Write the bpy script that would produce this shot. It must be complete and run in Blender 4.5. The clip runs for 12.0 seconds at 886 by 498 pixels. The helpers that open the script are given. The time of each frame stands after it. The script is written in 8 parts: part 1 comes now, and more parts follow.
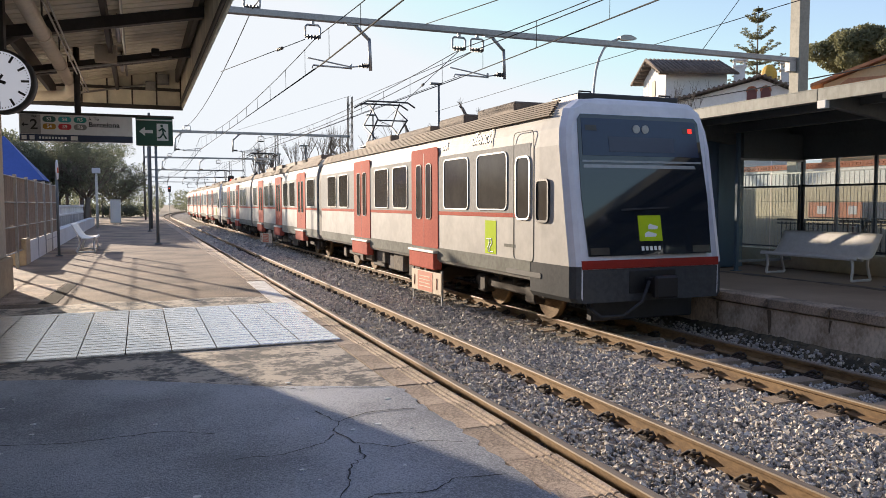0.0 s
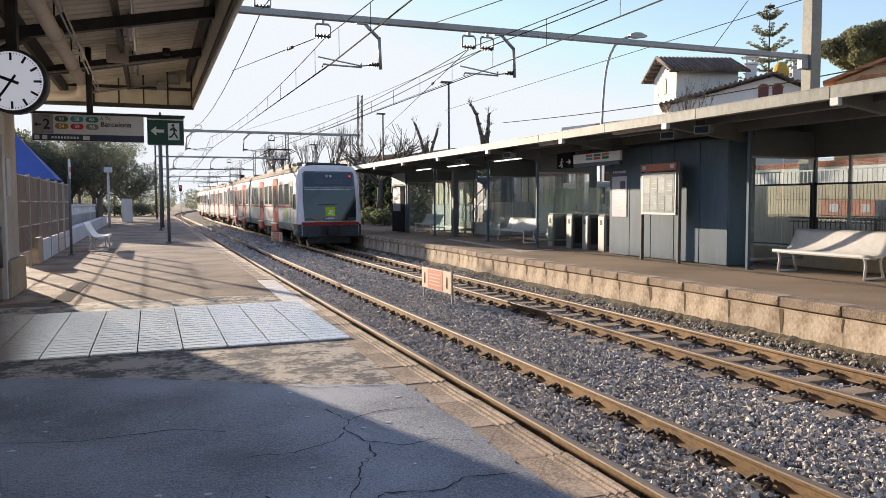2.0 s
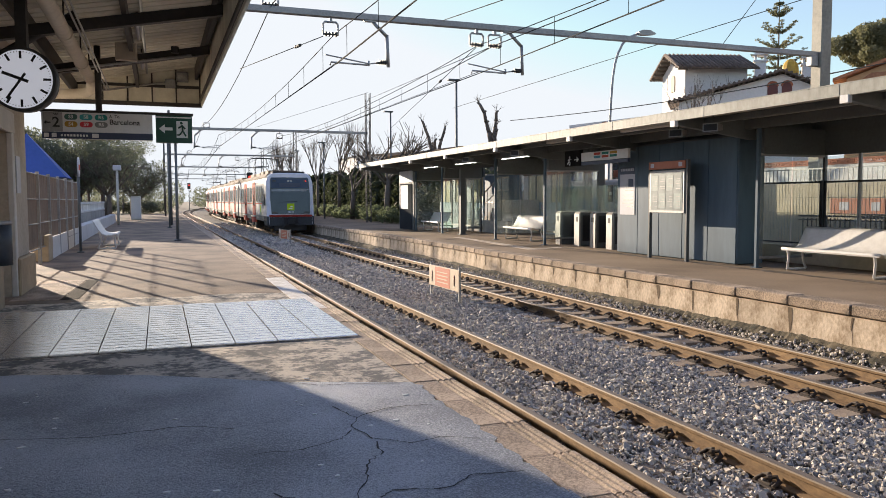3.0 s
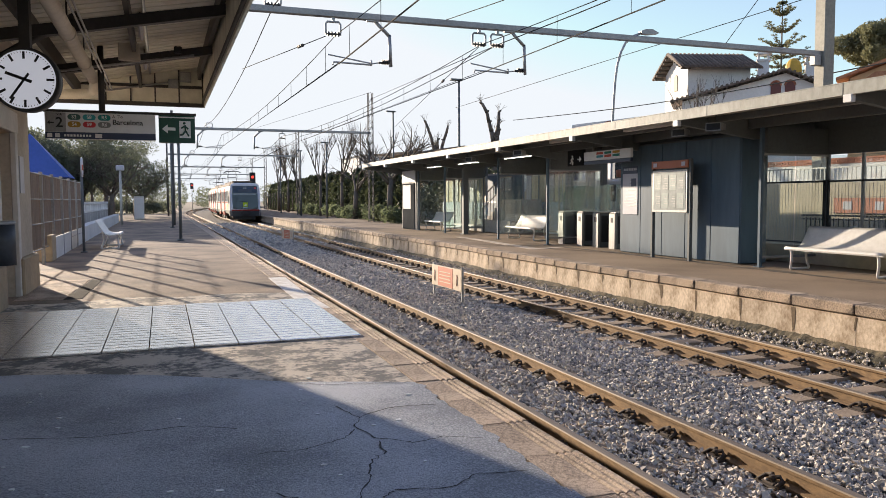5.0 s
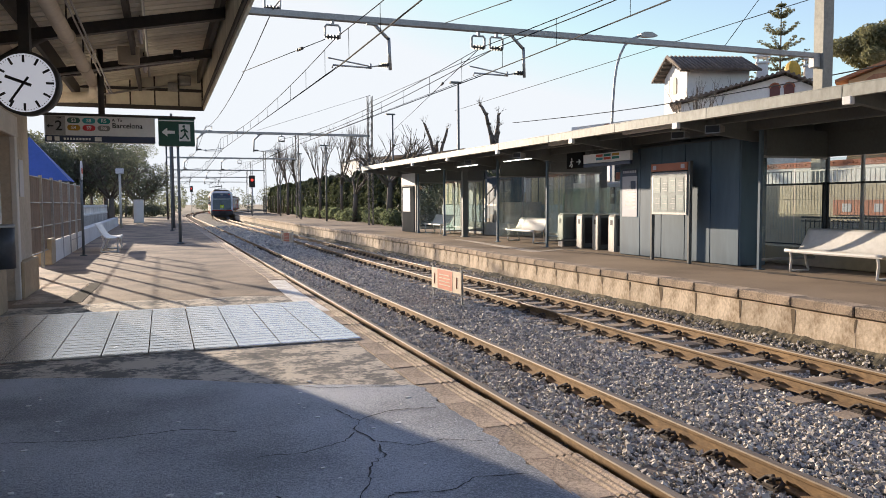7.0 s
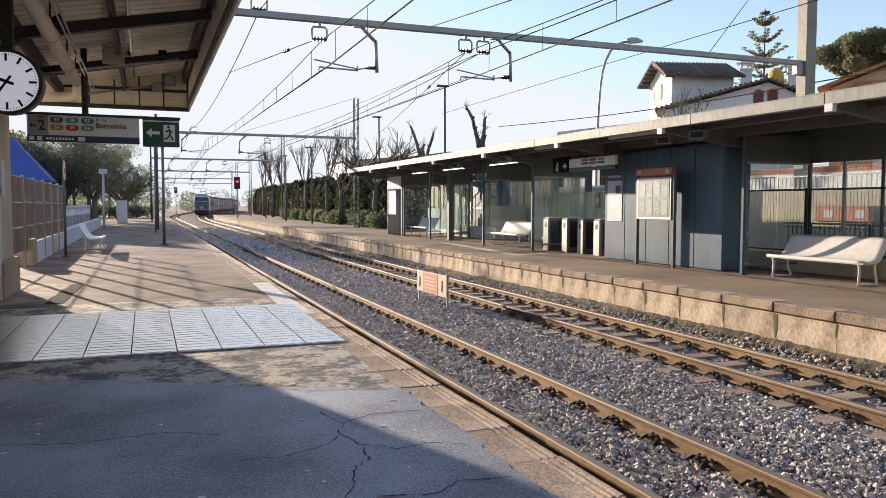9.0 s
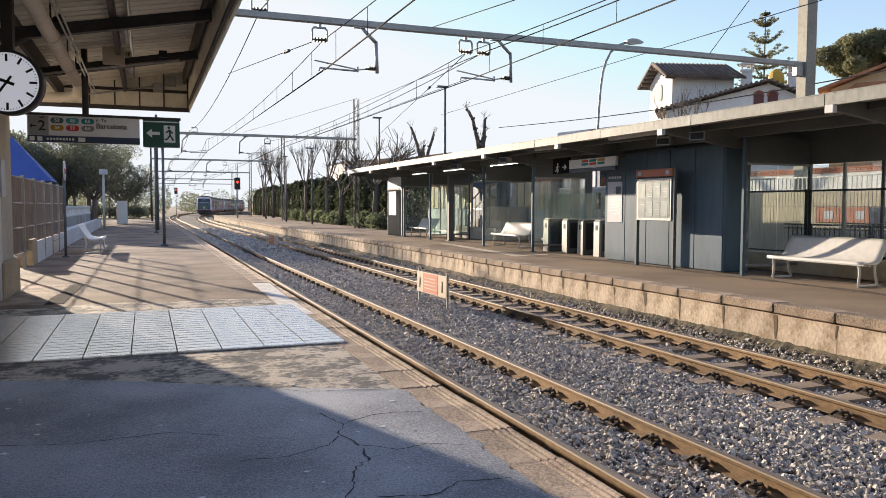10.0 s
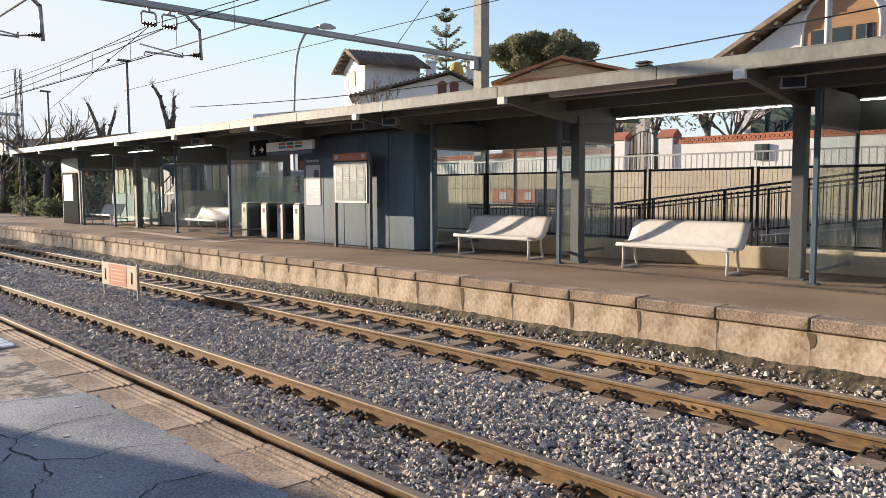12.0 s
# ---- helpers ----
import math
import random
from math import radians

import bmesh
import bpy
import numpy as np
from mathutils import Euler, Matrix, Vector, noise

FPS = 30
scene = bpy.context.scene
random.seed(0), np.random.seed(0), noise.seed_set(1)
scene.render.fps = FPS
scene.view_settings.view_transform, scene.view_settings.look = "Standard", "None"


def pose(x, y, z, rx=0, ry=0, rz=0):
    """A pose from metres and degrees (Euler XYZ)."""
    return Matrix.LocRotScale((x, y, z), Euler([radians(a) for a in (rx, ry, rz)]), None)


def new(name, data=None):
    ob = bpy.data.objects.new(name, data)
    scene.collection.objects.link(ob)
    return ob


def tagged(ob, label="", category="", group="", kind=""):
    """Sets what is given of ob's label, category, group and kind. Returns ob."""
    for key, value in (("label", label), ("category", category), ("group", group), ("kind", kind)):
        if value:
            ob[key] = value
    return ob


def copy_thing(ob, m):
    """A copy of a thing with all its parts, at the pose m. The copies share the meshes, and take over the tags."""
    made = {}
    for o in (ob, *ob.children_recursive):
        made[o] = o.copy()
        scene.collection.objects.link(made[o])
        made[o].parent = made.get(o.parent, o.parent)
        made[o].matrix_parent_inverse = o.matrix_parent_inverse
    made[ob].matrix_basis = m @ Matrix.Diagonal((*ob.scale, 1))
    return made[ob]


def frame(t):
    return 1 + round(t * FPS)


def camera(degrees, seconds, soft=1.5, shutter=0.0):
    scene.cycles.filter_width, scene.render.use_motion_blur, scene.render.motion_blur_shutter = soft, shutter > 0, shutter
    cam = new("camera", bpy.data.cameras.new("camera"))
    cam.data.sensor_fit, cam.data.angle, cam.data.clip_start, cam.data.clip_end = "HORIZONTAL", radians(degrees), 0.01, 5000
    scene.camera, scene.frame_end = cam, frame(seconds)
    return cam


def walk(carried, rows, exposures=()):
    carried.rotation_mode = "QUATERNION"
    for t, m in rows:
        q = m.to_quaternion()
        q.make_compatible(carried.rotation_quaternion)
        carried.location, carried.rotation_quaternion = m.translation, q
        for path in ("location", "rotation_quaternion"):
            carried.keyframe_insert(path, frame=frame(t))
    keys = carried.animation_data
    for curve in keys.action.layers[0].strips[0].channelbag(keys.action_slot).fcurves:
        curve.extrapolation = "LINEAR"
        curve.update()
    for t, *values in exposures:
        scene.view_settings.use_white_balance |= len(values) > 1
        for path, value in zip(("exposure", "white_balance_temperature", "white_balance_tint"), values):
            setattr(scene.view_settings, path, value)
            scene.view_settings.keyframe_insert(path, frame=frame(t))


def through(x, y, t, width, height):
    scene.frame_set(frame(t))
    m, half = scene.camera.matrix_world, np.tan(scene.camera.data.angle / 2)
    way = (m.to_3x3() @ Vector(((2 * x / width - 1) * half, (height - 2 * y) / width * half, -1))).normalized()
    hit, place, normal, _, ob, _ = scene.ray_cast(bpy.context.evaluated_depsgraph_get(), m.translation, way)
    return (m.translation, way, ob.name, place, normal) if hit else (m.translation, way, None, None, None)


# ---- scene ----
cam = camera(60.6, 12.0, soft=0.75)
# ---------------------------------------------------------------- camera
WALK = [
    (0.0, -21.81, -3.47, 0.16), (0.5, -21.73, -3.44, 0.12), (1.0, -21.57, -3.45, 0.16), (1.5, -21.34, -3.48, 0.23),
    (2.0, -21.06, -3.57, 0.25), (2.5, -20.77, -3.65, 0.23), (3.0, -20.49, -3.73, 0.22), (5.0, -20.29, -3.75, 0.27),
    (5.5, -20.23, -3.70, 0.28), (6.0, -20.18, -3.68, 0.31), (6.5, -20.22, -3.61, 0.34), (8.5, -21.09, -3.35, 0.10),
    (9.0, -21.39, -3.31, -0.07), (9.5, -21.34, -3.26, -0.13), (10.0, -21.38, -3.25, -0.13), (10.5, -22.14, -3.39, -0.07),
    (11.0, -24.71, -3.74, 0.13), (11.5, -32.37, -4.20, 0.33), (12.0, -43.80, -4.53, 0.26),
]
walk(cam, [(t, pose(0, 0, 1.38, 90 + p, r, y)) for t, y, p, r in WALK])

# ---------------------------------------------------------------- light
SUN_AZ, SUN_EL = radians(19.5), radians(11.5)      # to the left of the line, low
sun_dir = Vector((-math.sin(SUN_AZ) * math.cos(SUN_EL), math.cos(SUN_AZ) * math.cos(SUN_EL), math.sin(SUN_EL)))
world = bpy.data.worlds.new("sky")
scene.world = world
world.use_nodes = True
wt = world.node_tree
sky = wt.nodes.new("ShaderNodeTexSky")
sky.sky_type = 'NISHITA'
sky.sun_disc = False
sky.sun_elevation = SUN_EL
sky.sun_rotation = -SUN_AZ
sky.air_density, sky.dust_density, sky.ozone_density = 0.85, 0.5, 1.5
wt.nodes["Background"].inputs["Strength"].default_value = 0.15
# thin high haze: the clear sky veiled with pale lilac, and the glare round the sun held down
tint, veil, cap = (wt.nodes.new("ShaderNodeMix") for _ in range(3))
tint.data_type = veil.data_type = cap.data_type = 'RGBA'
tint.blend_type, cap.blend_type = 'MULTIPLY', 'DARKEN'
tint.inputs["Factor"].default_value = 1.0
tint.inputs["B"].default_value = (0.84, 0.86, 1.0, 1)
veil.inputs["Factor"].default_value, cap.inputs["Factor"].default_value = 0.25, 1.0
veil.inputs["B"].default_value = (2.2, 2.1, 3.0, 1)
cap.inputs["B"].default_value = (2.70, 2.82, 2.98, 1)
wt.links.new(sky.outputs["Color"], tint.inputs["A"])
wt.links.new(tint.outputs["Result"], veil.inputs["A"])
wt.links.new(veil.outputs["Result"], cap.inputs["A"])
wt.links.new(cap.outputs["Result"], wt.nodes["Background"].inputs["Color"])
sun_data = bpy.data.lights.new("sun", 'SUN')
sun_data.energy, sun_data.angle, sun_data.color = 4.3, radians(0.6), (1.0, 0.83, 0.65)
sun = new("sun", sun_data)
sun.matrix_world = Matrix.Translation((-20, 40, 30)) @ sun_dir.to_track_quat("Z", "Y").to_matrix().to_4x4()
scene.view_settings.exposure = 1.14


# ---------------------------------------------------------------- materials
def mat(name, c1, c2=None, rough=0.7, metal=0.0, scale=12.0, bump=0.15, big=0.7, vary=0.12, depth=0.01, streak=None, spec=0.5, span=0.2):
    """Colour noise between c1 and c2 at two scales, with a fine relief. streak stretches the noise along z."""
    m = bpy.data.materials.new(name)
    m.use_nodes = True
    nt = m.node_tree
    b = nt.nodes["Principled BSDF"]
    c2 = c2 or tuple(v * 0.8 for v in c1)
    tc = nt.nodes.new("ShaderNodeTexCoord")
    mp = nt.nodes.new("ShaderNodeMapping")
    nt.links.new(tc.outputs["Object"], mp.inputs["Vector"])
    if streak:
        mp.inputs["Scale"].default_value = streak
    n1, n2 = nt.nodes.new("ShaderNodeTexNoise"), nt.nodes.new("ShaderNodeTexNoise")
    n1.inputs["Scale"].default_value, n1.inputs["Detail"].default_value = scale, 6
    n1.inputs["Roughness"].default_value = 0.66
    n2.inputs["Scale"].default_value, n2.inputs["Detail"].default_value = big, 4
    nt.links.new(mp.outputs["Vector"], n1.inputs["Vector"])
    nt.links.new(mp.outputs["Vector"], n2.inputs["Vector"])
    add = nt.nodes.new("ShaderNodeMath")
    add.operation = 'ADD'
    nt.links.new(n1.outputs["Fac"], add.inputs[0])
    nt.links.new(n2.outputs["Fac"], add.inputs[1])
    mr = nt.nodes.new("ShaderNodeMapRange")
    mr.inputs["From Min"].default_value, mr.inputs["From Max"].default_value = 1 - span, 1 + span
    nt.links.new(add.outputs[0], mr.inputs["Value"])
    mix = nt.nodes.new("ShaderNodeMix")
    mix.data_type = 'RGBA'
    mix.inputs["A"].default_value, mix.inputs["B"].default_value = (*c1, 1), (*c2, 1)
    nt.links.new(mr.outputs["Result"], mix.inputs["Factor"])
    col = mix.outputs["Result"]
    if vary:
        oi = nt.nodes.new("ShaderNodeObjectInfo")
        hs = nt.nodes.new("ShaderNodeHueSaturation")
        vr = nt.nodes.new("ShaderNodeMapRange")
        vr.inputs["To Min"].default_value, vr.inputs["To Max"].default_value = 1 - vary, 1 + vary
        nt.links.new(oi.outputs["Random"], vr.inputs["Value"])
        nt.links.new(vr.outputs["Result"], hs.inputs["Value"])
        nt.links.new(col, hs.inputs["Color"])
        col = hs.outputs["Color"]
    nt.links.new(col, b.inputs["Base Color"])
    b.inputs["Roughness"].default_value, b.inputs["Metallic"].default_value = rough, metal
    b.inputs["Specular IOR Level"].default_value = spec
    if bump:
        bp = nt.nodes.new("ShaderNodeBump")
        bp.inputs["Strength"].default_value, bp.inputs["Distance"].default_value = bump, depth
        nt.links.new(n1.outputs["Fac"], bp.inputs["Height"])
        nt.links.new(bp.outputs["Normal"], b.inputs["Normal"])
    return m


def glass_mat(name, tint=(0.85, 0.92, 0.9), rough=0.02, clear=0.85, dust=0.0):
    """A thin pane: mostly clear, with a mirror-like gloss and a film of dust."""
    m = bpy.data.materials.new(name)
    m.use_nodes = True
    nt = m.node_tree
    nt.nodes.remove(nt.nodes["Principled BSDF"])
    tr, gl, mx = nt.nodes.new("ShaderNodeBsdfTransparent"), nt.nodes.new("ShaderNodeBsdfGlossy"), nt.nodes.new("ShaderNodeMixShader")
    tr.inputs["Color"].default_value = (*tint, 1)
    gl.inputs["Roughness"].default_value = rough
    fr = nt.nodes.new("ShaderNodeLayerWeight")
    fr.inputs["Blend"].default_value = 0.5
    pw = nt.nodes.new("ShaderNodeMath")
    pw.operation = 'POWER'
    pw.inputs[1].default_value = 5.0
    nt.links.new(fr.outputs["Facing"], pw.inputs[0])
    ml = nt.nodes.new("ShaderNodeMath")
    ml.operation = 'MULTIPLY_ADD'
    ml.inputs[1].default_value, ml.inputs[2].default_value = 0.9, 0.03 + (1 - clear) * 0.3
    nt.links.new(pw.outputs[0], ml.inputs[0])
    nt.links.new(ml.outputs[0], mx.inputs["Fac"])
    nt.links.new(tr.outputs["BSDF"], mx.inputs[1])
    nt.links.new(gl.outputs["BSDF"], mx.inputs[2])
    out = mx
    if dust:
        df, dm, nz, mr = nt.nodes.new("ShaderNodeBsdfDiffuse"), nt.nodes.new("ShaderNodeMixShader"), nt.nodes.new("ShaderNodeTexNoise"), nt.nodes.new("ShaderNodeMapRange")
        df.inputs["Color"].default_value = (0.80, 0.82, 0.78, 1)
        nz.inputs["Scale"].default_value, nz.inputs["Detail"].default_value = 2.2, 5
        mr.inputs["From Min"].default_value, mr.inputs["From Max"].default_value = 0.3, 0.7
        mr.inputs["To Min"].default_value, mr.inputs["To Max"].default_value = dust * 0.5, dust * 1.5
        nt.links.new(nz.outputs["Fac"], mr.inputs["Value"])
        nt.links.new(mr.outputs["Result"], dm.inputs["Fac"])
        nt.links.new(mx.outputs["Shader"], dm.inputs[1])
        nt.links.new(df.outputs["BSDF"], dm.inputs[2])
        out = dm
    nt.links.new(out.outputs["Shader"], nt.nodes["Material Output"].inputs["Surface"])
    return m


def glow_mat(name, colour, strength):
    m = mat(name, colour, colour, vary=0, bump=0)
    b = m.node_tree.nodes["Principled BSDF"]
    b.inputs["Emission Color"].default_value = (*colour, 1)
    b.inputs["Emission Strength"].default_value = strength
    return m


M_ASPHALT = mat("asphalt", (0.41, 0.43, 0.47), (0.15, 0.163, 0.185), 0.6, spec=0.5, scale=85, bump=0.9, big=0.7, depth=0.010, span=0.135)
M_PLAT_FAR = mat("worn_asphalt", (0.37, 0.275, 0.185), (0.21, 0.155, 0.105), 0.9, spec=0.2, scale=60, bump=0.4, big=0.45, depth=0.005)
M_EARTHY = mat("sandy_asphalt", (0.29, 0.212, 0.148), (0.105, 0.078, 0.058), 0.8, spec=0.3, scale=44, bump=0.6, big=0.9, depth=0.008, span=0.16)
M_PATCH = mat("patched_concrete", (0.50, 0.43, 0.34), (0.10, 0.09, 0.08), 0.7, scale=13, bump=0.9, big=2.8, depth=0.012, span=0.09)
M_COPING = mat("coping_concrete", (0.50, 0.385, 0.285), (0.20, 0.15, 0.11), 0.85, scale=55, bump=1.0, big=2.2, depth=0.012, span=0.14)
M_COPEFAR = mat("aggregate_coping", (0.50, 0.38, 0.27), (0.13, 0.10, 0.07), 0.95, scale=42, bump=0.9, big=1.6, depth=0.008, span=0.15)
M_RENDERWALL = mat("stained_render", (0.66, 0.55, 0.42), (0.30, 0.225, 0.15), 0.95, scale=26, bump=0.9, big=3.2, spec=0.2, depth=0.006, streak=(1, 1, 0.6), span=0.24)
M_SOIL = mat("mossy_soil", (0.13, 0.105, 0.065), (0.035, 0.032, 0.02), 0.95, scale=16, bump=0.8, big=3, depth=0.02, span=0.14)
M_DIRT = mat("dirt", (0.20, 0.155, 0.10), (0.11, 0.085, 0.055), 0.95, scale=30, bump=0.8, big=1.5, depth=0.02)
# bed coloured extra dark, as painted shade in the gaps between the stones
M_BED = mat("ballast_bed", (0.12, 0.108, 0.098), (0.05, 0.046, 0.042), 0.95, scale=38, bump=1.0, big=1.2, depth=0.03)
M_STONE = mat("ballast_stone", (0.34, 0.325, 0.32), (0.22, 0.21, 0.21), 0.9, scale=20, bump=0.2, big=2.0, vary=0)
M_RAILTOP = mat("polished_rail", (0.30, 0.25, 0.19), (0.20, 0.155, 0.11), 0.6, 0.25, scale=30, bump=0.05, streak=(8, 0.2, 8))
M_RUST = mat("rail_rust", (0.34, 0.215, 0.10), (0.17, 0.105, 0.05), 0.8, scale=24, bump=0.3, big=1.2, streak=(1, 0.4, 1))
M_CLIP = mat("rusty_clip", (0.06, 0.04, 0.025), (0.03, 0.022, 0.016), 0.8, scale=30)
M_SLEEPER = mat("sleeper_concrete", (0.38, 0.29, 0.20), (0.22, 0.165, 0.115), 0.9, scale=35, bump=0.4, big=1.5)
M_PLATE = mat("ribbed_steel", (0.80, 0.79, 0.78), (0.68, 0.67, 0.66), 0.24, 0.85, scale=30, bump=0.0, big=2.0, vary=0.05)
M_STEELDARK = mat("dark_grey_steel", (0.125, 0.137, 0.138), (0.095, 0.105, 0.106), 0.6, 0.05, scale=18, bump=0.05)
M_STEELBLUE = mat("blue_grey_panel", (0.095, 0.145, 0.19), (0.075, 0.115, 0.15), 0.55, 0.0, scale=3, bump=0.04, big=0.6, vary=0.05, spec=0.3, streak=(2, 2, 0.4))
M_FASCIA = mat("painted_fascia", (0.345, 0.34, 0.285), (0.22, 0.215, 0.178), 0.6, scale=10, bump=0.1, big=0.8, streak=(1, 1, 0.5))
M_SOFFIT = mat("soffit_board", (0.50, 0.49, 0.45), (0.38, 0.37, 0.34), 0.7, scale=12, bump=0.1)
M_WHITE = mat("white_coated_steel", (0.72, 0.70, 0.66), (0.6, 0.58, 0.54), 0.45, scale=9, bump=0.04)
M_GALV = mat("galvanised_steel", (0.38, 0.38, 0.37), (0.27, 0.27, 0.265), 0.5, 0.6, scale=20, bump=0.1)
M_BLACK = mat("black_metal", (0.02, 0.02, 0.022), (0.012, 0.012, 0.013), 0.5, 0.2, scale=20, bump=0.05)
M_RUBBER = mat("dark_rubber", (0.03, 0.03, 0.032), (0.018, 0.018, 0.02), 0.75, scale=30)
M_GLASS = glass_mat("clear_glass", (0.92, 0.96, 0.95), 0.02, 0.8, 0.07)
M_GLASSGREEN = glass_mat("greenish_glass", (0.92, 0.97, 0.95), 0.03, 0.8, 0.05)
M_BODY = mat("train_silver_paint", (0.47, 0.455, 0.42), (0.37, 0.355, 0.33), 0.6, 0.0, scale=4, bump=0.02, big=0.8, vary=0.03, spec=0.12)
M_BODYDIRT = mat("train_grimy_skirt", (0.23, 0.235, 0.205), (0.15, 0.15, 0.13), 0.8, 0.0, spec=0.1, scale=9, bump=0.1, big=1.2, vary=0.03)
M_BAND = mat("train_grey_band", (0.34, 0.34, 0.325), (0.26, 0.26, 0.25), 0.75, 0.0, scale=14, bump=0.03, vary=0.03, spec=0.12)
M_DARKRED = mat("dark_red_paint", (0.30, 0.035, 0.025), (0.24, 0.03, 0.022), 0.8, vary=0, bump=0.03, spec=0.08)
M_RED = mat("faded_red_paint", (0.52, 0.125, 0.085), (0.38, 0.085, 0.06), 0.8, 0, scale=20, bump=0.06, vary=0.05, spec=0.08)
M_CAB = mat("train_pale_lilac_paint", (0.72, 0.72, 0.76), (0.62, 0.62, 0.66), 0.5, 0.0, scale=6, spec=0.3, bump=0.02)
M_SKIRTDARK = mat("train_dark_skirt", (0.07, 0.073, 0.075), (0.045, 0.047, 0.05), 0.75, 0.0, scale=14, bump=0.05, spec=0.1)
M_CABGLASS = mat("dark_cab_glass", (0.012, 0.016, 0.022), (0.010, 0.014, 0.02), 0.06, 0, scale=4, bump=0, vary=0, spec=0.9)
M_WINGLASS = mat("tinted_window", (0.085, 0.075, 0.062), (0.06, 0.053, 0.044), 0.12, 0, scale=4, bump=0, vary=0, spec=0.3)
M_SILVER = mat("bare_aluminium", (0.62, 0.60, 0.56), (0.5, 0.485, 0.46), 0.45, 0.6, scale=20, bump=0.03)
M_ROOFRIB = mat("brown_roof_grime", (0.20, 0.135, 0.085), (0.11, 0.075, 0.05), 0.75, scale=10, bump=0.2)
M_LIME = mat("lime_green_decal", (0.46, 0.60, 0.02), (0.42, 0.55, 0.02), 0.8, spec=0.1, vary=0, bump=0)
M_PALE = mat("pale_decal", (0.75, 0.76, 0.74), (0.68, 0.7, 0.68), 0.5, vary=0, bump=0)
M_GREENTEXT = mat("grey_green_lettering", (0.20, 0.27, 0.17), (0.17, 0.23, 0.15), 0.5, vary=0, bump=0)
M_BLUE = mat("train_blue_paint", (0.05, 0.09, 0.38), (0.04, 0.07, 0.3), 0.4, vary=0)


# ---------------------------------------------------------------- mesh tools
def mesh(bm, name, material):
    me = bpy.data.meshes.new(name)
    bmesh.ops.recalc_face_normals(bm, faces=bm.faces)
    bm.to_mesh(me)
    bm.free()
    for m in (material if isinstance(material, (list, tuple)) else [material]):
        me.materials.append(m)
    return me


def part(name, bm, material, parent, label="", at=None):
    """One mesh object under a thing, in its thing's space."""
    ob = new(name, mesh(bm, name, material))
    ob.parent = parent
    if at is not None:
        ob.matrix_basis = at
    return tagged(ob, label)


def solid(name, bm, material, label="", category="", group="", kind="", at=None):
    """One mesh object at top level."""
    ob = new(name, mesh(bm, name, material))
    if at is not None:
        ob.matrix_basis = at
    return tagged(ob, label, category, group, kind)


def thing(name, at, label, category, group="", kind=""):
    """An empty at a thing's base, to hold its parts."""
    ob = new(name)
    ob.empty_display_size = 0.2
    ob.matrix_basis = at
    return tagged(ob, label, category, group, kind)


def box(bm, x0, x1, y0, y1, z0, z1, bev=0.0, mi=0, m=None):
    r = bmesh.ops.create_cube(bm, size=1.0)
    vs = r["verts"]
    for v in vs:
        v.co = Vector((x0 + (v.co.x + 0.5) * (x1 - x0), y0 + (v.co.y + 0.5) * (y1 - y0), z0 + (v.co.z + 0.5) * (z1 - z0)))
    if bev:
        es = list({e for v in vs for e in v.link_edges})
        r2 = bmesh.ops.bevel(bm, geom=es, offset=bev, segments=1, affect='EDGES')
        vs = list({v for f in r2["faces"] for v in f.verts} | {v for v in vs if v.is_valid})
    if mi:
        for f in {f for v in vs if v.is_valid for f in v.link_faces}:
            f.material_index = mi
    if m is not None:
        bmesh.ops.transform(bm, matrix=m, verts=[v for v in vs if v.is_valid])
    return bm


def tube(bm, p, q, r, r2=None, seg=10, mi=0):
    """A round bar from p to q."""
    p, q = Vector(p), Vector(q)
    d = q - p
    res = bmesh.ops.create_cone(bm, cap_ends=True, segments=seg, radius1=r, radius2=r if r2 is None else r2, depth=d.length)
    m = Matrix.Translation((p + q) / 2) @ d.to_track_quat("Z", "Y").to_matrix().to_4x4()
    bmesh.ops.transform(bm, matrix=m, verts=res["verts"])
    for f in {f for v in res["verts"] for f in v.link_faces}:
        f.smooth = len(f.verts) == 4
        f.material_index = mi
    return bm


def pipe(bm, pts, r, seg=8):
    """A bent round bar through points."""
    pts = [Vector(p) for p in pts]
    rings = []
    side = None
    for i, p in enumerate(pts):
        d = (pts[min(i + 1, len(pts) - 1)] - pts[max(i - 1, 0)]).normalized()
        if side is None:
            side = d.orthogonal().normalized()
        side = (side - d * side.dot(d)).normalized()
        up = d.cross(side)
        rings.append([bm.verts.new(p + (side * math.cos(2 * math.pi * k / seg) + up * math.sin(2 * math.pi * k / seg)) * r) for k in range(seg)])
    for a, b in zip(rings, rings[1:]):
        for k in range(seg):
            f = bm.faces.new((a[k], a[(k + 1) % seg], b[(k + 1) % seg], b[k]))
            f.smooth = seg > 5
    bm.faces.new(rings[0][::-1])
    bm.faces.new(rings[-1])
    return bm


def prism(bm, outline, y0, y1, mi=0, axis="y"):
    """An outline in x, z pulled along y (or in y, z along x)."""
    def co(a, b, t):
        return (a, t, b) if axis == "y" else ((t, a, b) if axis == "x" else (a, b, t))
    va = [bm.verts.new(co(a, b, y0)) for a, b in outline]
    vb = [bm.verts.new(co(a, b, y1)) for a, b in outline]
    n = len(outline)
    fs = [bm.faces.new((va[i], va[(i + 1) % n], vb[(i + 1) % n], vb[i])) for i in range(n)]
    fs += [bm.faces.new(va[::-1]), bm.faces.new(vb)]
    for f in fs:
        f.material_index = mi
    return fs


def B():
    return bmesh.new()


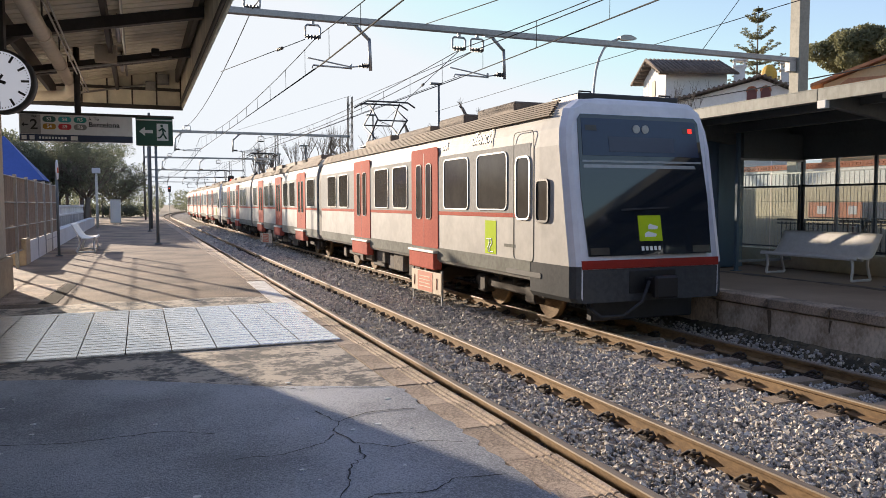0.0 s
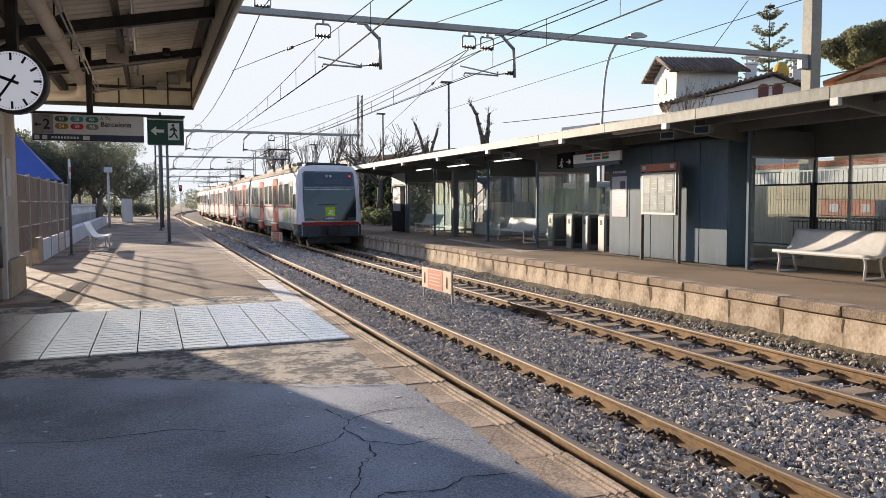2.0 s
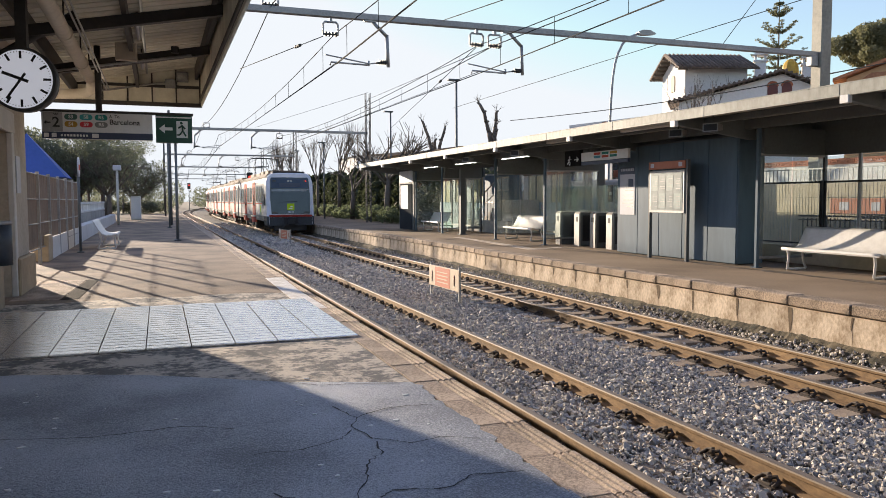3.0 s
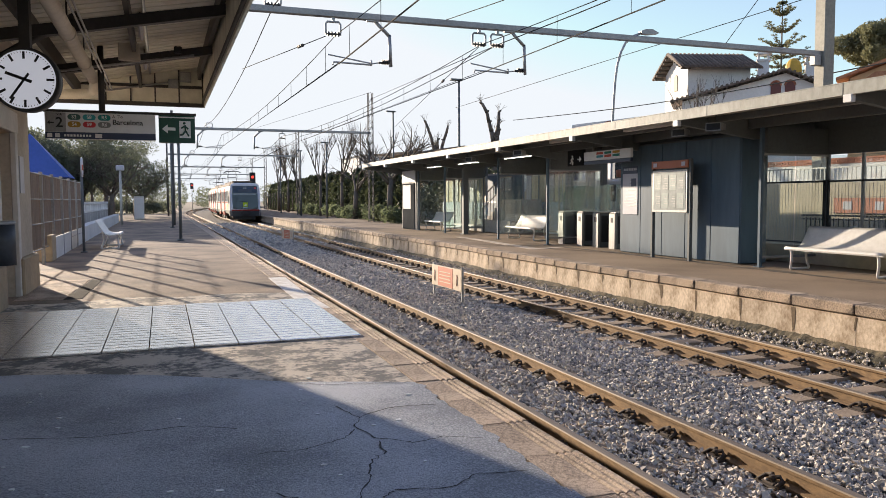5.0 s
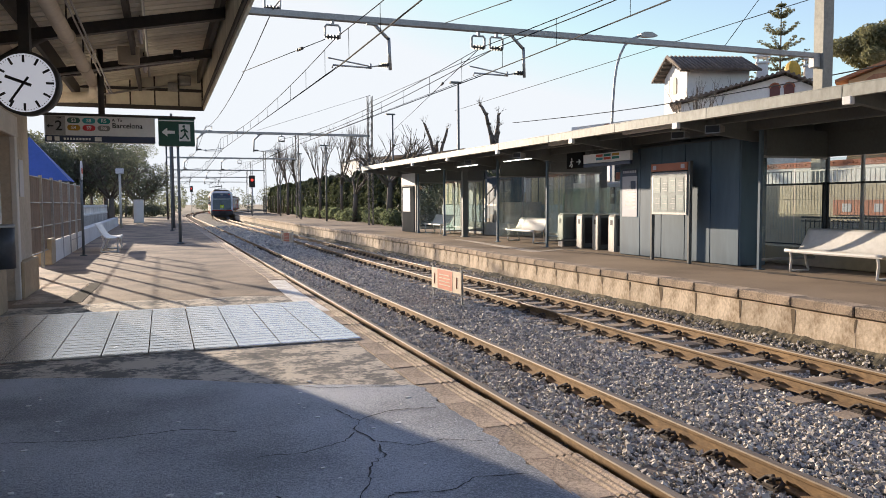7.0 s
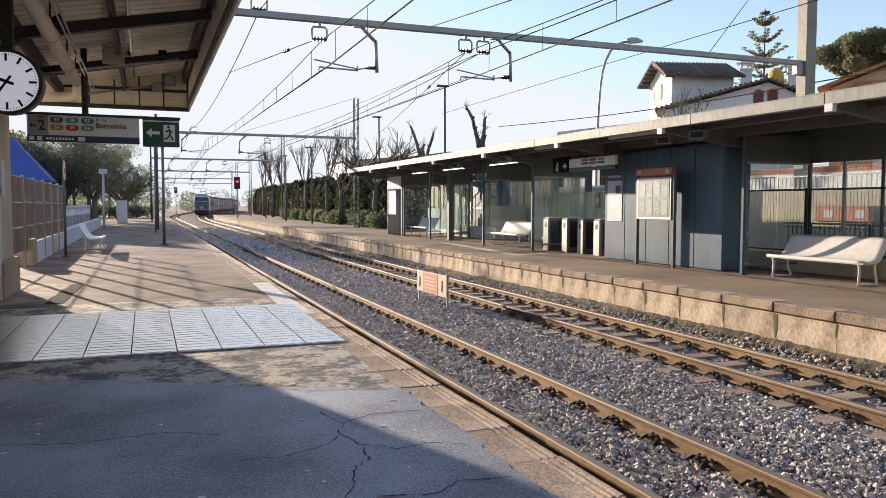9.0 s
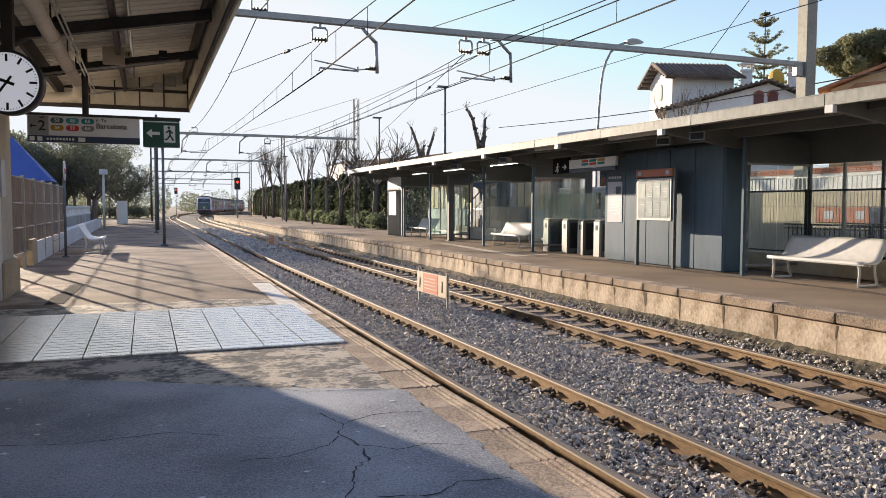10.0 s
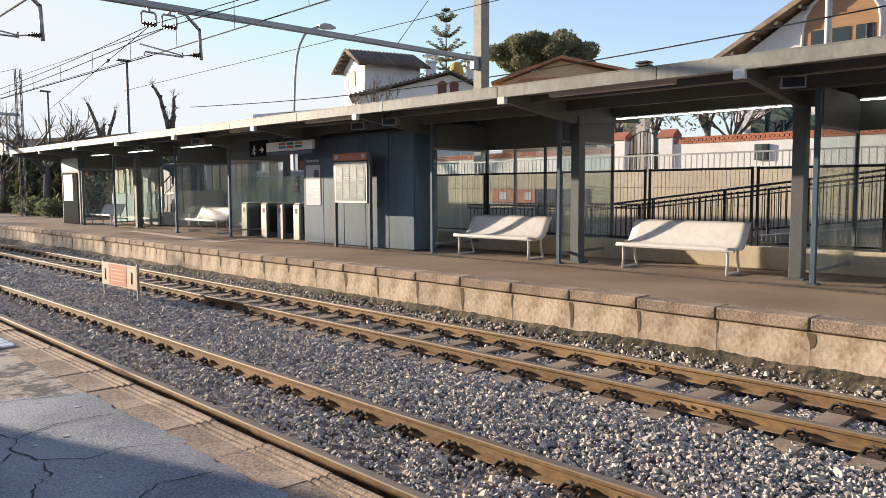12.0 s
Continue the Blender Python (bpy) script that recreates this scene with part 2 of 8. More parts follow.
def lettering(body, size, material, name, parent, at, align='LEFT', label=""):
    cu = bpy.data.curves.new(name, 'FONT')
    cu.body, cu.size, cu.align_x, cu.align_y, cu.extrude, cu.offset = body, size, align, 'CENTER', 0.001, size * 0.014
    tmp = bpy.data.objects.new(name, cu)
    me = bpy.data.meshes.new_from_object(tmp)
    bpy.data.objects.remove(tmp)
    me.materials.clear()
    me.materials.append(material)
    ob = new(name, me)
    ob.parent = parent
    ob.matrix_basis = at
    return tagged(ob, label)


def lib_mesh(bm, name, material):
    return mesh(bm, name, material)


def place(name, me, parent, at):
    ob = new(name, me)
    ob.parent = parent
    ob.matrix_basis = at
    return ob


# ---------------------------------------------------------------- the line of the tracks
RAIL = -0.54                     # rail head height; the platforms are at 0
T1, T2 = (3.63, 106.0, 640.0), (6.93, 84.0, 640.0)   # centre x, start of the bend, radius


def on_track(track, s, side=0.0):
    """Place and heading (degrees) at distance s along a track."""
    xc, y0, r = track
    if s <= y0:
        return xc + side, s, 0.0
    a = (s - y0) / r
    return xc + r * (1 - math.cos(a)) + side * math.cos(a), y0 + r * math.sin(a) - side * math.sin(a), -math.degrees(a)


# ---------------------------------------------------------------- ground, platforms
PE1, PE2 = 2.10, 8.35            # platform edges
MB = pose(8.4, 10.4, 0, 0, 0, 1.2)   # the far platform's own axes: x away from the line, y along it


def ground():
    bm = B()
    for x0, x1, y0, y1, z in ((-900, 900, -700, 1500, -1.02),):
        box(bm, x0, x1, y0, y1, z - 0.3, z)
    solid("ground", bm, M_DIRT, "bare dusty earth stretching to the horizon", "ground", kind="structure")
    bm = B()
    n = 70
    rows = []
    for i in range(n + 1):
        s = -12 + i * 4.2
        l, r = on_track(T1, s, -1.75), on_track(T2, s, 1.62)
        prof = [(l, -0.98), (l, -0.76), (on_track(T1, s, -0.2), -0.765), (on_track(T1, s, 1.65), -0.70), (on_track(T2, s, 0.2), -0.765), (r, -0.80), (r, -0.98)]
        rows.append([bm.verts.new((p[0], p[1], z)) for p, z in prof])
    for a, b in zip(rows, rows[1:]):
        for k in range(len(a) - 1):
            bm.faces.new((a[k], a[k + 1], b[k + 1], b[k]))
    solid("ballast_bed", bm, M_BED, "bed of crushed stone under two railway tracks, darkened as gap shade", "ballast", kind="structure")


def rocks(name, spots, label):
    """Many angular stones, each a cube with jittered corners. spots: rows of x, y, z, size."""
    rng = np.random.default_rng(5)
    n = len(spots)
    cube = np.array([[x, y, z] for x in (-1, 1) for y in (-1, 1) for z in (-1, 1)], float)
    quads = np.array([[0, 1, 3, 2], [4, 6, 7, 5], [0, 4, 5, 1], [2, 3, 7, 6], [0, 2, 6, 4], [1, 5, 7, 3]])
    v = cube[None] * rng.uniform(0.35, 1.0, (n, 8, 3)) * rng.uniform(0.55, 1.15, (n, 1, 3))
    q = rng.normal(size=(n, 4))
    q /= np.linalg.norm(q, axis=1, keepdims=True)
    w, x, y, z = q.T
    rot = np.stack([1 - 2 * (y * y + z * z), 2 * (x * y - z * w), 2 * (x * z + y * w), 2 * (x * y + z * w), 1 - 2 * (x * x + z * z), 2 * (y * z - x * w), 2 * (x * z - y * w), 2 * (y * z + x * w), 1 - 2 * (x * x + y * y)], 1).reshape(n, 3, 3)
    v = np.einsum('nij,nkj->nki', rot, v) * (spots[:, 3] / 2)[:, None, None] + spots[:, None, :3]
    f = (quads[None] + 8 * np.arange(n)[:, None, None]).reshape(-1, 4)
    me = bpy.data.meshes.new(name)
    me.from_pydata(v.reshape(-1, 3).tolist(), [], f.tolist())
    me.materials.append(M_PEBBLE)
    return tagged(new(name, me), label, "ballast", kind="stuff")


def pebble_material():
    m = mat("loose_ballast", (0.64, 0.60, 0.54), (0.49, 0.46, 0.415), 0.9, scale=25, bump=0.25, big=3.0, vary=0)
    nt = m.node_tree
    b = nt.nodes["Principled BSDF"]
    src = b.inputs["Base Color"].links[0].from_socket
    geo, ramp, mul = nt.nodes.new("ShaderNodeNewGeometry"), nt.nodes.new("ShaderNodeValToRGB"), nt.nodes.new("ShaderNodeMix")
    mul.data_type, mul.blend_type = 'RGBA', 'MULTIPLY'
    mul.inputs["Factor"].default_value = 1.0
    for p, c in ((0.0, (0.38, 0.38, 0.40)), (0.25, (0.66, 0.65, 0.66)), (0.65, (0.92, 0.90, 0.87)), (0.9, (1.12, 1.04, 0.93))):
        e = ramp.color_ramp.elements[0] if p == 0 else ramp.color_ramp.elements.new(p)
        e.color = (*c, 1)
    ramp.color_ramp.elements[-1].color = (1.4, 1.33, 1.23, 1)
    nt.links.new(geo.outputs["Random Per Island"], ramp.inputs["Fac"])
    nt.links.new(src, mul.inputs["A"])
    nt.links.new(ramp.outputs["Color"], mul.inputs["B"])
    nt.links.new(mul.outputs["Result"], b.inputs["Base Color"])
    return m


M_PEBBLE = pebble_material()
M_BEDDARK = mat("gutter_dirt", (0.06, 0.055, 0.05), (0.03, 0.028, 0.025), 0.95, spec=0.05, scale=30, bump=0.6)
M_STAIN = mat("damp_dark_stain", (0.16, 0.115, 0.07), (0.09, 0.065, 0.04), 0.95, scale=22, bump=0.3, big=4)


def ballast():
    rng = np.random.default_rng(11)
    out = []
    for y0, y1, dens, size in ((-6, 0.5, 300, 0.052), (0.5, 5, 1350, 0.036), (5, 10, 1150, 0.038), (10, 18, 680, 0.046), (18, 34, 240, 0.066), (34, 70, 45, 0.125)):
        n = int((y1 - y0) * 5.9 * dens)
        x, y = rng.uniform(2.25, 8.2, n), rng.uniform(y0, y1, n)
        z = np.interp(x, [1.9, 3.43, 5.28, 7.13, 8.5], [-0.71, -0.695, -0.69, -0.745, -0.72]) + rng.normal(0, 0.012, n)
        s = size * rng.lognormal(0, 0.28, n)
        clear = np.ones(n, bool)
        for xc in (3.63, 6.93):
            for side in (-0.53, 0.53):
                clear &= np.abs(x - xc - side) > 0.085
            onsl = (np.abs((y + 0.3) % 0.6 - 0.3) < 0.13) & (np.abs(x - xc) < 0.95)
            clear &= ~(onsl & (rng.uniform(size=n) < (0.80 if xc > 5 else 0.25)))
        out.append(np.stack([x, y, z, s], 1)[clear])
    # stones and crumbs heaped at the wall foot
    n = 5200
    y, u = rng.uniform(0.5, 30, n), rng.uniform(0, 1, n) ** 0.7
    out.append(np.stack([8.30 - 0.26 * u, y, -0.585 - 0.19 * u + rng.normal(0, 0.008, n), 0.034 * rng.lognormal(0, 0.35, n)], 1))
    rocks("ballast_stones", np.concatenate(out), "loose grey and cream crushed stone between the rails")


def sweep(track, side, outline, s0, s1, bm, step=4.0, mi=None):
    """An outline in x, z swept along a track."""
    n = max(1, int((s1 - s0) / step))
    rings = []
    for i in range(n + 1):
        s = s0 + (s1 - s0) * i / n
        ring = []
        for a, z in outline:
            x, y, _ = on_track(track, s, side + a)
            ring.append(bm.verts.new((x, y, z)))
        rings.append(ring)
    k = len(outline)
    for a, b in zip(rings, rings[1:]):
        for j in range(k):
            f = bm.faces.new((a[j], a[(j + 1) % k], b[(j + 1) % k], b[j]))
            if mi:
                f.material_index = mi[j]
    bm.faces.new(rings[0][::-1])
    bm.faces.new(rings[-1])


def tracks():
    head = [(-0.033, 0), (0.033, 0), (0.036, -0.012), (0.034, -0.036), (0.010, -0.046), (0.009, -0.118), (0.062, -0.134), (0.064, -0.146), (-0.064, -0.146), (-0.062, -0.134), (-0.009, -0.118), (-0.010, -0.046), (-0.034, -0.036), (-0.036, -0.012)]
    head = [(a, RAIL + z) for a, z in head]
    mi = [0, 0] + [1] * 11 + [0]
    sl = B()
    prism(sl, [(-0.92, -0.20), (0.92, -0.20), (0.92, 0.0), (0.55, 0.012), (0.35, 0.0), (-0.35, 0.0), (-0.55, 0.012), (-0.92, 0.0)], -0.115, 0.115)
    sl_me = lib_mesh(sl, "sleeper", M_SLEEPER)
    cl = B()
    box(cl, -0.036, 0.036, -0.06, 0.06, 0.006, 0.036, 0.006)
    tube(cl, (0, -0.02, 0.03), (0, -0.02, 0.085), 0.017, seg=6)
    pipe(cl, [(-0.04, -0.09, 0.02), (0.03, -0.085, 0.05), (0.045, -0.04, 0.07), (-0.02, -0.01, 0.065), (0.045, 0.03, 0.07), (0.03, 0.08, 0.05), (-0.04, 0.09, 0.02)], 0.017, 6)
    box(cl, -0.06, 0.05, -0.10, 0.10, 0.0, 0.02, 0.005)
    cl_me = lib_mesh(cl, "rail_clip", M_CLIP)
    for tr, lab in ((T1, "single railway track with rust-brown rails beside the platform"), (T2, "railway track with rust-brown rails used by the train")):
        t = thing("railway_track", pose(0, 0, 0), lab, "railway track")
        for side in (-0.53, 0.53):
            bm = B()
            sweep(tr, side, head, -10, 260, bm, 3.0, mi)
            rail = part("rail", bm, [M_RAILTOP, M_RUST], t, "rusty rail with a polished running surface")
        for i in range(-8, 120):
            x, y, h = on_track(tr, i * 0.6)
            at = pose(x, y, RAIL - 0.152, 0, 0, h)
            place("sleeper", sl_me, t, at)
            if i < 60:
                for sx in (-0.625, -0.435, 0.435, 0.625):
                    place("rail_clip", cl_me, t, at @ pose(sx, 0, 0))
        bm = B()
        for i in range(120, 330):
            x, y, h = on_track(tr, i * 0.6)
            box(bm, -0.92, 0.92, -0.11, 0.11, -0.1, 0, m=pose(x, y, RAIL - 0.152, 0, 0, h))
        tagged(part("distant_sleepers", bm, M_SLEEPER, t), kind="stuff")
        for side, y in ((0.53, 2.5 if tr is T1 else 4.6), (-0.53, 3.3 if tr is T2 else 1.2)):
            bm = B()
            for d in (-1, 1):
                box(bm, tr[0] + side + d * 0.02 - 0.012, tr[0] + side + d * 0.02 + 0.012, y - 0.24, y + 0.24, RAIL - 0.118, RAIL - 0.05, 0.004)
                for k in (-0.17, -0.06, 0.06, 0.17):
                    tube(bm, (tr[0] + side, y + k, RAIL - 0.085), (tr[0] + side + d * 0.05, y + k, RAIL - 0.085), 0.014, seg=6)
            part("fishplate", bm, M_RUST, t, "bolted rusty joint plate")


def near_platform():
    bm = B()
    box(bm, -14, PE1 - 0.34, -16, 150, -1.0, 0.0)
    p = solid("platform_near", bm, M_EARTHY, "sandy worn asphalt platform with cracks", "platform", kind="structure")
    # dark resurfaced asphalt, slightly raised, with an uneven edge
    rng = random.Random(4)
    bm = B()
    far = [(-3.0, 7.05), (-1.1, 6.72), (-0.6, 6.55), (-0.15, 6.36), (0.4, 6.02), (0.85, 5.72), (1.3, 5.55), (1.75, 5.36)]
    outline = [(-3.0, -8), (1.765, -8)] + [(1.775 + rng.uniform(-0.03, 0.022), 2.0 + 0.06 * k) for k in range(56)] + far[::-1]
    prism(bm, outline, -0.02, 0.008, axis="z")
    part("asphalt_patch", bm, M_ASPHALT, p, "dark resurfaced asphalt")
    bm = B()
    for k in range(70):
        x, y, r = rng.uniform(-1.9, 1.6), rng.uniform(2.2, 6.2), rng.uniform(0.004, 0.016)
        prism(bm, [(x + r * rng.uniform(0.6, 1.8) * math.cos(a), y + r * math.sin(a)) for a in (0, 1.2, 2.4, 3.6, 5.0)], 0.008, 0.0125, axis="z")
    tagged(part("loose_chips", bm, M_PALE, p, "pale grit and chips"), kind="stuff")
    bm = B()
    prism(bm, [(-3.0, 7.06), (-1.1, 6.73), (-0.6, 6.56), (-0.15, 6.37), (0.4, 6.03), (0.85, 5.73), (1.3, 5.56), (1.75, 5.37), (1.755, 7.38), (-3.0, 7.38)], -0.02, 0.004, axis="z")
    part("concrete_patch", bm, M_PATCH, p, "blotchy broken concrete patch")
    bm = B()
    prism(bm, [(-3.0, 10.52), (1.755, 10.52), (1.75, 11.35), (0.9, 11.55), (0.2, 11.4), (-0.5, 11.65), (-1.3, 11.3), (-3.0, 11.5)], -0.02, 0.004, axis="z")
    part("concrete_patch", bm, M_PATCH, p, "blotchy broken concrete patch")
    # cracks in the asphalt
    for pts in ([(0.53, 3.12), (0.60, 3.22), (0.72, 3.24), (0.80, 3.30), (0.90, 3.28), (1.0, 3.36)], [(0.53, 3.12), (0.56, 3.0), (0.66, 2.95), (0.72, 2.80)], [(0.90, 3.28), (0.93, 3.10), (0.86, 2.95), (0.88, 2.8)],
                [(0.80, 3.30), (0.92, 3.55), (0.97, 3.75), (1.10, 3.90), (1.12, 4.15)], [(1.12, 4.15), (1.05, 4.4), (1.13, 4.6), (1.02, 4.95)], [(0.60, 3.22), (0.55, 3.4), (0.45, 3.55)],
                [(0.45, 4.12), (0.7, 4.1), (0.95, 4.22), (1.05, 4.4)], [(1.13, 4.6), (1.4, 4.75), (1.72, 4.7)], [(0.85, 5.72), (1.1, 5.5), (1.4, 5.45), (1.74, 5.33)], [(1.12, 4.15), (1.3, 4.0), (1.5, 4.05), (1.74, 3.9)], [(1.0, 3.36), (1.25, 3.3), (1.45, 3.42), (1.74, 3.35)],
                [(-0.9, 4.9), (-0.4, 4.75), (0.1, 4.8), (0.45, 4.6)]):
        bm = B()
        fine = []
        for (xa, ya), (xb, yb) in zip(pts, pts[1:]):
            for k in range(6):
                fine.append((xa + (xb - xa) * k / 6 + rng.uniform(-0.012, 0.012), ya + (yb - ya) * k / 6 + rng.uniform(-0.012, 0.012)))
        wd = [rng.uniform(0.002, 0.007) for _ in fine]
        d = Vector((fine[-1][0] - fine[0][0], fine[-1][1] - fine[0][1])).normalized()
        lo = [bm.verts.new((x + d.y * w, y - d.x * w, 0.0118)) for (x, y), w in zip(fine, wd)]
        hi = [bm.verts.new((x - d.y * w, y + d.x * w, 0.0118)) for (x, y), w in zip(fine, wd)]
        for k in range(len(fine) - 1):
            bm.faces.new((lo[k], lo[k + 1], hi[k + 1], hi[k]))
        part("crack", bm, M_RUBBER, p)
    # coping slabs along the edge, with grooves
    slab = B()
    prof = [(0.0, -0.30), (0.335, -0.30), (0.335, -0.008), (0.322, 0.006)]
    for g in (0.285, 0.24, 0.195):
        prof += [(g + 0.014, 0.006), (g, -0.007), (g - 0.014, 0.006)]
    prof += [(0.0, 0.006)]
    prism(slab, prof, 0.006, 0.594)
    me = lib_mesh(slab, "coping_slab", M_COPING)
    for i in range(-12, 250):
        place("coping_slab", me, p, pose(PE1 - 0.335 + rng.uniform(-0.006, 0.006), i * 0.6 + 0.57, rng.uniform(-0.004, 0.004), rng.uniform(-0.3, 0.3), rng.uniform(-0.5, 0.5), rng.uniform(-0.3, 0.3)))
    bm = B()
    box(bm, PE1 - 0.33, PE1 - 0.06, -16, 150, -1.0, -0.295)
    part("edge_wall", bm, M_RENDERWALL, p)
    bm = B()
    prism(bm, [(1.68, 9.9), (1.90, 9.5), (1.97, 9.5), (1.96, 11.5), (2.02, 13.6), (1.72, 13.6)], 0.0065, 0.0105, axis="z")
    part("worn_white_strip", bm, mat("worn_white_paint", (0.82, 0.80, 0.75), (0.52, 0.47, 0.40), 0.8, scale=18, big=4, span=0.22), p, "worn white paint by the edge")
    bm = B()
    prism(bm, [(-1.97, 11.75), (-1.35, 11.75), (-1.22, 14.6), (-1.97, 14.6)], -0.01, 0.006, axis="z")
    part("kerb_slab", bm, M_COPING, p, "pale concrete slab by the house")
    bm = B()
    prism(bm, [(-1.33, 11.75), (-1.10, 11.75), (-1.02, 14.4), (-1.19, 14.6)], -0.01, 0.005, axis="z")
    part("gutter_grate", bm, M_BEDDARK, p, "dark gutter strip")
    # ribbed steel ramp plates
    pl = thing("crossing_plates", pose(0, 0, 0), "row of ribbed shiny steel plates laid across the platform", "floor plate")
    q = B()
    prof = [(0, 0), (0, 0.015)]
    for k in range(20):
        y = 0.02 + k * 0.152
        prof += [(y, 0.015), (y + 0.006, 0.018), (y + 0.132, 0.018), (y + 0.138, 0.015)]
    prof += [(3.06, 0.015), (3.06, 0)]
    prism(q, prof, 0.005, 0.395, axis="x")
    qm = lib_mesh(q, "steel_plate", M_PLATE)
    for i in range(-3, 9):
        place("steel_plate", qm, pl, pose(-1.35 + i * 0.4 - 0.4, 7.40, 0.004 + rng.uniform(0, 0.002), rng.uniform(-0.05, 0.05), rng.uniform(-0.12, 0.12), 0))


M_PAVEPALE = mat("pale_paving", (0.62, 0.52, 0.41), (0.40, 0.33, 0.26), 0.9, scale=20, bump=0.4, big=2)
M_GRIME = mat("dark_grime", (0.17, 0.13, 0.095), (0.08, 0.062, 0.046), 0.95, scale=24, bump=0.5, big=3, span=0.15)


def far_platform():
    bm = B()
    # one deck, straight along the shelter, then bending with the line
    edge = [(8.27, -6), (8.29, 2), (8.32, 10.4), (8.29, 19.0), (8.36, 20.5), (8.33, 40), (8.33, 84), (8.75, 110)]
    back = [(20.0, 110), (20, 10.4), (20, -6)]
    prism(bm, [(x + 0.33, y) for x, y in edge] + back, -1.0, -0.002, axis="z")
    p = solid("platform_far", bm, M_PLAT_FAR, "brown-grey worn asphalt platform with a rough edge", "platform", kind="structure")
    rng = random.Random(9)
    slab, panel, seam = B(), B(), B()
    box(slab, 0.0, 0.34, 0.006, 0.994, -0.135, 0.004, 0.014)
    box(panel, 0.05, 0.36, 0.001, 0.999, -0.66, -0.148, 0.004)
    ms, mp = lib_mesh(slab, "coping_slab", M_COPEFAR), lib_mesh(panel, "wall_panel", M_RENDERWALL)
    for (xa, ya), (xb, yb) in zip(edge, edge[1:]):
        n = max(1, round(math.hypot(xb - xa, yb - ya)))
        L = math.hypot(xb - xa, yb - ya) / n
        h = math.degrees(math.atan2(-(xb - xa), yb - ya))
        for i in range(n):
            at = pose(xa + (xb - xa) * i / n, ya + (yb - ya) * i / n, rng.uniform(-0.006, 0.006), 0, 0, h + rng.uniform(-0.3, 0.3)) @ Matrix.Diagonal((1, L, 1, 1))
            place("coping_slab", ms, p, at)
            if ya > -7 and yb < 60:
                sm = B()
                wd, dp = rng.uniform(0.012, 0.05), rng.uniform(0.12, 0.36)
                lo = rng.uniform(-0.02, 0.02)
                prism(sm, [(-wd, -0.168), (wd, -0.168), (wd * 0.7 + lo, -0.168 - dp * 0.6), (wd * 0.3 + lo, -0.168 - dp), (-wd * 0.4 + lo, -0.168 - dp * 0.9), (-wd * 0.9 + lo, -0.168 - dp * 0.5)], 0.046, 0.052, axis="x")
                part("damp_stain", sm, M_STAIN, p, at=pose(xa + (xb - xa) * i / n, ya + (yb - ya) * i / n, 0, 0, 0, h))
            place("wall_panel", mp, p, pose(xa + (xb - xa) * i / n, ya + (yb - ya) * i / n, 0, 0, 0, h) @ Matrix.Diagonal((1, L, 1, 1)))
    # rough footing and earth at the wall's foot
    bm = B()
    rows = []
    for i in range(1500):
        y = -5 + i * 0.06
        x = float(np.interp(y, [e[1] for e in edge], [e[0] for e in edge]))
        j = [noise.noise(Vector((x, y * 1.7, k))) for k in range(4)]
        h2, h3 = noise.noise(Vector((x, y * 9, 7))), noise.noise(Vector((x, y * 11, 9)))
        rows.append([bm.verts.new(c) for c in ((x + 0.06, y, -0.52 + 0.03 * j[0] + 0.02 * h2), (x + 0.0 + 0.03 * j[1], y, -0.57 + 0.03 * j[0] + 0.03 * h2), (x - 0.09 + 0.04 * j[1], y, -0.66 + 0.03 * j[2] + 0.03 * h3), (x - 0.18 + 0.05 * j[2], y, -0.75 + 0.02 * j[3] + 0.02 * h2), (x - 0.30, y, -0.88))])
    for a, b in zip(rows, rows[1:]):
        for k in range(4):
            bm.faces.new((a[k], a[k + 1], b[k + 1], b[k]))
    part("earth_footing", bm, M_SOIL, p, "crumbling earth and concrete footing")
    bm = B()
    prism(bm, [(10.1, 26.0), (10.0, 24.5), (9.45, 18.6), (9.6, 18.55), (10.7, 19.0), (10.7, 19.25), (9.85, 18.95), (10.25, 24.4), (10.3, 26.0)], -0.01, 0.004, axis="z")
    part("pale_paving_strip", bm, M_PAVEPALE, p, "pale strip of paving")
    for k in range(26):
        y0 = -4.5 + k * 0.95
        bm = B()
        x = 10.75 + rng.uniform(-0.05, 0.05)
        w = rng.uniform(0.10, 0.28)
        prism(bm, [(x, y0), (x + w * 0.6, y0 - 0.1), (x + w, y0 + 0.3), (x + w * 0.8, y0 + 0.8), (x + 0.03, y0 + 0.98), (x - 0.06, y0 + 0.5)], -0.01, 0.002, axis="z")
        part("dark_grime_patch", bm, M_GRIME, p, "dark grime along the shelter front")


# ---------------------------------------------------------------- the train
CAR_W = 1.34      # half width
M_EQUIP = mat("dusty_equipment", (0.26, 0.23, 0.19), (0.12, 0.105, 0.09), 0.85, scale=14, bump=0.2, big=2.0, vary=0.3, spec=0.1)


def body_outline(w=CAR_W, low=0.72):
    """Cross-section above rail level: skirt, side, roof shoulder."""
    return [(-w + 0.05, low), (-w, low + 0.07), (-w, 1.02), (-w, 2.75), (-w + 0.03, 3.0), (-w + 0.12, 3.28), (-w + 0.30, 3.42), (-0.6, 3.50), (0.6, 3.50), (w - 0.30, 3.42), (w - 0.12, 3.28), (w - 0.03, 3.0), (w, 2.75), (w, 1.02), (w, low + 0.07), (w - 0.05, low)]


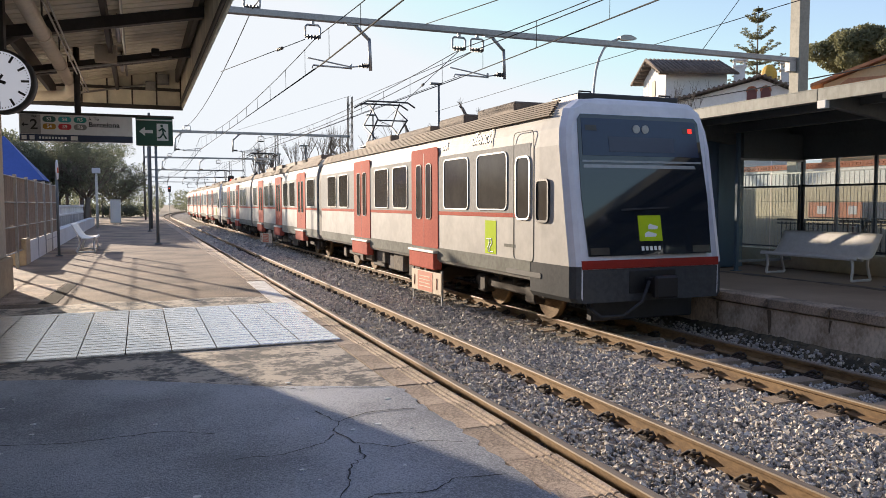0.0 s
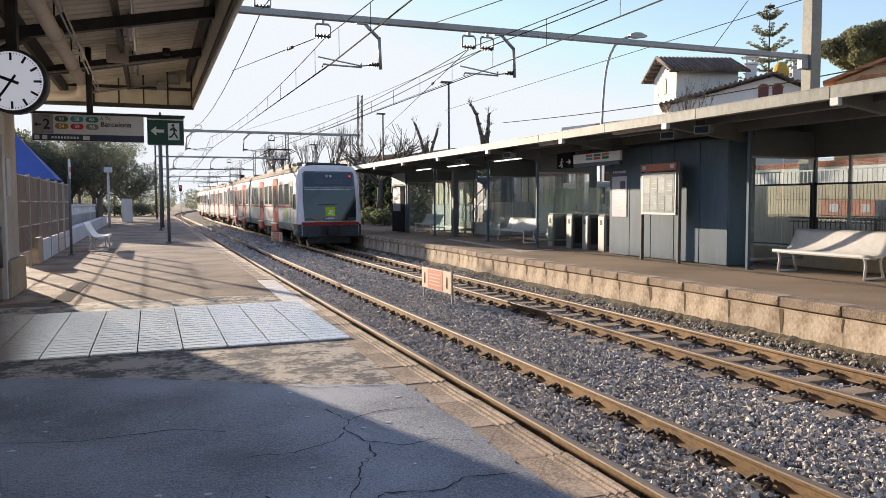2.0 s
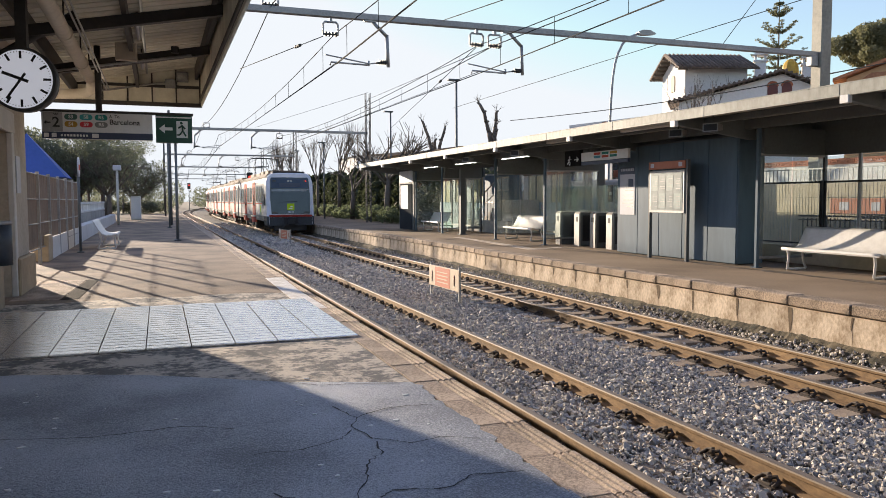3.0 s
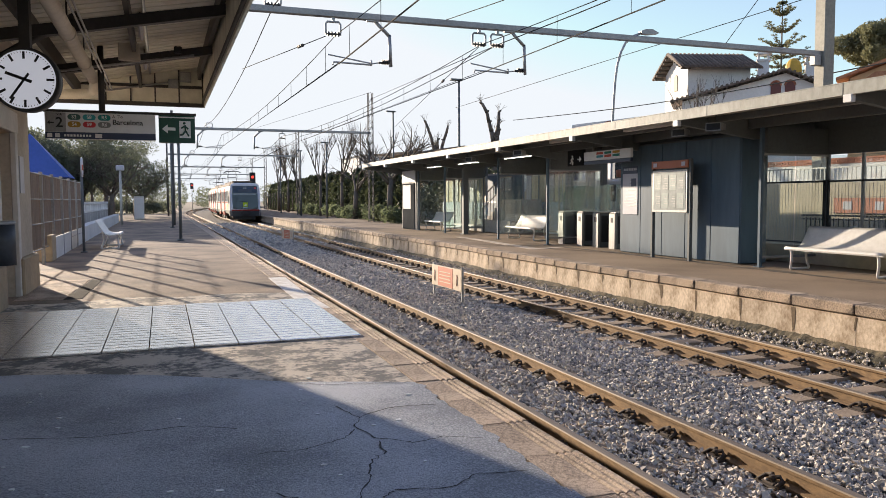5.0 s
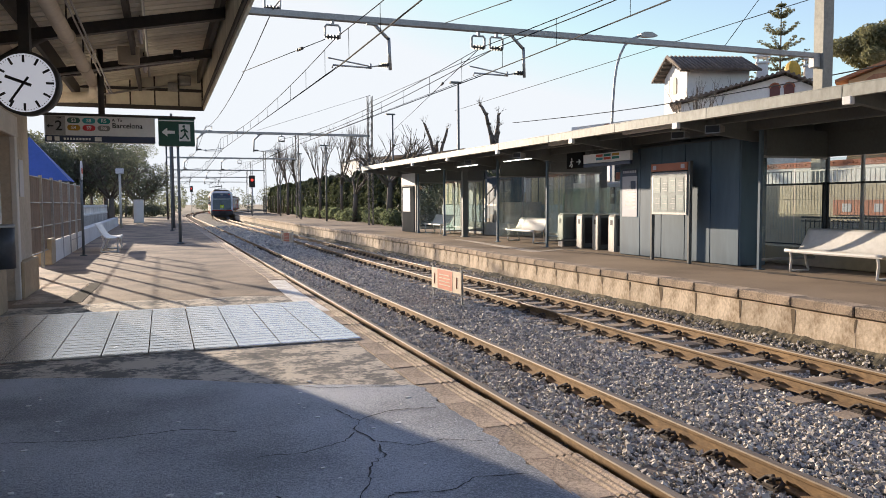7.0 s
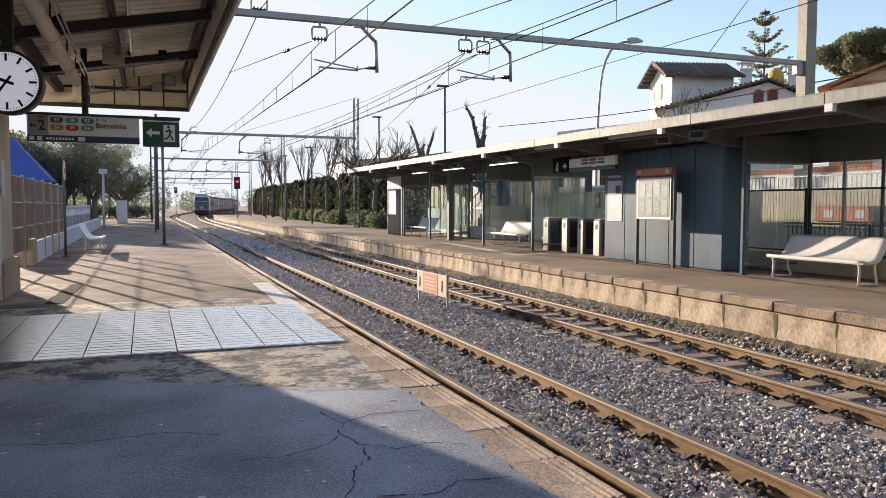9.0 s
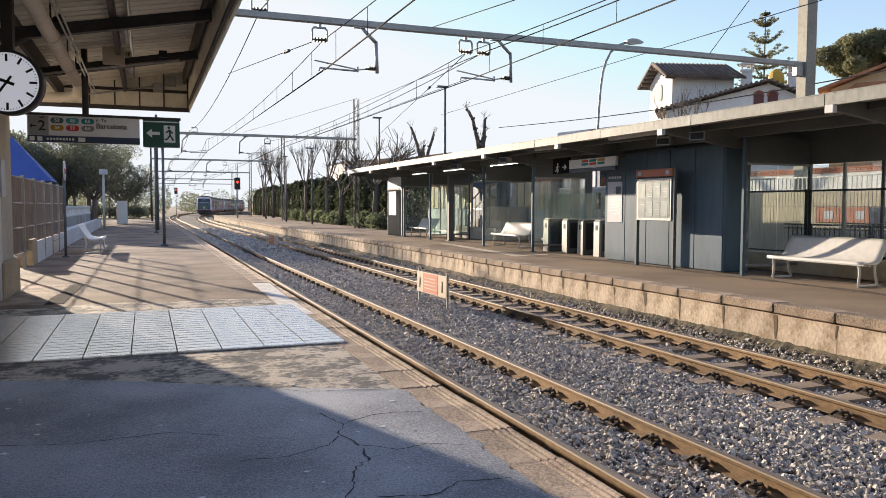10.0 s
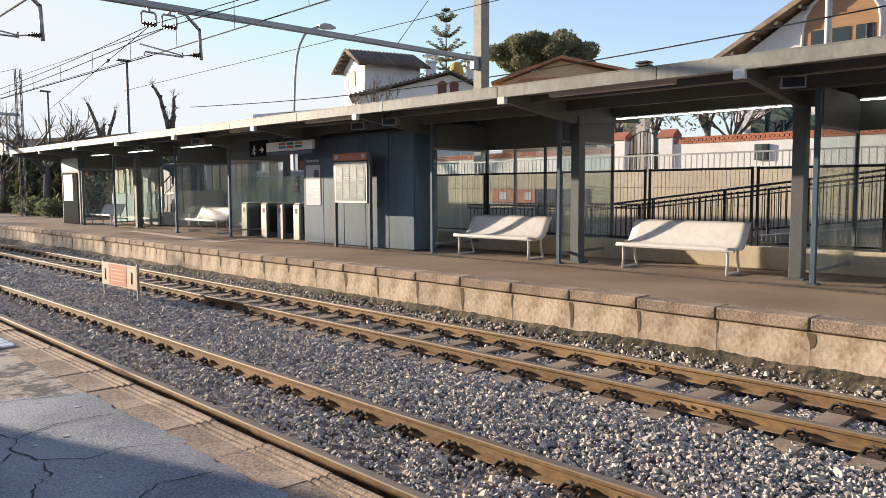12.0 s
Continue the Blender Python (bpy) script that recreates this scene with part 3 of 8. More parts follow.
def side_sheet(bm, x, y0, y1, z0, z1, t=0.006, r=0.0):
    """A thin sheet on a car's side; r rounds its corners."""
    if not r:
        box(bm, min(x, x + t), max(x, x + t), y0, y1, z0, z1)
        return
    pts = []
    for cy, cz, a0 in ((y1 - r, z1 - r, 0), (y0 + r, z1 - r, 90), (y0 + r, z0 + r, 180), (y1 - r, z0 + r, 270)):
        for k in range(4):
            a = radians(a0 + 30 * k)
            pts.append((cy + r * math.cos(a), cz + r * math.sin(a)))
    prism(bm, pts, x, x + t, axis="x")


def ring_sheet(bm, x, y0, y1, z0, z1, t, wd, r):
    """A rounded frame round an opening on a car's side."""
    def ring(o):
        pts = []
        for cy, cz, a0 in ((y1 - r, z1 - r, 0), (y0 + r, z1 - r, 90), (y0 + r, z0 + r, 180), (y1 - r, z0 + r, 270)):
            for k in range(4):
                a = radians(a0 + 30 * k)
                pts.append((cy + (r + o) * math.cos(a), cz + (r + o) * math.sin(a)))
        return pts
    i0, o0 = ring(0), ring(wd)
    vi = [[bm.verts.new((xx, a, b)) for a, b in i0] for xx in (x, x + t)]
    vo = [[bm.verts.new((xx, a, b)) for a, b in o0] for xx in (x, x + t)]
    n = len(i0)
    for k in range(n):
        j = (k + 1) % n
        bm.faces.new((vi[1][k], vi[1][j], vo[1][j], vo[1][k]))
        bm.faces.new((vo[0][k], vo[0][j], vo[1][j], vo[1][k]))
        bm.faces.new((vi[0][k], vi[0][j], vi[1][j], vi[1][k]))


def window_on(car, sx, y0, y1, z0=1.82, z1=2.74):
    x = sx * CAR_W
    bm = B()
    side_sheet(bm, x, y0, y1, z0, z1, sx * 0.010, 0.09)
    w = part("window", bm, M_WINGLASS, car, "dark tinted window")
    bm = B()
    ring_sheet(bm, x, y0, y1, z0, z1, sx * 0.022, 0.024, 0.09)
    part("window_frame", bm, M_GALV, w)
    return w


def door_on(car, sx, yc, w=1.55):
    x = sx * CAR_W
    bm = B()
    side_sheet(bm, x, yc - w / 2, yc + w / 2, 1.00, 3.05, sx * 0.014, 0.05)
    box(bm, min(x, x + sx * 0.018), max(x, x + sx * 0.018), yc - w / 2 - 0.03, yc - w / 2 - 0.012, 1.0, 2.98)
    d = part("door", bm, M_RED, car, "faded red double sliding door")
    for s in (-1, 1):
        a, b = sorted((yc + s * 0.14, yc + s * 0.44))
        bm = B()
        side_sheet(bm, x + sx * 0.014, a, b, 1.60, 2.72, sx * 0.008, 0.08)
        part("door_window", bm, M_WINGLASS, d)
        bm = B()
        ring_sheet(bm, x + sx * 0.014, a, b, 1.60, 2.72, sx * 0.014, 0.018, 0.08)
        part("door_window_frame", bm, M_BLACK, d)
    bm = B()
    side_sheet(bm, x + sx * 0.014, yc - 0.006, yc + 0.006, 1.02, 2.95, sx * 0.003)
    part("door_seam", bm, M_BLACK, d)
    bm = B()
    box(bm, min(x - sx * 0.1, x + sx * 0.09), max(x - sx * 0.1, x + sx * 0.09), yc - 0.74, yc + 0.74, 0.56, 0.90, 0.02)
    part("step_box", bm, M_RED, car, "red painted folding step box")
    bm = B()
    box(bm, min(x, x + sx * 0.11), max(x, x + sx * 0.11), yc - 0.78, yc + 0.78, 0.90, 0.955, 0.008)
    part("door_sill", bm, M_SILVER, car, "worn pale step plate")


def bogie(car, yc):
    bo = B()
    for sx in (-1, 1):
        box(bo, sx * 0.82 - 0.09, sx * 0.82 + 0.09, yc - 1.35, yc + 1.35, 0.36, 0.56, 0.03)
        for d in (-0.3, 0.3):
            tube(bo, (sx * 0.82, yc + d, 0.5), (sx * 0.82, yc + d, 0.74), 0.11)
        for d in (-0.95, 0.95):
            box(bo, sx * 0.86 - 0.11, sx * 0.86 + 0.11, yc + d - 0.17, yc + d + 0.17, 0.26, 0.58, 0.03)
    box(bo, -0.8, 0.8, yc - 0.3, yc + 0.3, 0.34, 0.6)
    b = part("bogie", bo, M_CLIP, car, "grimy brown bogie frame")
    for d in (-0.95, 0.95):
        bm = B()
        for sx in (-1, 1):
            tube(bm, (sx * 0.49, yc + d, 0.40), (sx * 0.60, yc + d, 0.40), 0.40, seg=24)
        tube(bm, (-0.8, yc + d, 0.40), (0.8, yc + d, 0.40), 0.07)
        part("wheelset", bm, M_RUST, b)


def pantograph(car, yc):
    bm = B()
    box(bm, -0.6, 0.6, yc - 0.7, yc + 0.7, 3.62, 3.68, 0.01)
    for sx in (-0.45, 0.45):
        tube(bm, (sx, yc + 0.6, 3.55), (sx, yc + 0.6, 3.7), 0.05)
        tube(bm, (sx, yc - 0.6, 3.55), (sx, yc - 0.6, 3.7), 0.05)
        tube(bm, (sx * 0.9, yc + 0.6, 3.72), (sx, yc - 0.75, 4.35), 0.024, seg=6)
        tube(bm, (sx, yc - 0.75, 4.35), (sx * 0.8, yc + 0.35, 4.88), 0.02, seg=6)
        tube(bm, (sx * 0.9, yc - 0.6, 3.72), (sx, yc + 0.75, 4.30), 0.024, seg=6)
        tube(bm, (sx, yc + 0.75, 4.30), (sx * 0.8, yc - 0.3, 4.88), 0.02, seg=6)
    for d in (-0.75, 0.75):
        tube(bm, (-0.45, yc + d, 4.32), (0.45, yc + d, 4.32), 0.02, seg=6)
    tube(bm, (-0.45, yc - 0.75, 4.32), (0.45, yc + 0.75, 4.32), 0.012, seg=6)
    for d in (-0.3, 0.35):
        pipe(bm, [(-0.85, yc + d, 4.78), (-0.62, yc + d, 4.92), (0.62, yc + d, 4.92), (0.85, yc + d, 4.78)], 0.025, 6)
    part("pantograph", bm, M_BLACK, car, "raised black pantograph")


def make_car(name, L, cab, windows, doors, panto=None, label=""):
    """A rail car; y runs from its end nearest the camera (0) to its far end (L), z from rail level. cab: 'front', 'rear' or ''."""
    car = thing(name, pose(0, 0, 0), label, "train car", "cars of the departing train")
    f0 = 1.25 if cab == 'front' else 0.35
    f1 = L - 1.25 if cab == 'rear' else L - 0.35
    bm = B()
    o = body_outline()
    prism(bm, o, f0, f1)
    part("body", bm, M_BODY, car, "pale silver-beige car body")
    for sx in (-1, 1):
        x = sx * CAR_W
        bm = B()
        side_sheet(bm, x, f0, f1, 1.76, 2.84, sx * 0.004)
        part("window_band", bm, M_BAND, car, "grey band around the windows")
        bm = B()
        side_sheet(bm, x, f0, f1, 1.685, 1.755, sx * 0.0055)
        part("red_stripe", bm, M_RED, car)
        bm = B()
        side_sheet(bm, x, f0, f1, 0.78, 1.02, sx * 0.005)
        part("skirt", bm, M_BODYDIRT, car, "grimy grey lower skirt")
        for y in windows:
            window_on(car, sx, *y)
        for y in doors:
            door_on(car, sx, y)
        bm = B()
        for k in range(7):
            z = 3.20 + k * 0.036
            xx = CAR_W - 0.055 - k * 0.026
            box(bm, sx * xx - 0.02, sx * xx + 0.02, f0 - (0.5 if cab == 'front' else 0), f1 + (0.5 if cab == 'rear' else 0), z, z + 0.022)
        part("roof_ribs", bm, M_ROOFRIB, car, "grimy brown ribbed roof edge")
    # roof boxes
    y = f0 + 1.5
    rng = random.Random(len(name) + int(L * 10))
    while y < f1 - 2.5:
        l = rng.uniform(1.2, 2.6)
        if panto is None or abs(y + l / 2 - panto) > 2.0:
            bm = B()
            box(bm, -0.85, 0.85, y, y + l, 3.48, 3.48 + rng.uniform(0.14, 0.24), 0.03)
            part("roof_box", bm, M_ROOFRIB, car, "brown roof equipment box")
        y += l + rng.uniform(0.3, 0.9)
    if panto:
        pantograph(car, panto)
    # underframe
    bm = B()
    box(bm, -1.05, 1.05, f0 + 0.2, f1 - 0.2, 0.64, 0.74)
    y = f0 + 4.6
    while y < f1 - 5.0:
        l = rng.uniform(0.6, 1.4)
        box(bm, -1.12, 1.12, y, y + l, rng.uniform(0.22, 0.36), 0.68, 0.03)
        y += l + rng.uniform(0.15, 0.5)
    tube(bm, (-0.9, f0 + 4.4, 0.42), (-0.9, f0 + 5.2, 0.42), 0.16, seg=14)
    part("underframe", bm, M_CLIP, car, "grimy brown underframe equipment")
    y = f0 + 4.5
    while y < f1 - 4.8:
        l = rng.uniform(0.25, 0.8)
        for sx in (-1, 1):
            bm = B()
            if l < 0.4:
                tube(bm, (sx * 1.0, y, 0.52), (sx * 1.0, y + 0.7, 0.52), 0.13, seg=12)
            else:
                box(bm, sx * 1.1 - 0.1, sx * 1.1 + 0.1, y, y + l, rng.uniform(0.3, 0.42), 0.70, 0.02)
            part("equipment_box", bm, M_EQUIP, car, "dusty grey box under the frame")
        y += max(l, 0.7 if l < 0.4 else 0) + rng.uniform(0.25, 0.9)
    bogie(car, 2.9)
    bogie(car, L - 2.9)
    # gangway bellows
    for y0, y1, on in ((0.0, f0, cab != 'front'), (f1, L, cab != 'rear')):
        if on:
            bm = B()
            o2 = [(a * 0.965, 0.78 + (z - 0.72) * 0.93) for a, z in o]
            prism(bm, o2, y0, y1)
            part("gangway_bellows", bm, M_RUBBER, car, "black rubber gangway bellows")
    if cab:
        make_cab(car, 0 if cab == 'front' else L, 1 if cab == 'front' else -1, f0 if cab == 'front' else f1)
    return car


def make_cab(car, yf, s, yb):
    """The driver's end. s = 1 faces the camera; rings run from the body to the leaning face."""
    def ring(y_low, y_high, inset, top):
        out = []
        for a, z in body_outline(CAR_W - inset, 0.50):
            k = min(1, max(0, (z - 1.1) / 2.3))
            out.append((a, y_low + (y_high - y_low) * k, min(z, top)))
        return out
    face_low, face_top = yf, yf + s * 0.42
    rings = [ring(yb, yb, 0, 9), ring(yb - s * 0.35, yb - s * 0.25, 0.0, 9), ring(face_low + s * 0.14, face_top + s * 0.14, 0.02, 3.46), ring(face_low + s * 0.03, face_top + s * 0.03, 0.07, 3.42), ring(face_low, face_top, 0.14, 3.36)]
    bm = B()
    vs = [[bm.verts.new(c) for c in r] for r in rings]
    n = len(vs[0])
    for i, (a, b) in enumerate(zip(vs, vs[1:])):
        for k in range(n):
            f = bm.faces.new((a[k], a[(k + 1) % n], b[(k + 1) % n], b[k]))
            low = max(v.co.z for v in f.verts) < 1.03
            f.material_index = 1 if low else (0 if i < 2 else 2)
    f = bm.faces.new(vs[-1])
    f.material_index = 2
    nose = part("cab_nose", bm, [M_BODY, M_SKIRTDARK, M_CAB], car, "pale lilac cab front with rounded corners")

    def on_face(x, z, d):
        k = min(1, max(0, (z - 1.1) / 2.3))
        return (x * 1.05, yf + s * 0.42 * k - s * d, z)

    def face_sheet(name, pts, material, d, parent, label=""):
        bm = B()
        lo = [bm.verts.new(on_face(x, z, -0.02)) for x, z in pts]
        hi = [bm.verts.new(on_face(x, z, d)) for x, z in pts]
        m = len(pts)
        bm.faces.new(hi)
        for k in range(m):
            bm.faces.new((lo[k], lo[(k + 1) % m], hi[(k + 1) % m], hi[k]))
        return part(name, bm, material, parent, label)

    face_sheet("front_skirt", [(-1.12, 0.50), (1.12, 0.50), (1.12, 0.975), (-1.12, 0.975)], M_SKIRTDARK, 0.010, nose, "dark grey front skirt")
    gl = face_sheet("windscreen", [(-1.02, 1.16), (1.02, 1.16), (1.06, 2.0), (1.02, 3.12), (0.96, 3.2), (-0.96, 3.2), (-1.02, 3.12), (-1.06, 2.0)], M_CABGLASS, 0.008, nose, "dark tinted windscreen")
    face_sheet("destination_panel", [(-0.98, 2.60), (0.98, 2.60), (0.96, 3.14), (-0.96, 3.14)], mat("blue_black_panel", (0.02, 0.035, 0.075), (0.018, 0.03, 0.065), 0.2, vary=0, bump=0), 0.014, nose, "dark blue panel with lamps")
    face_sheet("destination_display", [(-0.55, 2.66), (0.55, 2.66), (0.55, 2.88), (-0.55, 2.88)], mat("unlit_display", (0.035, 0.04, 0.07), (0.03, 0.036, 0.06), 0.3, vary=0, bump=0), 0.019, nose, "unlit destination display")
    face_sheet("windscreen_trim", [(-1.0, 2.50), (1.0, 2.50), (1.0, 2.53), (-1.0, 2.53)], M_GALV, 0.016, nose)
    face_sheet("windscreen_wiper", [(-0.45, 1.80), (0.35, 1.835), (0.35, 1.855), (-0.45, 1.83)], M_BLACK, 0.03, nose)
    face_sheet("decal", [(-0.19, 1.36), (0.19, 1.36), (0.19, 1.73), (-0.19, 1.73)], M_LIME, 0.018, nose, "square lime green sticker with a pale twisted shape")
    for x, z in ((0.0, 0.0),):
        for off in (0.0, 0.11):
            face_sheet("decal_shape", [(-0.10 + off * 0.6, 1.42 + off), (0.08 + off * 0.3, 1.42 + off), (0.10 + off * 0.3, 1.46 + off), (-0.04 + off * 0.3, 1.50 + off), (-0.10 + off * 0.6, 1.47 + off)], M_PALE, 0.022, nose)
    for k in range(5):
        face_sheet("number_bar", [(-0.17 + k * 0.07, 1.225), (-0.13 + k * 0.07, 1.225), (-0.13 + k * 0.07, 1.285), (-0.17 + k * 0.07, 1.285)], M_PALE, 0.016, nose)
    face_sheet("sunblind", [(-0.99, 2.42), (0.9, 2.42), (0.88, 2.47), (-0.98, 2.47)], M_GALV, 0.013, nose, "pale sun blind behind the glass")
    face_sheet("red_band", [(-1.14, 0.98), (1.14, 0.98), (1.14, 1.10), (-1.14, 1.10)], M_DARKRED, 0.014, nose, "dark red band below the windscreen")
    for x in (-0.075, 0.075):
        bm = B()
        p = Vector(on_face(x, 3.0, 0.012))
        tube(bm, p, p + Vector((0, -s * 0.02, 0)), 0.062, seg=16)
        part("headlamp", bm, M_GALV, nose, "clear round headlamp")
    for x in (-0.82, 0.82):
        face_sheet("marker_lamp", [(x - 0.09, 2.96), (x + 0.09, 2.96), (x + 0.09, 3.04), (x - 0.09, 3.04)], M_WINGLASS, 0.018, nose)
        if x > 0:
            face_sheet("tail_lamp", [(x + 0.0, 2.965), (x + 0.07, 2.965), (x + 0.07, 3.035), (x + 0.0, 3.035)], glow_mat("red_tail_lamp", (0.8, 0.03, 0.02), 0.7 if x > 0 else 0.05), 0.022, nose, "red tail lamp")
    for x in (-0.85, 0.85):
        face_sheet("lower_lamp", [(x - 0.15, 1.18), (x + 0.15, 1.18), (x + 0.15, 1.28), (x - 0.15, 1.28)], M_WINGLASS, 0.016, nose)
    # coupler, hoses, obstacle board
    bm = B()
    box(bm, -0.42, 0.42, min(yf + s * 0.05, yf - s * 0.02), max(yf + s * 0.05, yf - s * 0.02), 0.60, 0.95, 0.02)
    box(bm, -0.14, 0.14, min(yf, yf - s * 0.30), max(yf, yf - s * 0.30), 0.62, 0.84, 0.02)
    box(bm, -0.20, 0.20, min(yf - s * 0.24, yf - s * 0.36), max(yf - s * 0.24, yf - s * 0.36), 0.56, 0.88, 0.03)
    part("coupler", bm, M_BLACK, nose, "black automatic coupler")
    bm = B()
    pipe(bm, [(-0.2, yf - s * 0.2, 0.80), (-0.35, yf - s * 0.24, 0.52), (-0.62, yf - s * 0.18, 0.32), (-0.9, yf - s * 0.05, 0.30), (-1.05, yf + s * 0.1, 0.45)], 0.025)
    part("brake_hose", bm, M_RUBBER, nose)
    bm = B()
    box(bm, -0.9, 0.9, min(yf + s * 0.2, yf + s * 0.35), max(yf + s * 0.2, yf + s * 0.35), 0.2, 0.56, 0.02)
    part("obstacle_board", bm, M_BLACK, nose)
    bm = B()
    for x in (-0.7, 0.75):
        pipe(bm, [(x - 0.12, yf + s * 0.75, 3.45), (x - 0.10, yf + s * 0.75, 3.58), (x + 0.10, yf + s * 0.75, 3.58), (x + 0.12, yf + s * 0.75, 3.45)], 0.014, 6)
    box(bm, -0.9, 0.9, min(yf + s * 0.6, yf + s * 1.4), max(yf + s * 0.6, yf + s * 1.4), 3.42, 3.54, 0.02)
    part("roof_rails", bm, M_BLACK, nose)
    # cab door, side window
    for sx in (-1, 1):
        x = sx * CAR_W
        a, b = sorted((yb - s * 0.10, yb + s * 0.55))
        bm = B()
        ring_sheet(bm, x, a, b, 1.02, 3.02, sx * 0.008, 0.012, 0.08)
        d = part("cab_door", bm, M_BODYDIRT, car, "narrow driver's door")
        bm = B()
        side_sheet(bm, x, a + 0.12, b - 0.10, 1.68, 2.62, sx * 0.010, 0.09)
        part("cab_door_window", bm, M_WINGLASS, d)
        bm = B()
        ring_sheet(bm, x, a + 0.12, b - 0.10, 1.68, 2.62, sx * 0.024, 0.03, 0.09)
        part("cab_door_frame", bm, M_SILVER, d)
        a, b = sorted((yb - s * 0.55, yb - s * 0.22))
        bm = B()
        side_sheet(bm, x - sx * 0.004, a, b, 1.66, 2.24, sx * 0.012, 0.05)
        w2 = part("cab_side_window", bm, M_WINGLASS, car)
        bm = B()
        ring_sheet(bm, x - sx * 0.004, a, b, 1.66, 2.24, sx * 0.03, 0.035, 0.05)
        part("cab_side_window_frame", bm, M_BLACK, w2)
        a, b = sorted((yb - s * 0.35, yb + s * 0.8))
        bm = B()
        side_sheet(bm, x, a, b, 0.78, 0.86, sx * 0.012, 0.02)
        part("step_slot", bm, M_BLACK, car)


LCAR = (16.0, 16.5, 16.9)
WIN_A = [(2.05, 3.2), (3.62, 4.78), (7.0, 8.0), (8.4, 9.5), (12.2, 13.2), (13.6, 14.7)]
DOOR_A = [5.92, 10.75]
WIN_B = [(0.7, 1.9), (4.2, 5.3), (5.7, 6.7), (9.3, 10.3), (10.7, 11.8), (14.4, 15.6)]
DOOR_B = [3.05, 7.95, 13.1]


def make_train():
    lab = "silver-beige train car with faded red doors"
    a = make_car("train_car", LCAR[0], 'front', WIN_A, DOOR_A, 12.9, lab + " and a driver's cab")
    # lettering and stickers on the side that faces the platform
    x = -CAR_W - 0.008
    lettering("silenci)", 0.34, M_GREENTEXT, "side_lettering", a, Matrix.Translation((x + 0.036, 3.1, 3.06)) @ pose(0, 0, 0, 90 - 17, 0, -90), 'CENTER', "pale green words on the upper side")
    lettering("en", 0.34, M_GREENTEXT, "side_lettering", a, Matrix.Translation((x + 0.036, 4.85, 3.06)) @ pose(0, 0, 0, 90 - 17, 0, -90), 'CENTER')
    bm = B()
    side_sheet(bm, -CAR_W, 2.45, 2.88, 1.05, 1.62, -0.007)
    st = part("side_decal", bm, M_LIME, a, "lime green sticker with a pale twisted shape")
    bm = B()
    for d in (0.0, 0.12):
        pipe(bm, [(-CAR_W - 0.006, 2.56 + d, 1.09 + 0.02 * d), (-CAR_W - 0.006, 2.66 + d * 0.5, 1.08), (-CAR_W - 0.006, 2.70 + d * 0.6, 1.15), (-CAR_W - 0.006, 2.60 + d * 0.8, 1.24), (-CAR_W - 0.006, 2.63 + d * 0.8, 1.31), (-CAR_W - 0.006, 2.73 + d * 0.8, 1.30)], 0.012, 5)
    part("side_decal_shape", bm, M_PALE, st)
    bm = B()
    side_sheet(bm, -CAR_W, 1.75, 2.15, 1.20, 1.25, -0.006)
    part("name_bar", bm, M_BODYDIRT, a)
    b = make_car("train_car", LCAR[1], '', WIN_B, DOOR_B, None, lab)
    c = make_car("train_car", LCAR[2], 'rear', [(16.9 - q, 16.9 - p) for p, q in WIN_A], [16.9 - d for d in DOOR_A], 5.0, lab + " and a driver's cab")
    a2 = copy_thing(a, pose(0, 0, 0))
    b2 = copy_thing(b, pose(0, 0, 0))
    c2 = copy_thing(c, pose(0, 0, 0))
    return [a, b, c, a2, b2, c2]


def front_at(t):
    """How far along the track the train's near end is."""
    return 9.1 + 10.15 * t + 0.38 * t * t


def motions():
    offs = [0.0, LCAR[0], LCAR[0] + LCAR[1], sum(LCAR) + 0.5, sum(LCAR) + 0.5 + LCAR[0], sum(LCAR) + 0.5 + LCAR[0] + LCAR[1]]
    lens = list(LCAR) * 2
    for car, o, L in zip(TRAIN, offs, lens):
        rows = []
        for i in range(25):
            t = i * 0.5
            s = front_at(t) + o
            xa, ya, _ = on_track(T2, s + 2.9)
            xb, yb, _ = on_track(T2, s + L - 2.9)
            h = math.atan2(-(xb - xa), yb - ya)
            rows.append((t, pose(xa + 2.9 * math.sin(h), ya - 2.9 * math.cos(h), RAIL, 0, 0, math.degrees(h))))
        walk(car, rows)


# ---------------------------------------------------------------- far platform: shelter and station building
M_GLASSDARK = glass_mat("smoked_glass", (0.45, 0.55, 0.55), 0.03, 0.5)
M_POSTER = mat("printed_poster", (0.22, 0.26, 0.25), (0.14, 0.175, 0.17), 0.5, scale=5, bump=0, big=3, vary=0)
M_PAPER = mat("white_poster", (0.52, 0.52, 0.56), (0.44, 0.45, 0.50), 0.5, scale=3, bump=0, vary=0)
M_ORANGE = mat("faded_orange_sign", (0.45, 0.15, 0.08), (0.38, 0.13, 0.07), 0.5, scale=6, bump=0.03, vary=0)
M_SIGNGREY = mat("pale_grey_sign", (0.74, 0.74, 0.73), (0.66, 0.66, 0.66), 0.45, bump=0, vary=0)
M_SIGNPALE = mat("pale_green_print", (0.26, 0.32, 0.30), (0.19, 0.245, 0.23), 0.5, scale=6, bump=0, vary=0)
M_SIGNGREEN = mat("dark_green_sign", (0.012, 0.07, 0.045), (0.010, 0.06, 0.04), 0.4, bump=0, vary=0)
M_SIGNBLACK = mat("matt_black_sign", (0.012, 0.012, 0.012), (0.010, 0.010, 0.010), 0.8, bump=0, vary=0, spec=0.1)
M_SIGNBLUE = mat("dark_slate_sign", (0.04, 0.055, 0.10), (0.035, 0.05, 0.09), 0.4, bump=0, vary=0)
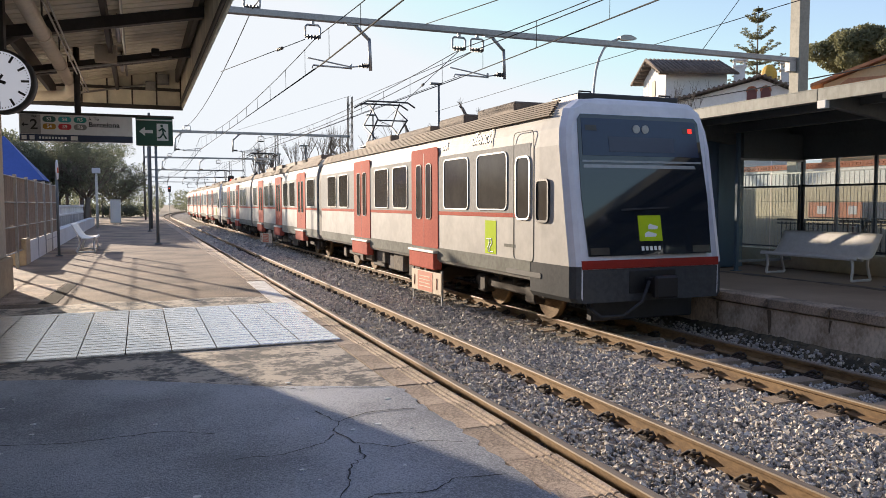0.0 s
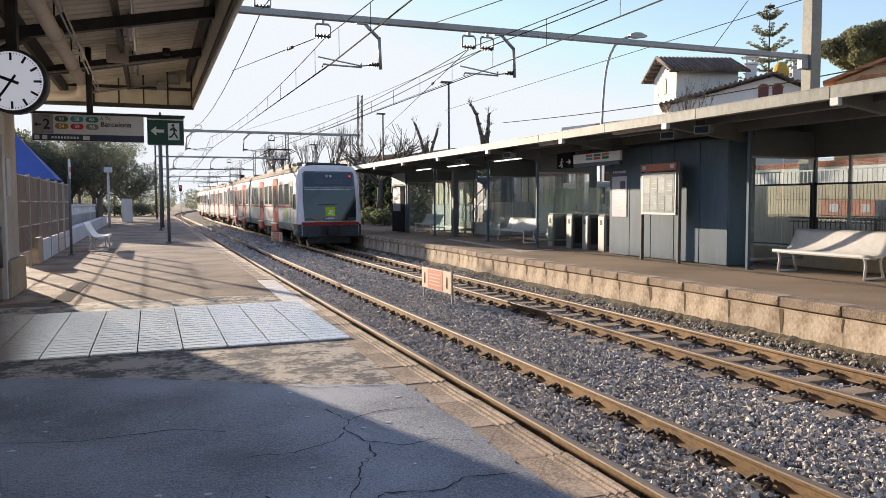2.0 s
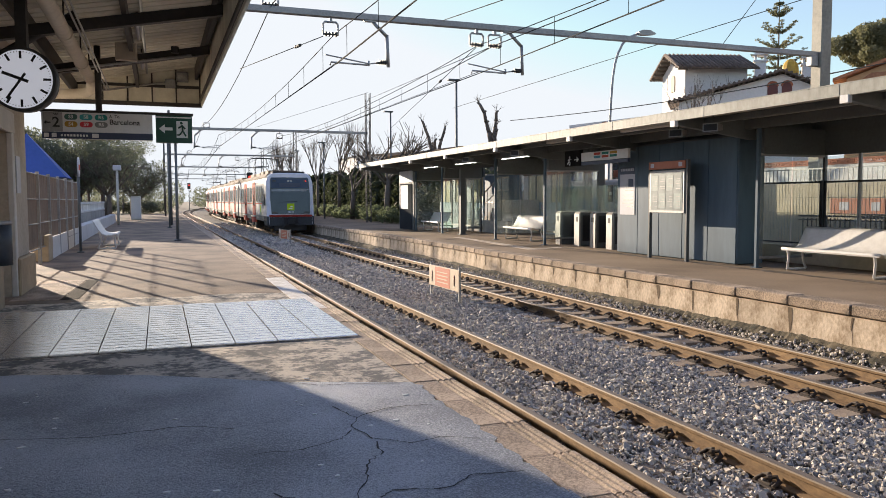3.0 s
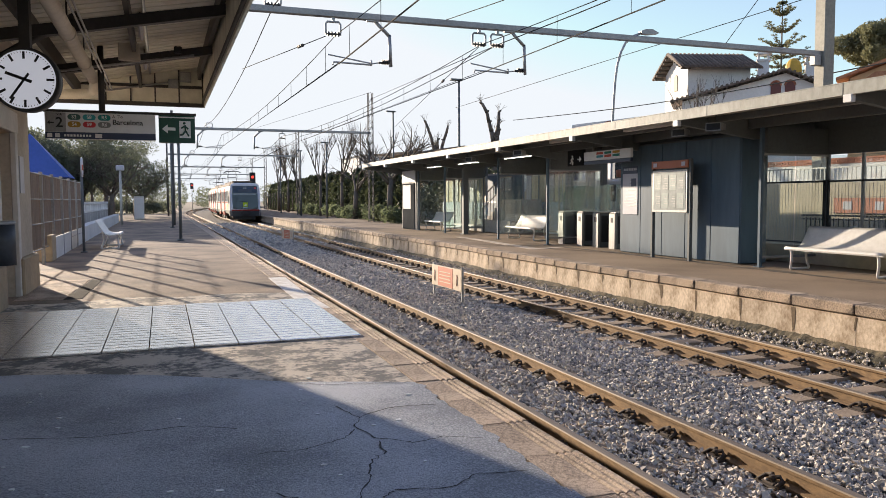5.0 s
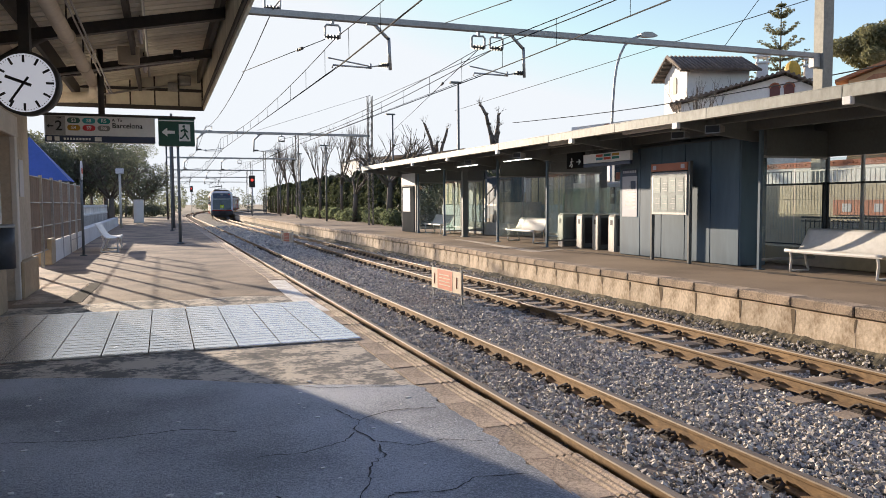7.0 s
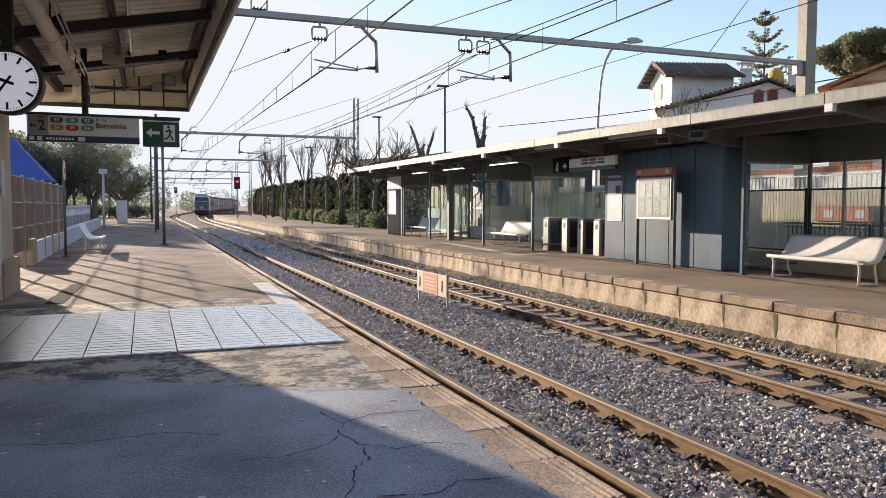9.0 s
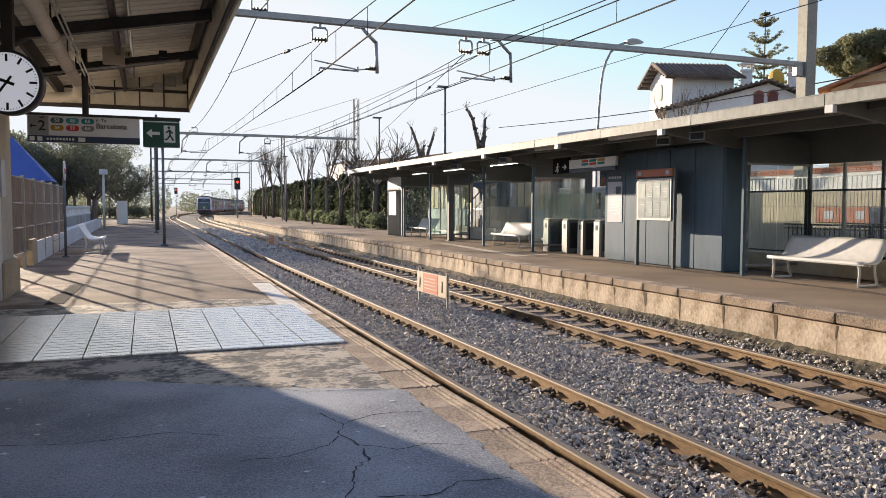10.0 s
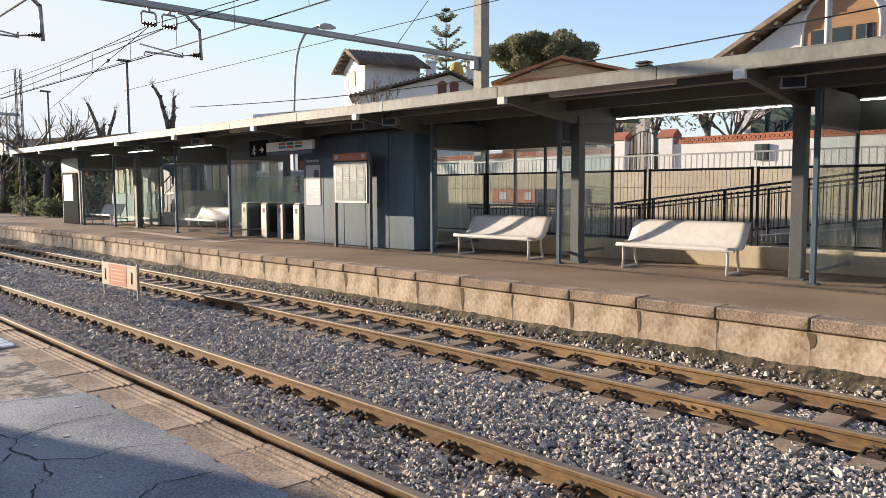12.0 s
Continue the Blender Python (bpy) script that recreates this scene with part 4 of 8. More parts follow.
M_STEELBRIGHT = mat("brushed_steel", (0.46, 0.45, 0.43), (0.36, 0.35, 0.335), 0.42, 0.7, scale=14, bump=0.03, streak=(1, 1, 0.2))
M_BEIGEWALL = mat("beige_render", (0.62, 0.54, 0.40), (0.50, 0.43, 0.32), 0.85, scale=8, bump=0.2, big=0.8)
M_CONC = mat("light_concrete", (0.50, 0.48, 0.44), (0.36, 0.34, 0.31), 0.9, scale=12, bump=0.3, big=0.8)
# glow of the lit tubes, and of one added line of sky
M_TUBESKY = glow_mat("tube_and_sky_line", (1.0, 0.97, 0.9), 2.5)


def shelter_roof():
    r = thing("shelter_roof", MB, "flat steel platform roof with a pale rust-spotted fascia", "roof", kind="structure")
    E0, E1 = -13.5, 24.6
    e = E0
    while e < E1 - 0.01:
        e2 = min(e + 2.9, E1)
        bm = B()
        box(bm, 0.98, 1.03, e + 0.004, e2 - 0.004, 2.87, 3.06, 0.006)
        box(bm, 0.98, 1.16, e + 0.004, e2 - 0.004, 3.045, 3.065)
        part("fascia_panel", bm, M_FASCIA, r)
        e = e2
    bm = B()
    box(bm, 1.0, 5.4, E1 - 0.03, E1 + 0.01, 2.88, 3.06)
    part("end_fascia", bm, M_FASCIA, r)
    bm = B()
    box(bm, 1.03, 5.4, E0, E1 - 0.03, 3.0, 3.04)
    part("roof_sheet", bm, M_GALV, r)
    e = E0
    while e < E1 - 0.05:
        bm = B()
        e2 = min(e + 0.94, E1 - 0.04)
        box(bm, 1.05, 5.3, e + 0.006, e2 - 0.006, 2.955, 2.975)
        part("soffit_board", bm, M_SOFFIT, r)
        e += 0.94
    for n, z0 in ((1.75, 2.84), (2.75, 2.76), (4.55, 2.72)):
        bm = B()
        box(bm, n - 0.06, n + 0.06, E0, E1 - 0.03, z0, 2.955, 0.008)
        part("long_beam", bm, M_STEELDARK, r)
    for e in (-13.2, -9.7, -5.97, -2.0, 1.85, 5.7, 9.8, 13.7, 17.3, 20.9, 24.3):
        bm = B()
        prism(bm, [(1.02, 2.80), (2.9, 2.56), (5.2, 2.70), (5.2, 2.95), (1.02, 2.95)], e - 0.055, e + 0.055)
        bb = part("cantilever_beam", bm, M_STEELDARK, r)
        bm = B()
        box(bm, 0.95, 1.035, e - 0.075, e + 0.075, 2.76, 2.88, 0.006)
        part("beam_end_cap", bm, M_WHITE, bb, "white beam end cap")
        if e < -1 or 17 < e < 18:
            bm = B()
            box(bm, 3.05, 3.25, e - 0.09, e + 0.09, 0.0, 2.7, 0.006)
            box(bm, 3.0, 3.30, e - 0.14, e + 0.14, 0.0, 0.03)
            part("column", bm, M_STEELDARK, r, "dark grey steel column")
    for e in (10.25, 10.95, 12.35):
        bm = B()
        box(bm, 4.8, 4.98, e - 0.09, e + 0.09, 0.0, 2.75, 0.006)
        part("column", bm, M_STEELDARK, r)
    # the (-5.8, -2.1) entry stands in for sky seen between roof and beam
    for e0, e1, n in ((-10.0, -6.4, 4.2), (-4.8, -2.6, 1.5), (2.2, 4.2, 1.45), (5.9, 7.8, 1.6), (-5.8, -2.1, 4.2), (10.6, 12.6, 2.55), (14.6, 16.6, 2.55), (18.2, 20.0, 2.55)):
        bm = B()
        box(bm, n - 0.06, n + 0.06, e0, e1, 2.86 - 0.13 * (n > 2), 2.96, 0.01)
        lt = part("tube_lamp", bm, M_STEELDARK if n > 2 else M_WHITE, r)
        if n > 2:
            bm = B()
            tube(bm, (n, e0 + 0.05, 2.705), (n, e1 - 0.05, 2.705), 0.013)
            part("glowing_tube_and_sky_line", bm, M_TUBESKY, lt, "lit fluorescent tube; one stands in for a line of sky")
    for n, e in ((1.5, 1.35), (1.7, 2.6), (1.6, -6.4), (1.7, 13.4), (1.6, 9.6)):
        sp = thing("loudspeaker", MB @ pose(n, e, 2.72, 0, 0, 25), "small grey box loudspeaker under the roof", "loudspeaker", "loudspeakers")
        bm = B()
        prism(bm, [(-0.12, -0.08), (0.10, -0.05), (0.10, 0.05), (-0.12, 0.08)], -0.15, 0.15)
        part("housing", bm, M_GALV, sp)
        bm = B()
        box(bm, -0.125, -0.118, -0.13, 0.13, -0.06, 0.06)
        part("grille", bm, M_BLACK, sp)
        bm = B()
        tube(bm, (0, 0, 0.05), (0, 0, 0.22), 0.015)
        part("bracket", bm, M_STEELDARK, sp)


def block_wall():
    w = thing("station_block", MB, "blue-grey panelled station block with shadow gaps between panels", "kiosk", kind="structure")
    e = 2.16
    for k, L in enumerate((0.86, 0.84, 0.84, 0.84, 0.86)):
        bm = B()
        box(bm, 2.86, 2.90, e + 0.008, e + L - 0.008, 0.02, 2.66, 0.006)
        part("wall_panel", bm, M_STEELBLUE, w)
        e += L
    bm = B()
    box(bm, 2.895, 3.55, 2.19, 6.37, 0.0, 2.70)
    part("core", bm, M_STEELDARK, w)
    bm = B()
    box(bm, 2.875, 3.56, 2.13, 2.165, 0.02, 2.68, 0.004)
    part("end_panel", bm, M_STEELBLUE, w)
    # timetable case on two posts
    t = thing("timetable_case", MB @ pose(2.46, 3.2, 0), "glazed timetable case with an orange header on two posts", "notice board")
    for e in (0.0, 1.30):
        bm = B()
        box(bm, -0.04, 0.04, e - 0.035, e + 0.035, 0, 2.24, 0.006)
        part("post", bm, M_STEELDARK, t)
    bm = B()
    box(bm, -0.06, 0.05, 0.04, 1.26, 1.06, 2.02, 0.008)
    part("case", bm, M_GALV, t)
    bm = B()
    box(bm, -0.066, -0.058, 0.10, 1.20, 1.12, 1.96)
    s = part("timetable_sheet", bm, M_POSTER, t, "printed timetable sheet")
    rng = random.Random(3)
    for row in range(2):
        for colm in range(4):
            bm = B()
            y = 0.14 + colm * 0.265
            z = 1.16 + row * 0.40
            box(bm, -0.069, -0.066, y, y + 0.23, z, z + 0.34)
            part("notice_bar", bm, M_POSTER if (row + colm) % 2 else M_SIGNPALE, s)
            for k in range(5):
                bm = B()
                box(bm, -0.071, -0.069, y + 0.02, y + 0.02 + rng.uniform(0.08, 0.18), z + 0.04 + k * 0.055, z + 0.05 + k * 0.055)
                part("text_bar", bm, M_GALV, s)
    bm = B()
    box(bm, -0.075, 0.06, 0.02, 1.28, 2.05, 2.22, 0.006)
    h = part("header", bm, M_ORANGE, t, "faded orange header")
    bm = B()
    box(bm, -0.08, -0.075, 0.10, 0.22, 2.09, 2.18)
    box(bm, -0.08, -0.075, 1.08, 1.20, 2.09, 2.18)
    part("header_marks", bm, M_PAPER, h)
    p = thing("wall_poster", MB @ pose(2.855, 5.65, 0.98), "white notice with a dark blue heading on the panel wall", "poster")
    bm = B()
    box(bm, -0.008, 0.0, 0, 0.62, 0, 1.02)
    part("sheet", bm, M_PAPER, p)
    bm = B()
    box(bm, -0.011, -0.008, 0, 0.62, 1.02, 1.20)
    part("heading", bm, M_SIGNBLUE, p)
    bm = B()
    box(bm, -0.012, -0.008, 0.06, 0.26, 0.70, 0.90)
    part("picture_bar", bm, M_SIGNBLUE, p)
    bm = B()
    for k in range(8):
        box(bm, -0.014, -0.011, 0.04 + k * 0.07, 0.09 + k * 0.07, 1.10, 1.16)
    part("heading_bars", bm, M_PAPER, p)
    for k in range(9):
        bm = B()
        box(bm, -0.011, -0.008, 0.16 if k > 5 else 0.06, 0.30 + 0.03 * ((k * 7) % 8), 0.20 + k * 0.08, 0.225 + k * 0.08)
        part("text_bar", bm, M_GALV, p)


def bench_thing():
    b = thing("bench", pose(0, 0, 0), "white perforated steel bench with a wavy one-piece seat", "bench", "platform benches")
    # x towards the back, y along; a smooth profile from the seat's lip to the back's top
    prof = []
    for k in range(24):
        u = k / 23
        if u < 0.12:
            prof.append((-0.30 + 0.02 * math.sin(u / 0.12 * 1.57), 0.385 + 0.045 * math.sin(u / 0.12 * 1.57)))
        elif u < 0.58:
            v = (u - 0.12) / 0.46
            prof.append((-0.28 + 0.34 * v, 0.43 - 0.035 * math.sin(v * 2.6)))
        else:
            v = (u - 0.58) / 0.42
            prof.append((0.06 + 0.26 * v ** 0.85 + 0.02 * max(0, v - 0.9) * 10, 0.412 + 0.40 * v ** 1.25))
    bm = B()
    nx = 14
    rows = []
    for j in range(nx + 1):
        y = -1.05 + 2.1 * j / nx
        rows.append([(bm.verts.new((x, y, z + 0.012)), bm.verts.new((x + 0.008, y, z - 0.012))) for x, z in prof])
    for a, c in zip(rows, rows[1:]):
        for k in range(len(prof) - 1):
            for s in (0, 1):
                f = bm.faces.new((a[k][s], a[k + 1][s], c[k + 1][s], c[k][s]))
                f.smooth = True
        for k in (0, len(prof) - 1):
            bm.faces.new((a[k][0], a[k][1], c[k][1], c[k][0]))
    for r in (rows[0], rows[-1]):
        for k in range(len(prof) - 1):
            bm.faces.new((r[k][0], r[k + 1][0], r[k + 1][1], r[k][1]))
    part("seat", bm, M_WHITE, b)
    for y in (-0.93, 0.93):
        bm = B()
        pipe(bm, [(-0.27, y, 0.40), (-0.235, y, 0.33), (-0.225, y, 0.22), (-0.25, y, 0.025), (-0.24, y, 0.016), (0.20, y, 0.016), (0.215, y, 0.03), (0.15, y, 0.20), (0.13, y, 0.30), (0.17, y, 0.50)], 0.024)
        part("leg", bm, M_WHITE, b)
    bm = B()
    tube(bm, (0.02, -0.93, 0.36), (0.02, 0.93, 0.36), 0.018)
    part("stretcher", bm, M_WHITE, b)
    return b


def glass_bay(name, e0, e1, n0, n1, front_post=True, back=True, sides=(1, 1), panes=4):
    """A glazed waiting bay: dark band above, glass back and sides in steel frames."""
    g = thing(name, MB, "glazed platform waiting shelter with a dark steel frame", "shelter", "waiting shelters")
    if back:
        bm = B()
        box(bm, n1 - 0.05, n1 + 0.05, e0, e1, 2.26, 2.78, 0.005)
        part("top_band", bm, M_STEELDARK, g)
        for k in range(panes):
            a, c = e0 + (e1 - e0) * k / panes, e0 + (e1 - e0) * (k + 1) / panes
            bm = B()
            box(bm, n1 - 0.005, n1 + 0.005, a + 0.03, c - 0.03, 0.30, 2.24)
            p = part("pane", bm, M_GLASS, g)
            p.visible_shadow = False
        for k in range(panes + 1):
            a = e0 + (e1 - e0) * k / panes
            bm = B()
            box(bm, n1 - 0.03, n1 + 0.03, a - 0.025, a + 0.025, 0, 2.26, 0.004)
            part("mullion", bm, M_GALV if k % 2 else M_STEELDARK, g)
        bm = B()
        box(bm, n1 - 0.03, n1 + 0.03, e0, e1, 0.22, 0.28)
        part("bottom_rail", bm, M_GALV, g)
    for on, e in zip(sides, (e0, e1)):
        if not on:
            continue
        bm = B()
        box(bm, n0 + 0.1, n1 - 0.05, e - 0.04, e + 0.04, 2.26, 2.78)
        part("side_band", bm, M_STEELDARK, g)
        for a, c in ((n0 + 0.06, (n0 + n1) / 2 - 0.02), ((n0 + n1) / 2 + 0.02, n1 - 0.06)):
            bm = B()
            box(bm, a, c, e - 0.005, e + 0.005, 0.22, 2.24)
            p = part("side_pane", bm, M_GLASSGREEN, g)
            p.visible_shadow = False
        bm = B()
        box(bm, n0 + 0.02, n1, e - 0.02, e + 0.02, 0.17, 0.22)
        part("side_rail", bm, M_GALV, g)
        bm = B()
        box(bm, n0 + 0.02, n1, e - 0.02, e + 0.02, 2.22, 2.27)
        part("side_rail", bm, M_GALV, g)
        if front_post:
            bm = B()
            box(bm, n0 - 0.035, n0 + 0.035, e - 0.035, e + 0.035, 0, 2.82, 0.005)
            box(bm, n0 - 0.08, n0 + 0.08, e - 0.08, e + 0.08, 0, 0.015)
            part("front_post", bm, M_STEELBLUE, g)
    return g


def gate_row():
    """Ticket gates between the block and the next bay."""
    for k, e in enumerate((7.35, 8.16, 9.0, 10.08)):
        g = thing("ticket_gate", MB @ pose(3.25, e, 0), "waist-high ticket gate with a bright steel front and dark sides", "ticket gate", "ticket gates")
        bm = B()
        box(bm, 0.06, 1.25, -0.12, 0.12, 0, 0.98, 0.02)
        part("cabinet", bm, M_STEELDARK, g)
        bm = B()
        prism(bm, [(0.0, 0.0), (0.065, 0.0), (0.065, 1.0), (0.04, 1.0), (0.0, 0.95)], -0.135, 0.135)
        part("front_plate", bm, M_STEELBRIGHT, g, "bright steel end plate")
        bm = B()
        box(bm, 0.05, 1.26, -0.13, 0.13, 0.98, 1.01, 0.005)
        part("top_plate", bm, M_STEELBRIGHT, g)
        for z in (0.35, 0.62, 0.80):
            bm = B()
            tube(bm, (0.3, -0.119, z), (0.3, -0.127, z), 0.03, seg=12)
            part("button", bm, M_BLACK, g)
        for x0, x1 in ((0.30, 0.62), (0.70, 1.15)):
            bm = B()
            box(bm, x0, x1, -0.008, 0.008, 1.01, 1.78, 0.003)
            p = part("glass_fin", bm, M_GLASSGREEN, g)
            p.visible_shadow = False
        if k < 3:
            for a, c in ((0.14, 0.42), (0.44, 0.72 if k < 2 else 0.95)):
                bm = B()
                box(bm, 0.56, 0.575, a, c, 0.35, 1.76, 0.003)
                p = part("glass_leaf", bm, M_GLASSGREEN, g, "tall clear gate leaf")
                p.visible_shadow = False
        bm = B()
        box(bm, -0.006, 0.0, -0.05, 0.05, 0.72, 0.86, 0.002)
        part("card_reader", bm, M_BLACK, g)
        bm = B()
        box(bm, 0.12, 0.9, -0.125, -0.119, 0.15, 0.9)
        part("side_panel", bm, M_BLACK, g)
    m = thing("ticket_machine", MB @ pose(6.3, 11.7, 0), "grey ticket machine with a dark screen", "ticket machine")
    bm = B()
    box(bm, 0, 0.5, -0.42, 0.42, 0, 2.0, 0.02)
    part("housing", bm, M_SIGNGREY, m)
    bm = B()
    box(bm, -0.008, 0, -0.06, 0.24, 1.28, 1.85)
    part("screen", bm, M_BLACK, m)
    bm = B()
    box(bm, -0.012, -0.008, 0.02, 0.15, 1.5, 1.62)
    part("screen_mark", bm, M_PALE, m)
    bm = B()
    box(bm, -0.01, 0, -0.36, -0.14, 1.2, 1.7, 0.004)
    part("side_plate", bm, M_GALV, m)
    bm = B()
    box(bm, -0.03, 0.5, -1.0, -0.1, 2.1, 2.35, 0.01)
    part("header", bm, M_ORANGE, m)
    bm = B()
    for y in (-0.9, -0.2):
        tube(bm, (0.2, y, 2.3), (0.2, y, 2.95), 0.02, seg=6)
    part("header_hanger", bm, M_STEELDARK, m)
    gn = thing("ticket_kiosk", MB @ pose(8.4, 10.0, 0), "pale panelled front behind the ticket gates", "kiosk", kind="structure")
    bm = B()
    box(bm, 0.0, 0.12, 0, 8.5, 0, 3.3)
    part("front_wall", bm, mat("grey_panel_front", (0.27, 0.29, 0.31), (0.21, 0.225, 0.24), 0.7, scale=6, bump=0.05), gn)
    for k in range(7):
        bm = B()
        box(bm, -0.03, 0.0, 0.25 + k * 1.2, 1.15 + k * 1.2, 2.15, 2.95, 0.005)
        w = part("window", bm, M_CABGLASS if k % 3 == 0 else M_PAPER, gn)
        bm = B()
        box(bm, -0.05, 0.0, 0.2 + k * 1.2, 1.2 + k * 1.2, 2.05, 2.14, 0.005)
        part("window_sill", bm, M_GALV, w)
    v = thing("green_machine", MB @ pose(5.1, 12.75, 0), "rounded green vending machine beside the shelter", "vending machine")
    bm = B()
    prism(bm, [(0.0, 0.0), (0.0, 1.5), (0.08, 1.72), (0.22, 1.82), (0.6, 1.82), (0.6, 0.0)], -0.32, 0.32)
    part("housing", bm, mat("bottle_green_paint", (0.05, 0.20, 0.12), (0.04, 0.16, 0.10), 0.4), v)
    bm = B()
    box(bm, -0.01, 0.0, -0.22, 0.22, 0.85, 1.45, 0.005)
    part("front_window", bm, M_GLASSDARK, v)
    # hanging direction sign
    s = thing("hanging_sign", MB @ pose(2.35, 5.2, 2.40), "hanging direction sign with an exit arrow panel", "sign")
    bm = B()
    box(bm, -0.04, 0.04, 2.12, 2.92, -0.13, 0.29, 0.006)
    part("exit_panel", bm, M_SIGNBLACK, s, "black panel with a white running figure and arrow")
    bm = B()
    # arrow pointing away from the figure, and a running figure in plain strokes
    box(bm, -0.048, -0.04, 2.24, 2.42, 0.025, 0.05)
    prism(bm, [(2.20, 0.037), (2.30, 0.115), (2.30, -0.04)], -0.048, -0.04, axis="x")
    part("arrow_sign", bm, M_PALE, s)
    bm = B()
    tube(bm, (-0.048, 2.66, 0.125), (-0.04, 2.66, 0.125), 0.028, seg=10)
    pipe(bm, [(-0.042, 2.66, 0.09), (-0.042, 2.68, 0.01), (-0.042, 2.62, -0.04), (-0.042, 2.66, -0.10)], 0.02, 5)
    pipe(bm, [(-0.042, 2.58, 0.05), (-0.042, 2.66, 0.08), (-0.042, 2.74, 0.03)], 0.014, 5)
    pipe(bm, [(-0.042, 2.68, 0.01), (-0.042, 2.74, -0.05), (-0.042, 2.78, -0.06)], 0.016, 5)
    part("figure_sign", bm, M_PALE, s)
    bm = B()
    box(bm, -0.04, 0.04, 0.0, 2.08, -0.03, 0.20, 0.006)
    part("line_panel", bm, M_SIGNGREY, s)
    bm = B()
    box(bm, -0.04, 0.04, 0.0, 2.08, -0.13, -0.04, 0.006)
    part("lower_panel", bm, M_SIGNBLUE, s)
    for k, c in enumerate(((0.02, 0.18, 0.14), (0.5, 0.08, 0.05), (0.05, 0.25, 0.3), (0.45, 0.25, 0.04), (0.02, 0.18, 0.14), (0.5, 0.08, 0.05))):
        bm = B()
        box(bm, -0.045, -0.04, 0.45 + (k % 3) * 0.36, 0.75 + (k % 3) * 0.36, 0.03 + (k // 3) * 0.08, 0.09 + (k // 3) * 0.08)
        part("line_bar", bm, mat("line_colour", c, c, vary=0, bump=0), s)
    for y in (0.4, 1.7):
        bm = B()
        tube(bm, (0, y, 0.2), (0, y, 0.45), 0.02)
        part("hanger", bm, M_STEELDARK, s)


def far_platform_things():
    shelter_roof()
    block_wall()
    b = bench_thing()
    b.matrix_basis = MB @ pose(3.15, -0.1, 0.003)
    for n, e, lab in ((3.12, -4.08, ""), (3.50, 12.75, ""), (3.45, 21.0, "")):
        copy_thing(b, MB @ pose(n, e, 0.003))
    nb = copy_thing(b, pose(-1.45, 24.6, 0.003, 0, 0, 180))
    tagged(nb, "white steel bench seen end-on by the white wall")
    glass_bay("waiting_shelter", -1.85, 1.5, 2.78, 4.55, panes=4)
    glass_bay("waiting_shelter", -10.0, -6.35, 2.70, 4.45)
    glass_bay("waiting_shelter", 9.92, 13.35, 2.7, 4.6)
    glass_bay("waiting_shelter", 18.70, 21.9, 2.85, 4.6, panes=4)
    gate_row()
    # end room with a door
    k = thing("end_room", MB @ pose(0, 0, 0), "small plastered end room with a dark door", "kiosk", kind="structure")
    bm = B()
    box(bm, 2.87, 3.05, 22.25, 24.3, 0, 2.75, 0.01)
    part("room_wall", bm, M_STEELDARK, k)
    bm = B()
    box(bm, 2.85, 2.87, 22.35, 24.2, 2.18, 2.7)
    part("transom_panel", bm, M_SIGNGREY, k)
    bm = B()
    box(bm, 2.84, 2.87, 22.45, 24.15, 0.02, 2.12, 0.005)
    d = part("room_door", bm, mat("matt_dark_door", (0.05, 0.055, 0.06), (0.035, 0.04, 0.045), 0.95, spec=0.03), k, "dark door with a white notice")
    bm = B()
    box(bm, 2.832, 2.84, 22.95, 24.0, 0.95, 2.05)
    part("door_notice", bm, M_PAPER, d)
    # steps up to the street, with a rail
    st = thing("street_stairs", MB @ pose(4.85, 20.4, 0), "concrete stairs with a grey steel railing", "stairs", kind="structure")
    for i in range(8):
        bm = B()
        box(bm, 0.1, 1.3, -3.9, -0.2 - i * 0.36, i * 0.17, (i + 1) * 0.17, 0.005)
        part("step", bm, M_CONC, st)
    bm = B()
    box(bm, -0.12, 0.09, -3.9, 0.0, 0, 0.52, 0.02)
    part("side_wall", bm, M_CONC, st)
    for r0, r1, rad in ((0.62, 1.75, 0.018), (1.05, 2.25, 0.026)):
        bm = B()
        pipe(bm, [(-0.02, -0.1, r0 - 0.35), (-0.02, -0.14, r0), (-0.02, -2.9, r1), (-0.02, -3.8, r1)], rad)
        part("handrail", bm, M_GALV, st)
    for k2 in range(10):
        y = -0.2 - k2 * 0.33
        bm = B()
        tube(bm, (-0.02, y, 0.5), (-0.02, y, 1.05 + min(1.2, -y * 0.43)), 0.012, seg=6)
        part("baluster", bm, M_GALV, st)
    bm = B()
    for y in (-2.1, 1.5):
        box(bm, 1.35, 1.42, y - 0.04, y + 0.04, 0, 2.55)
    for z in (1.2, 2.45):
        box(bm, 1.35, 1.42, -2.1, 1.5, z, z + 0.08)
    part("screen_frame", bm, M_GALV, st)
    bm = B()
    box(bm, 1.37, 1.40, -2.05, 1.45, 0.05, 2.45)
    part("screen_panel", bm, M_STEELBLUE, st, "blue-grey screen panel")


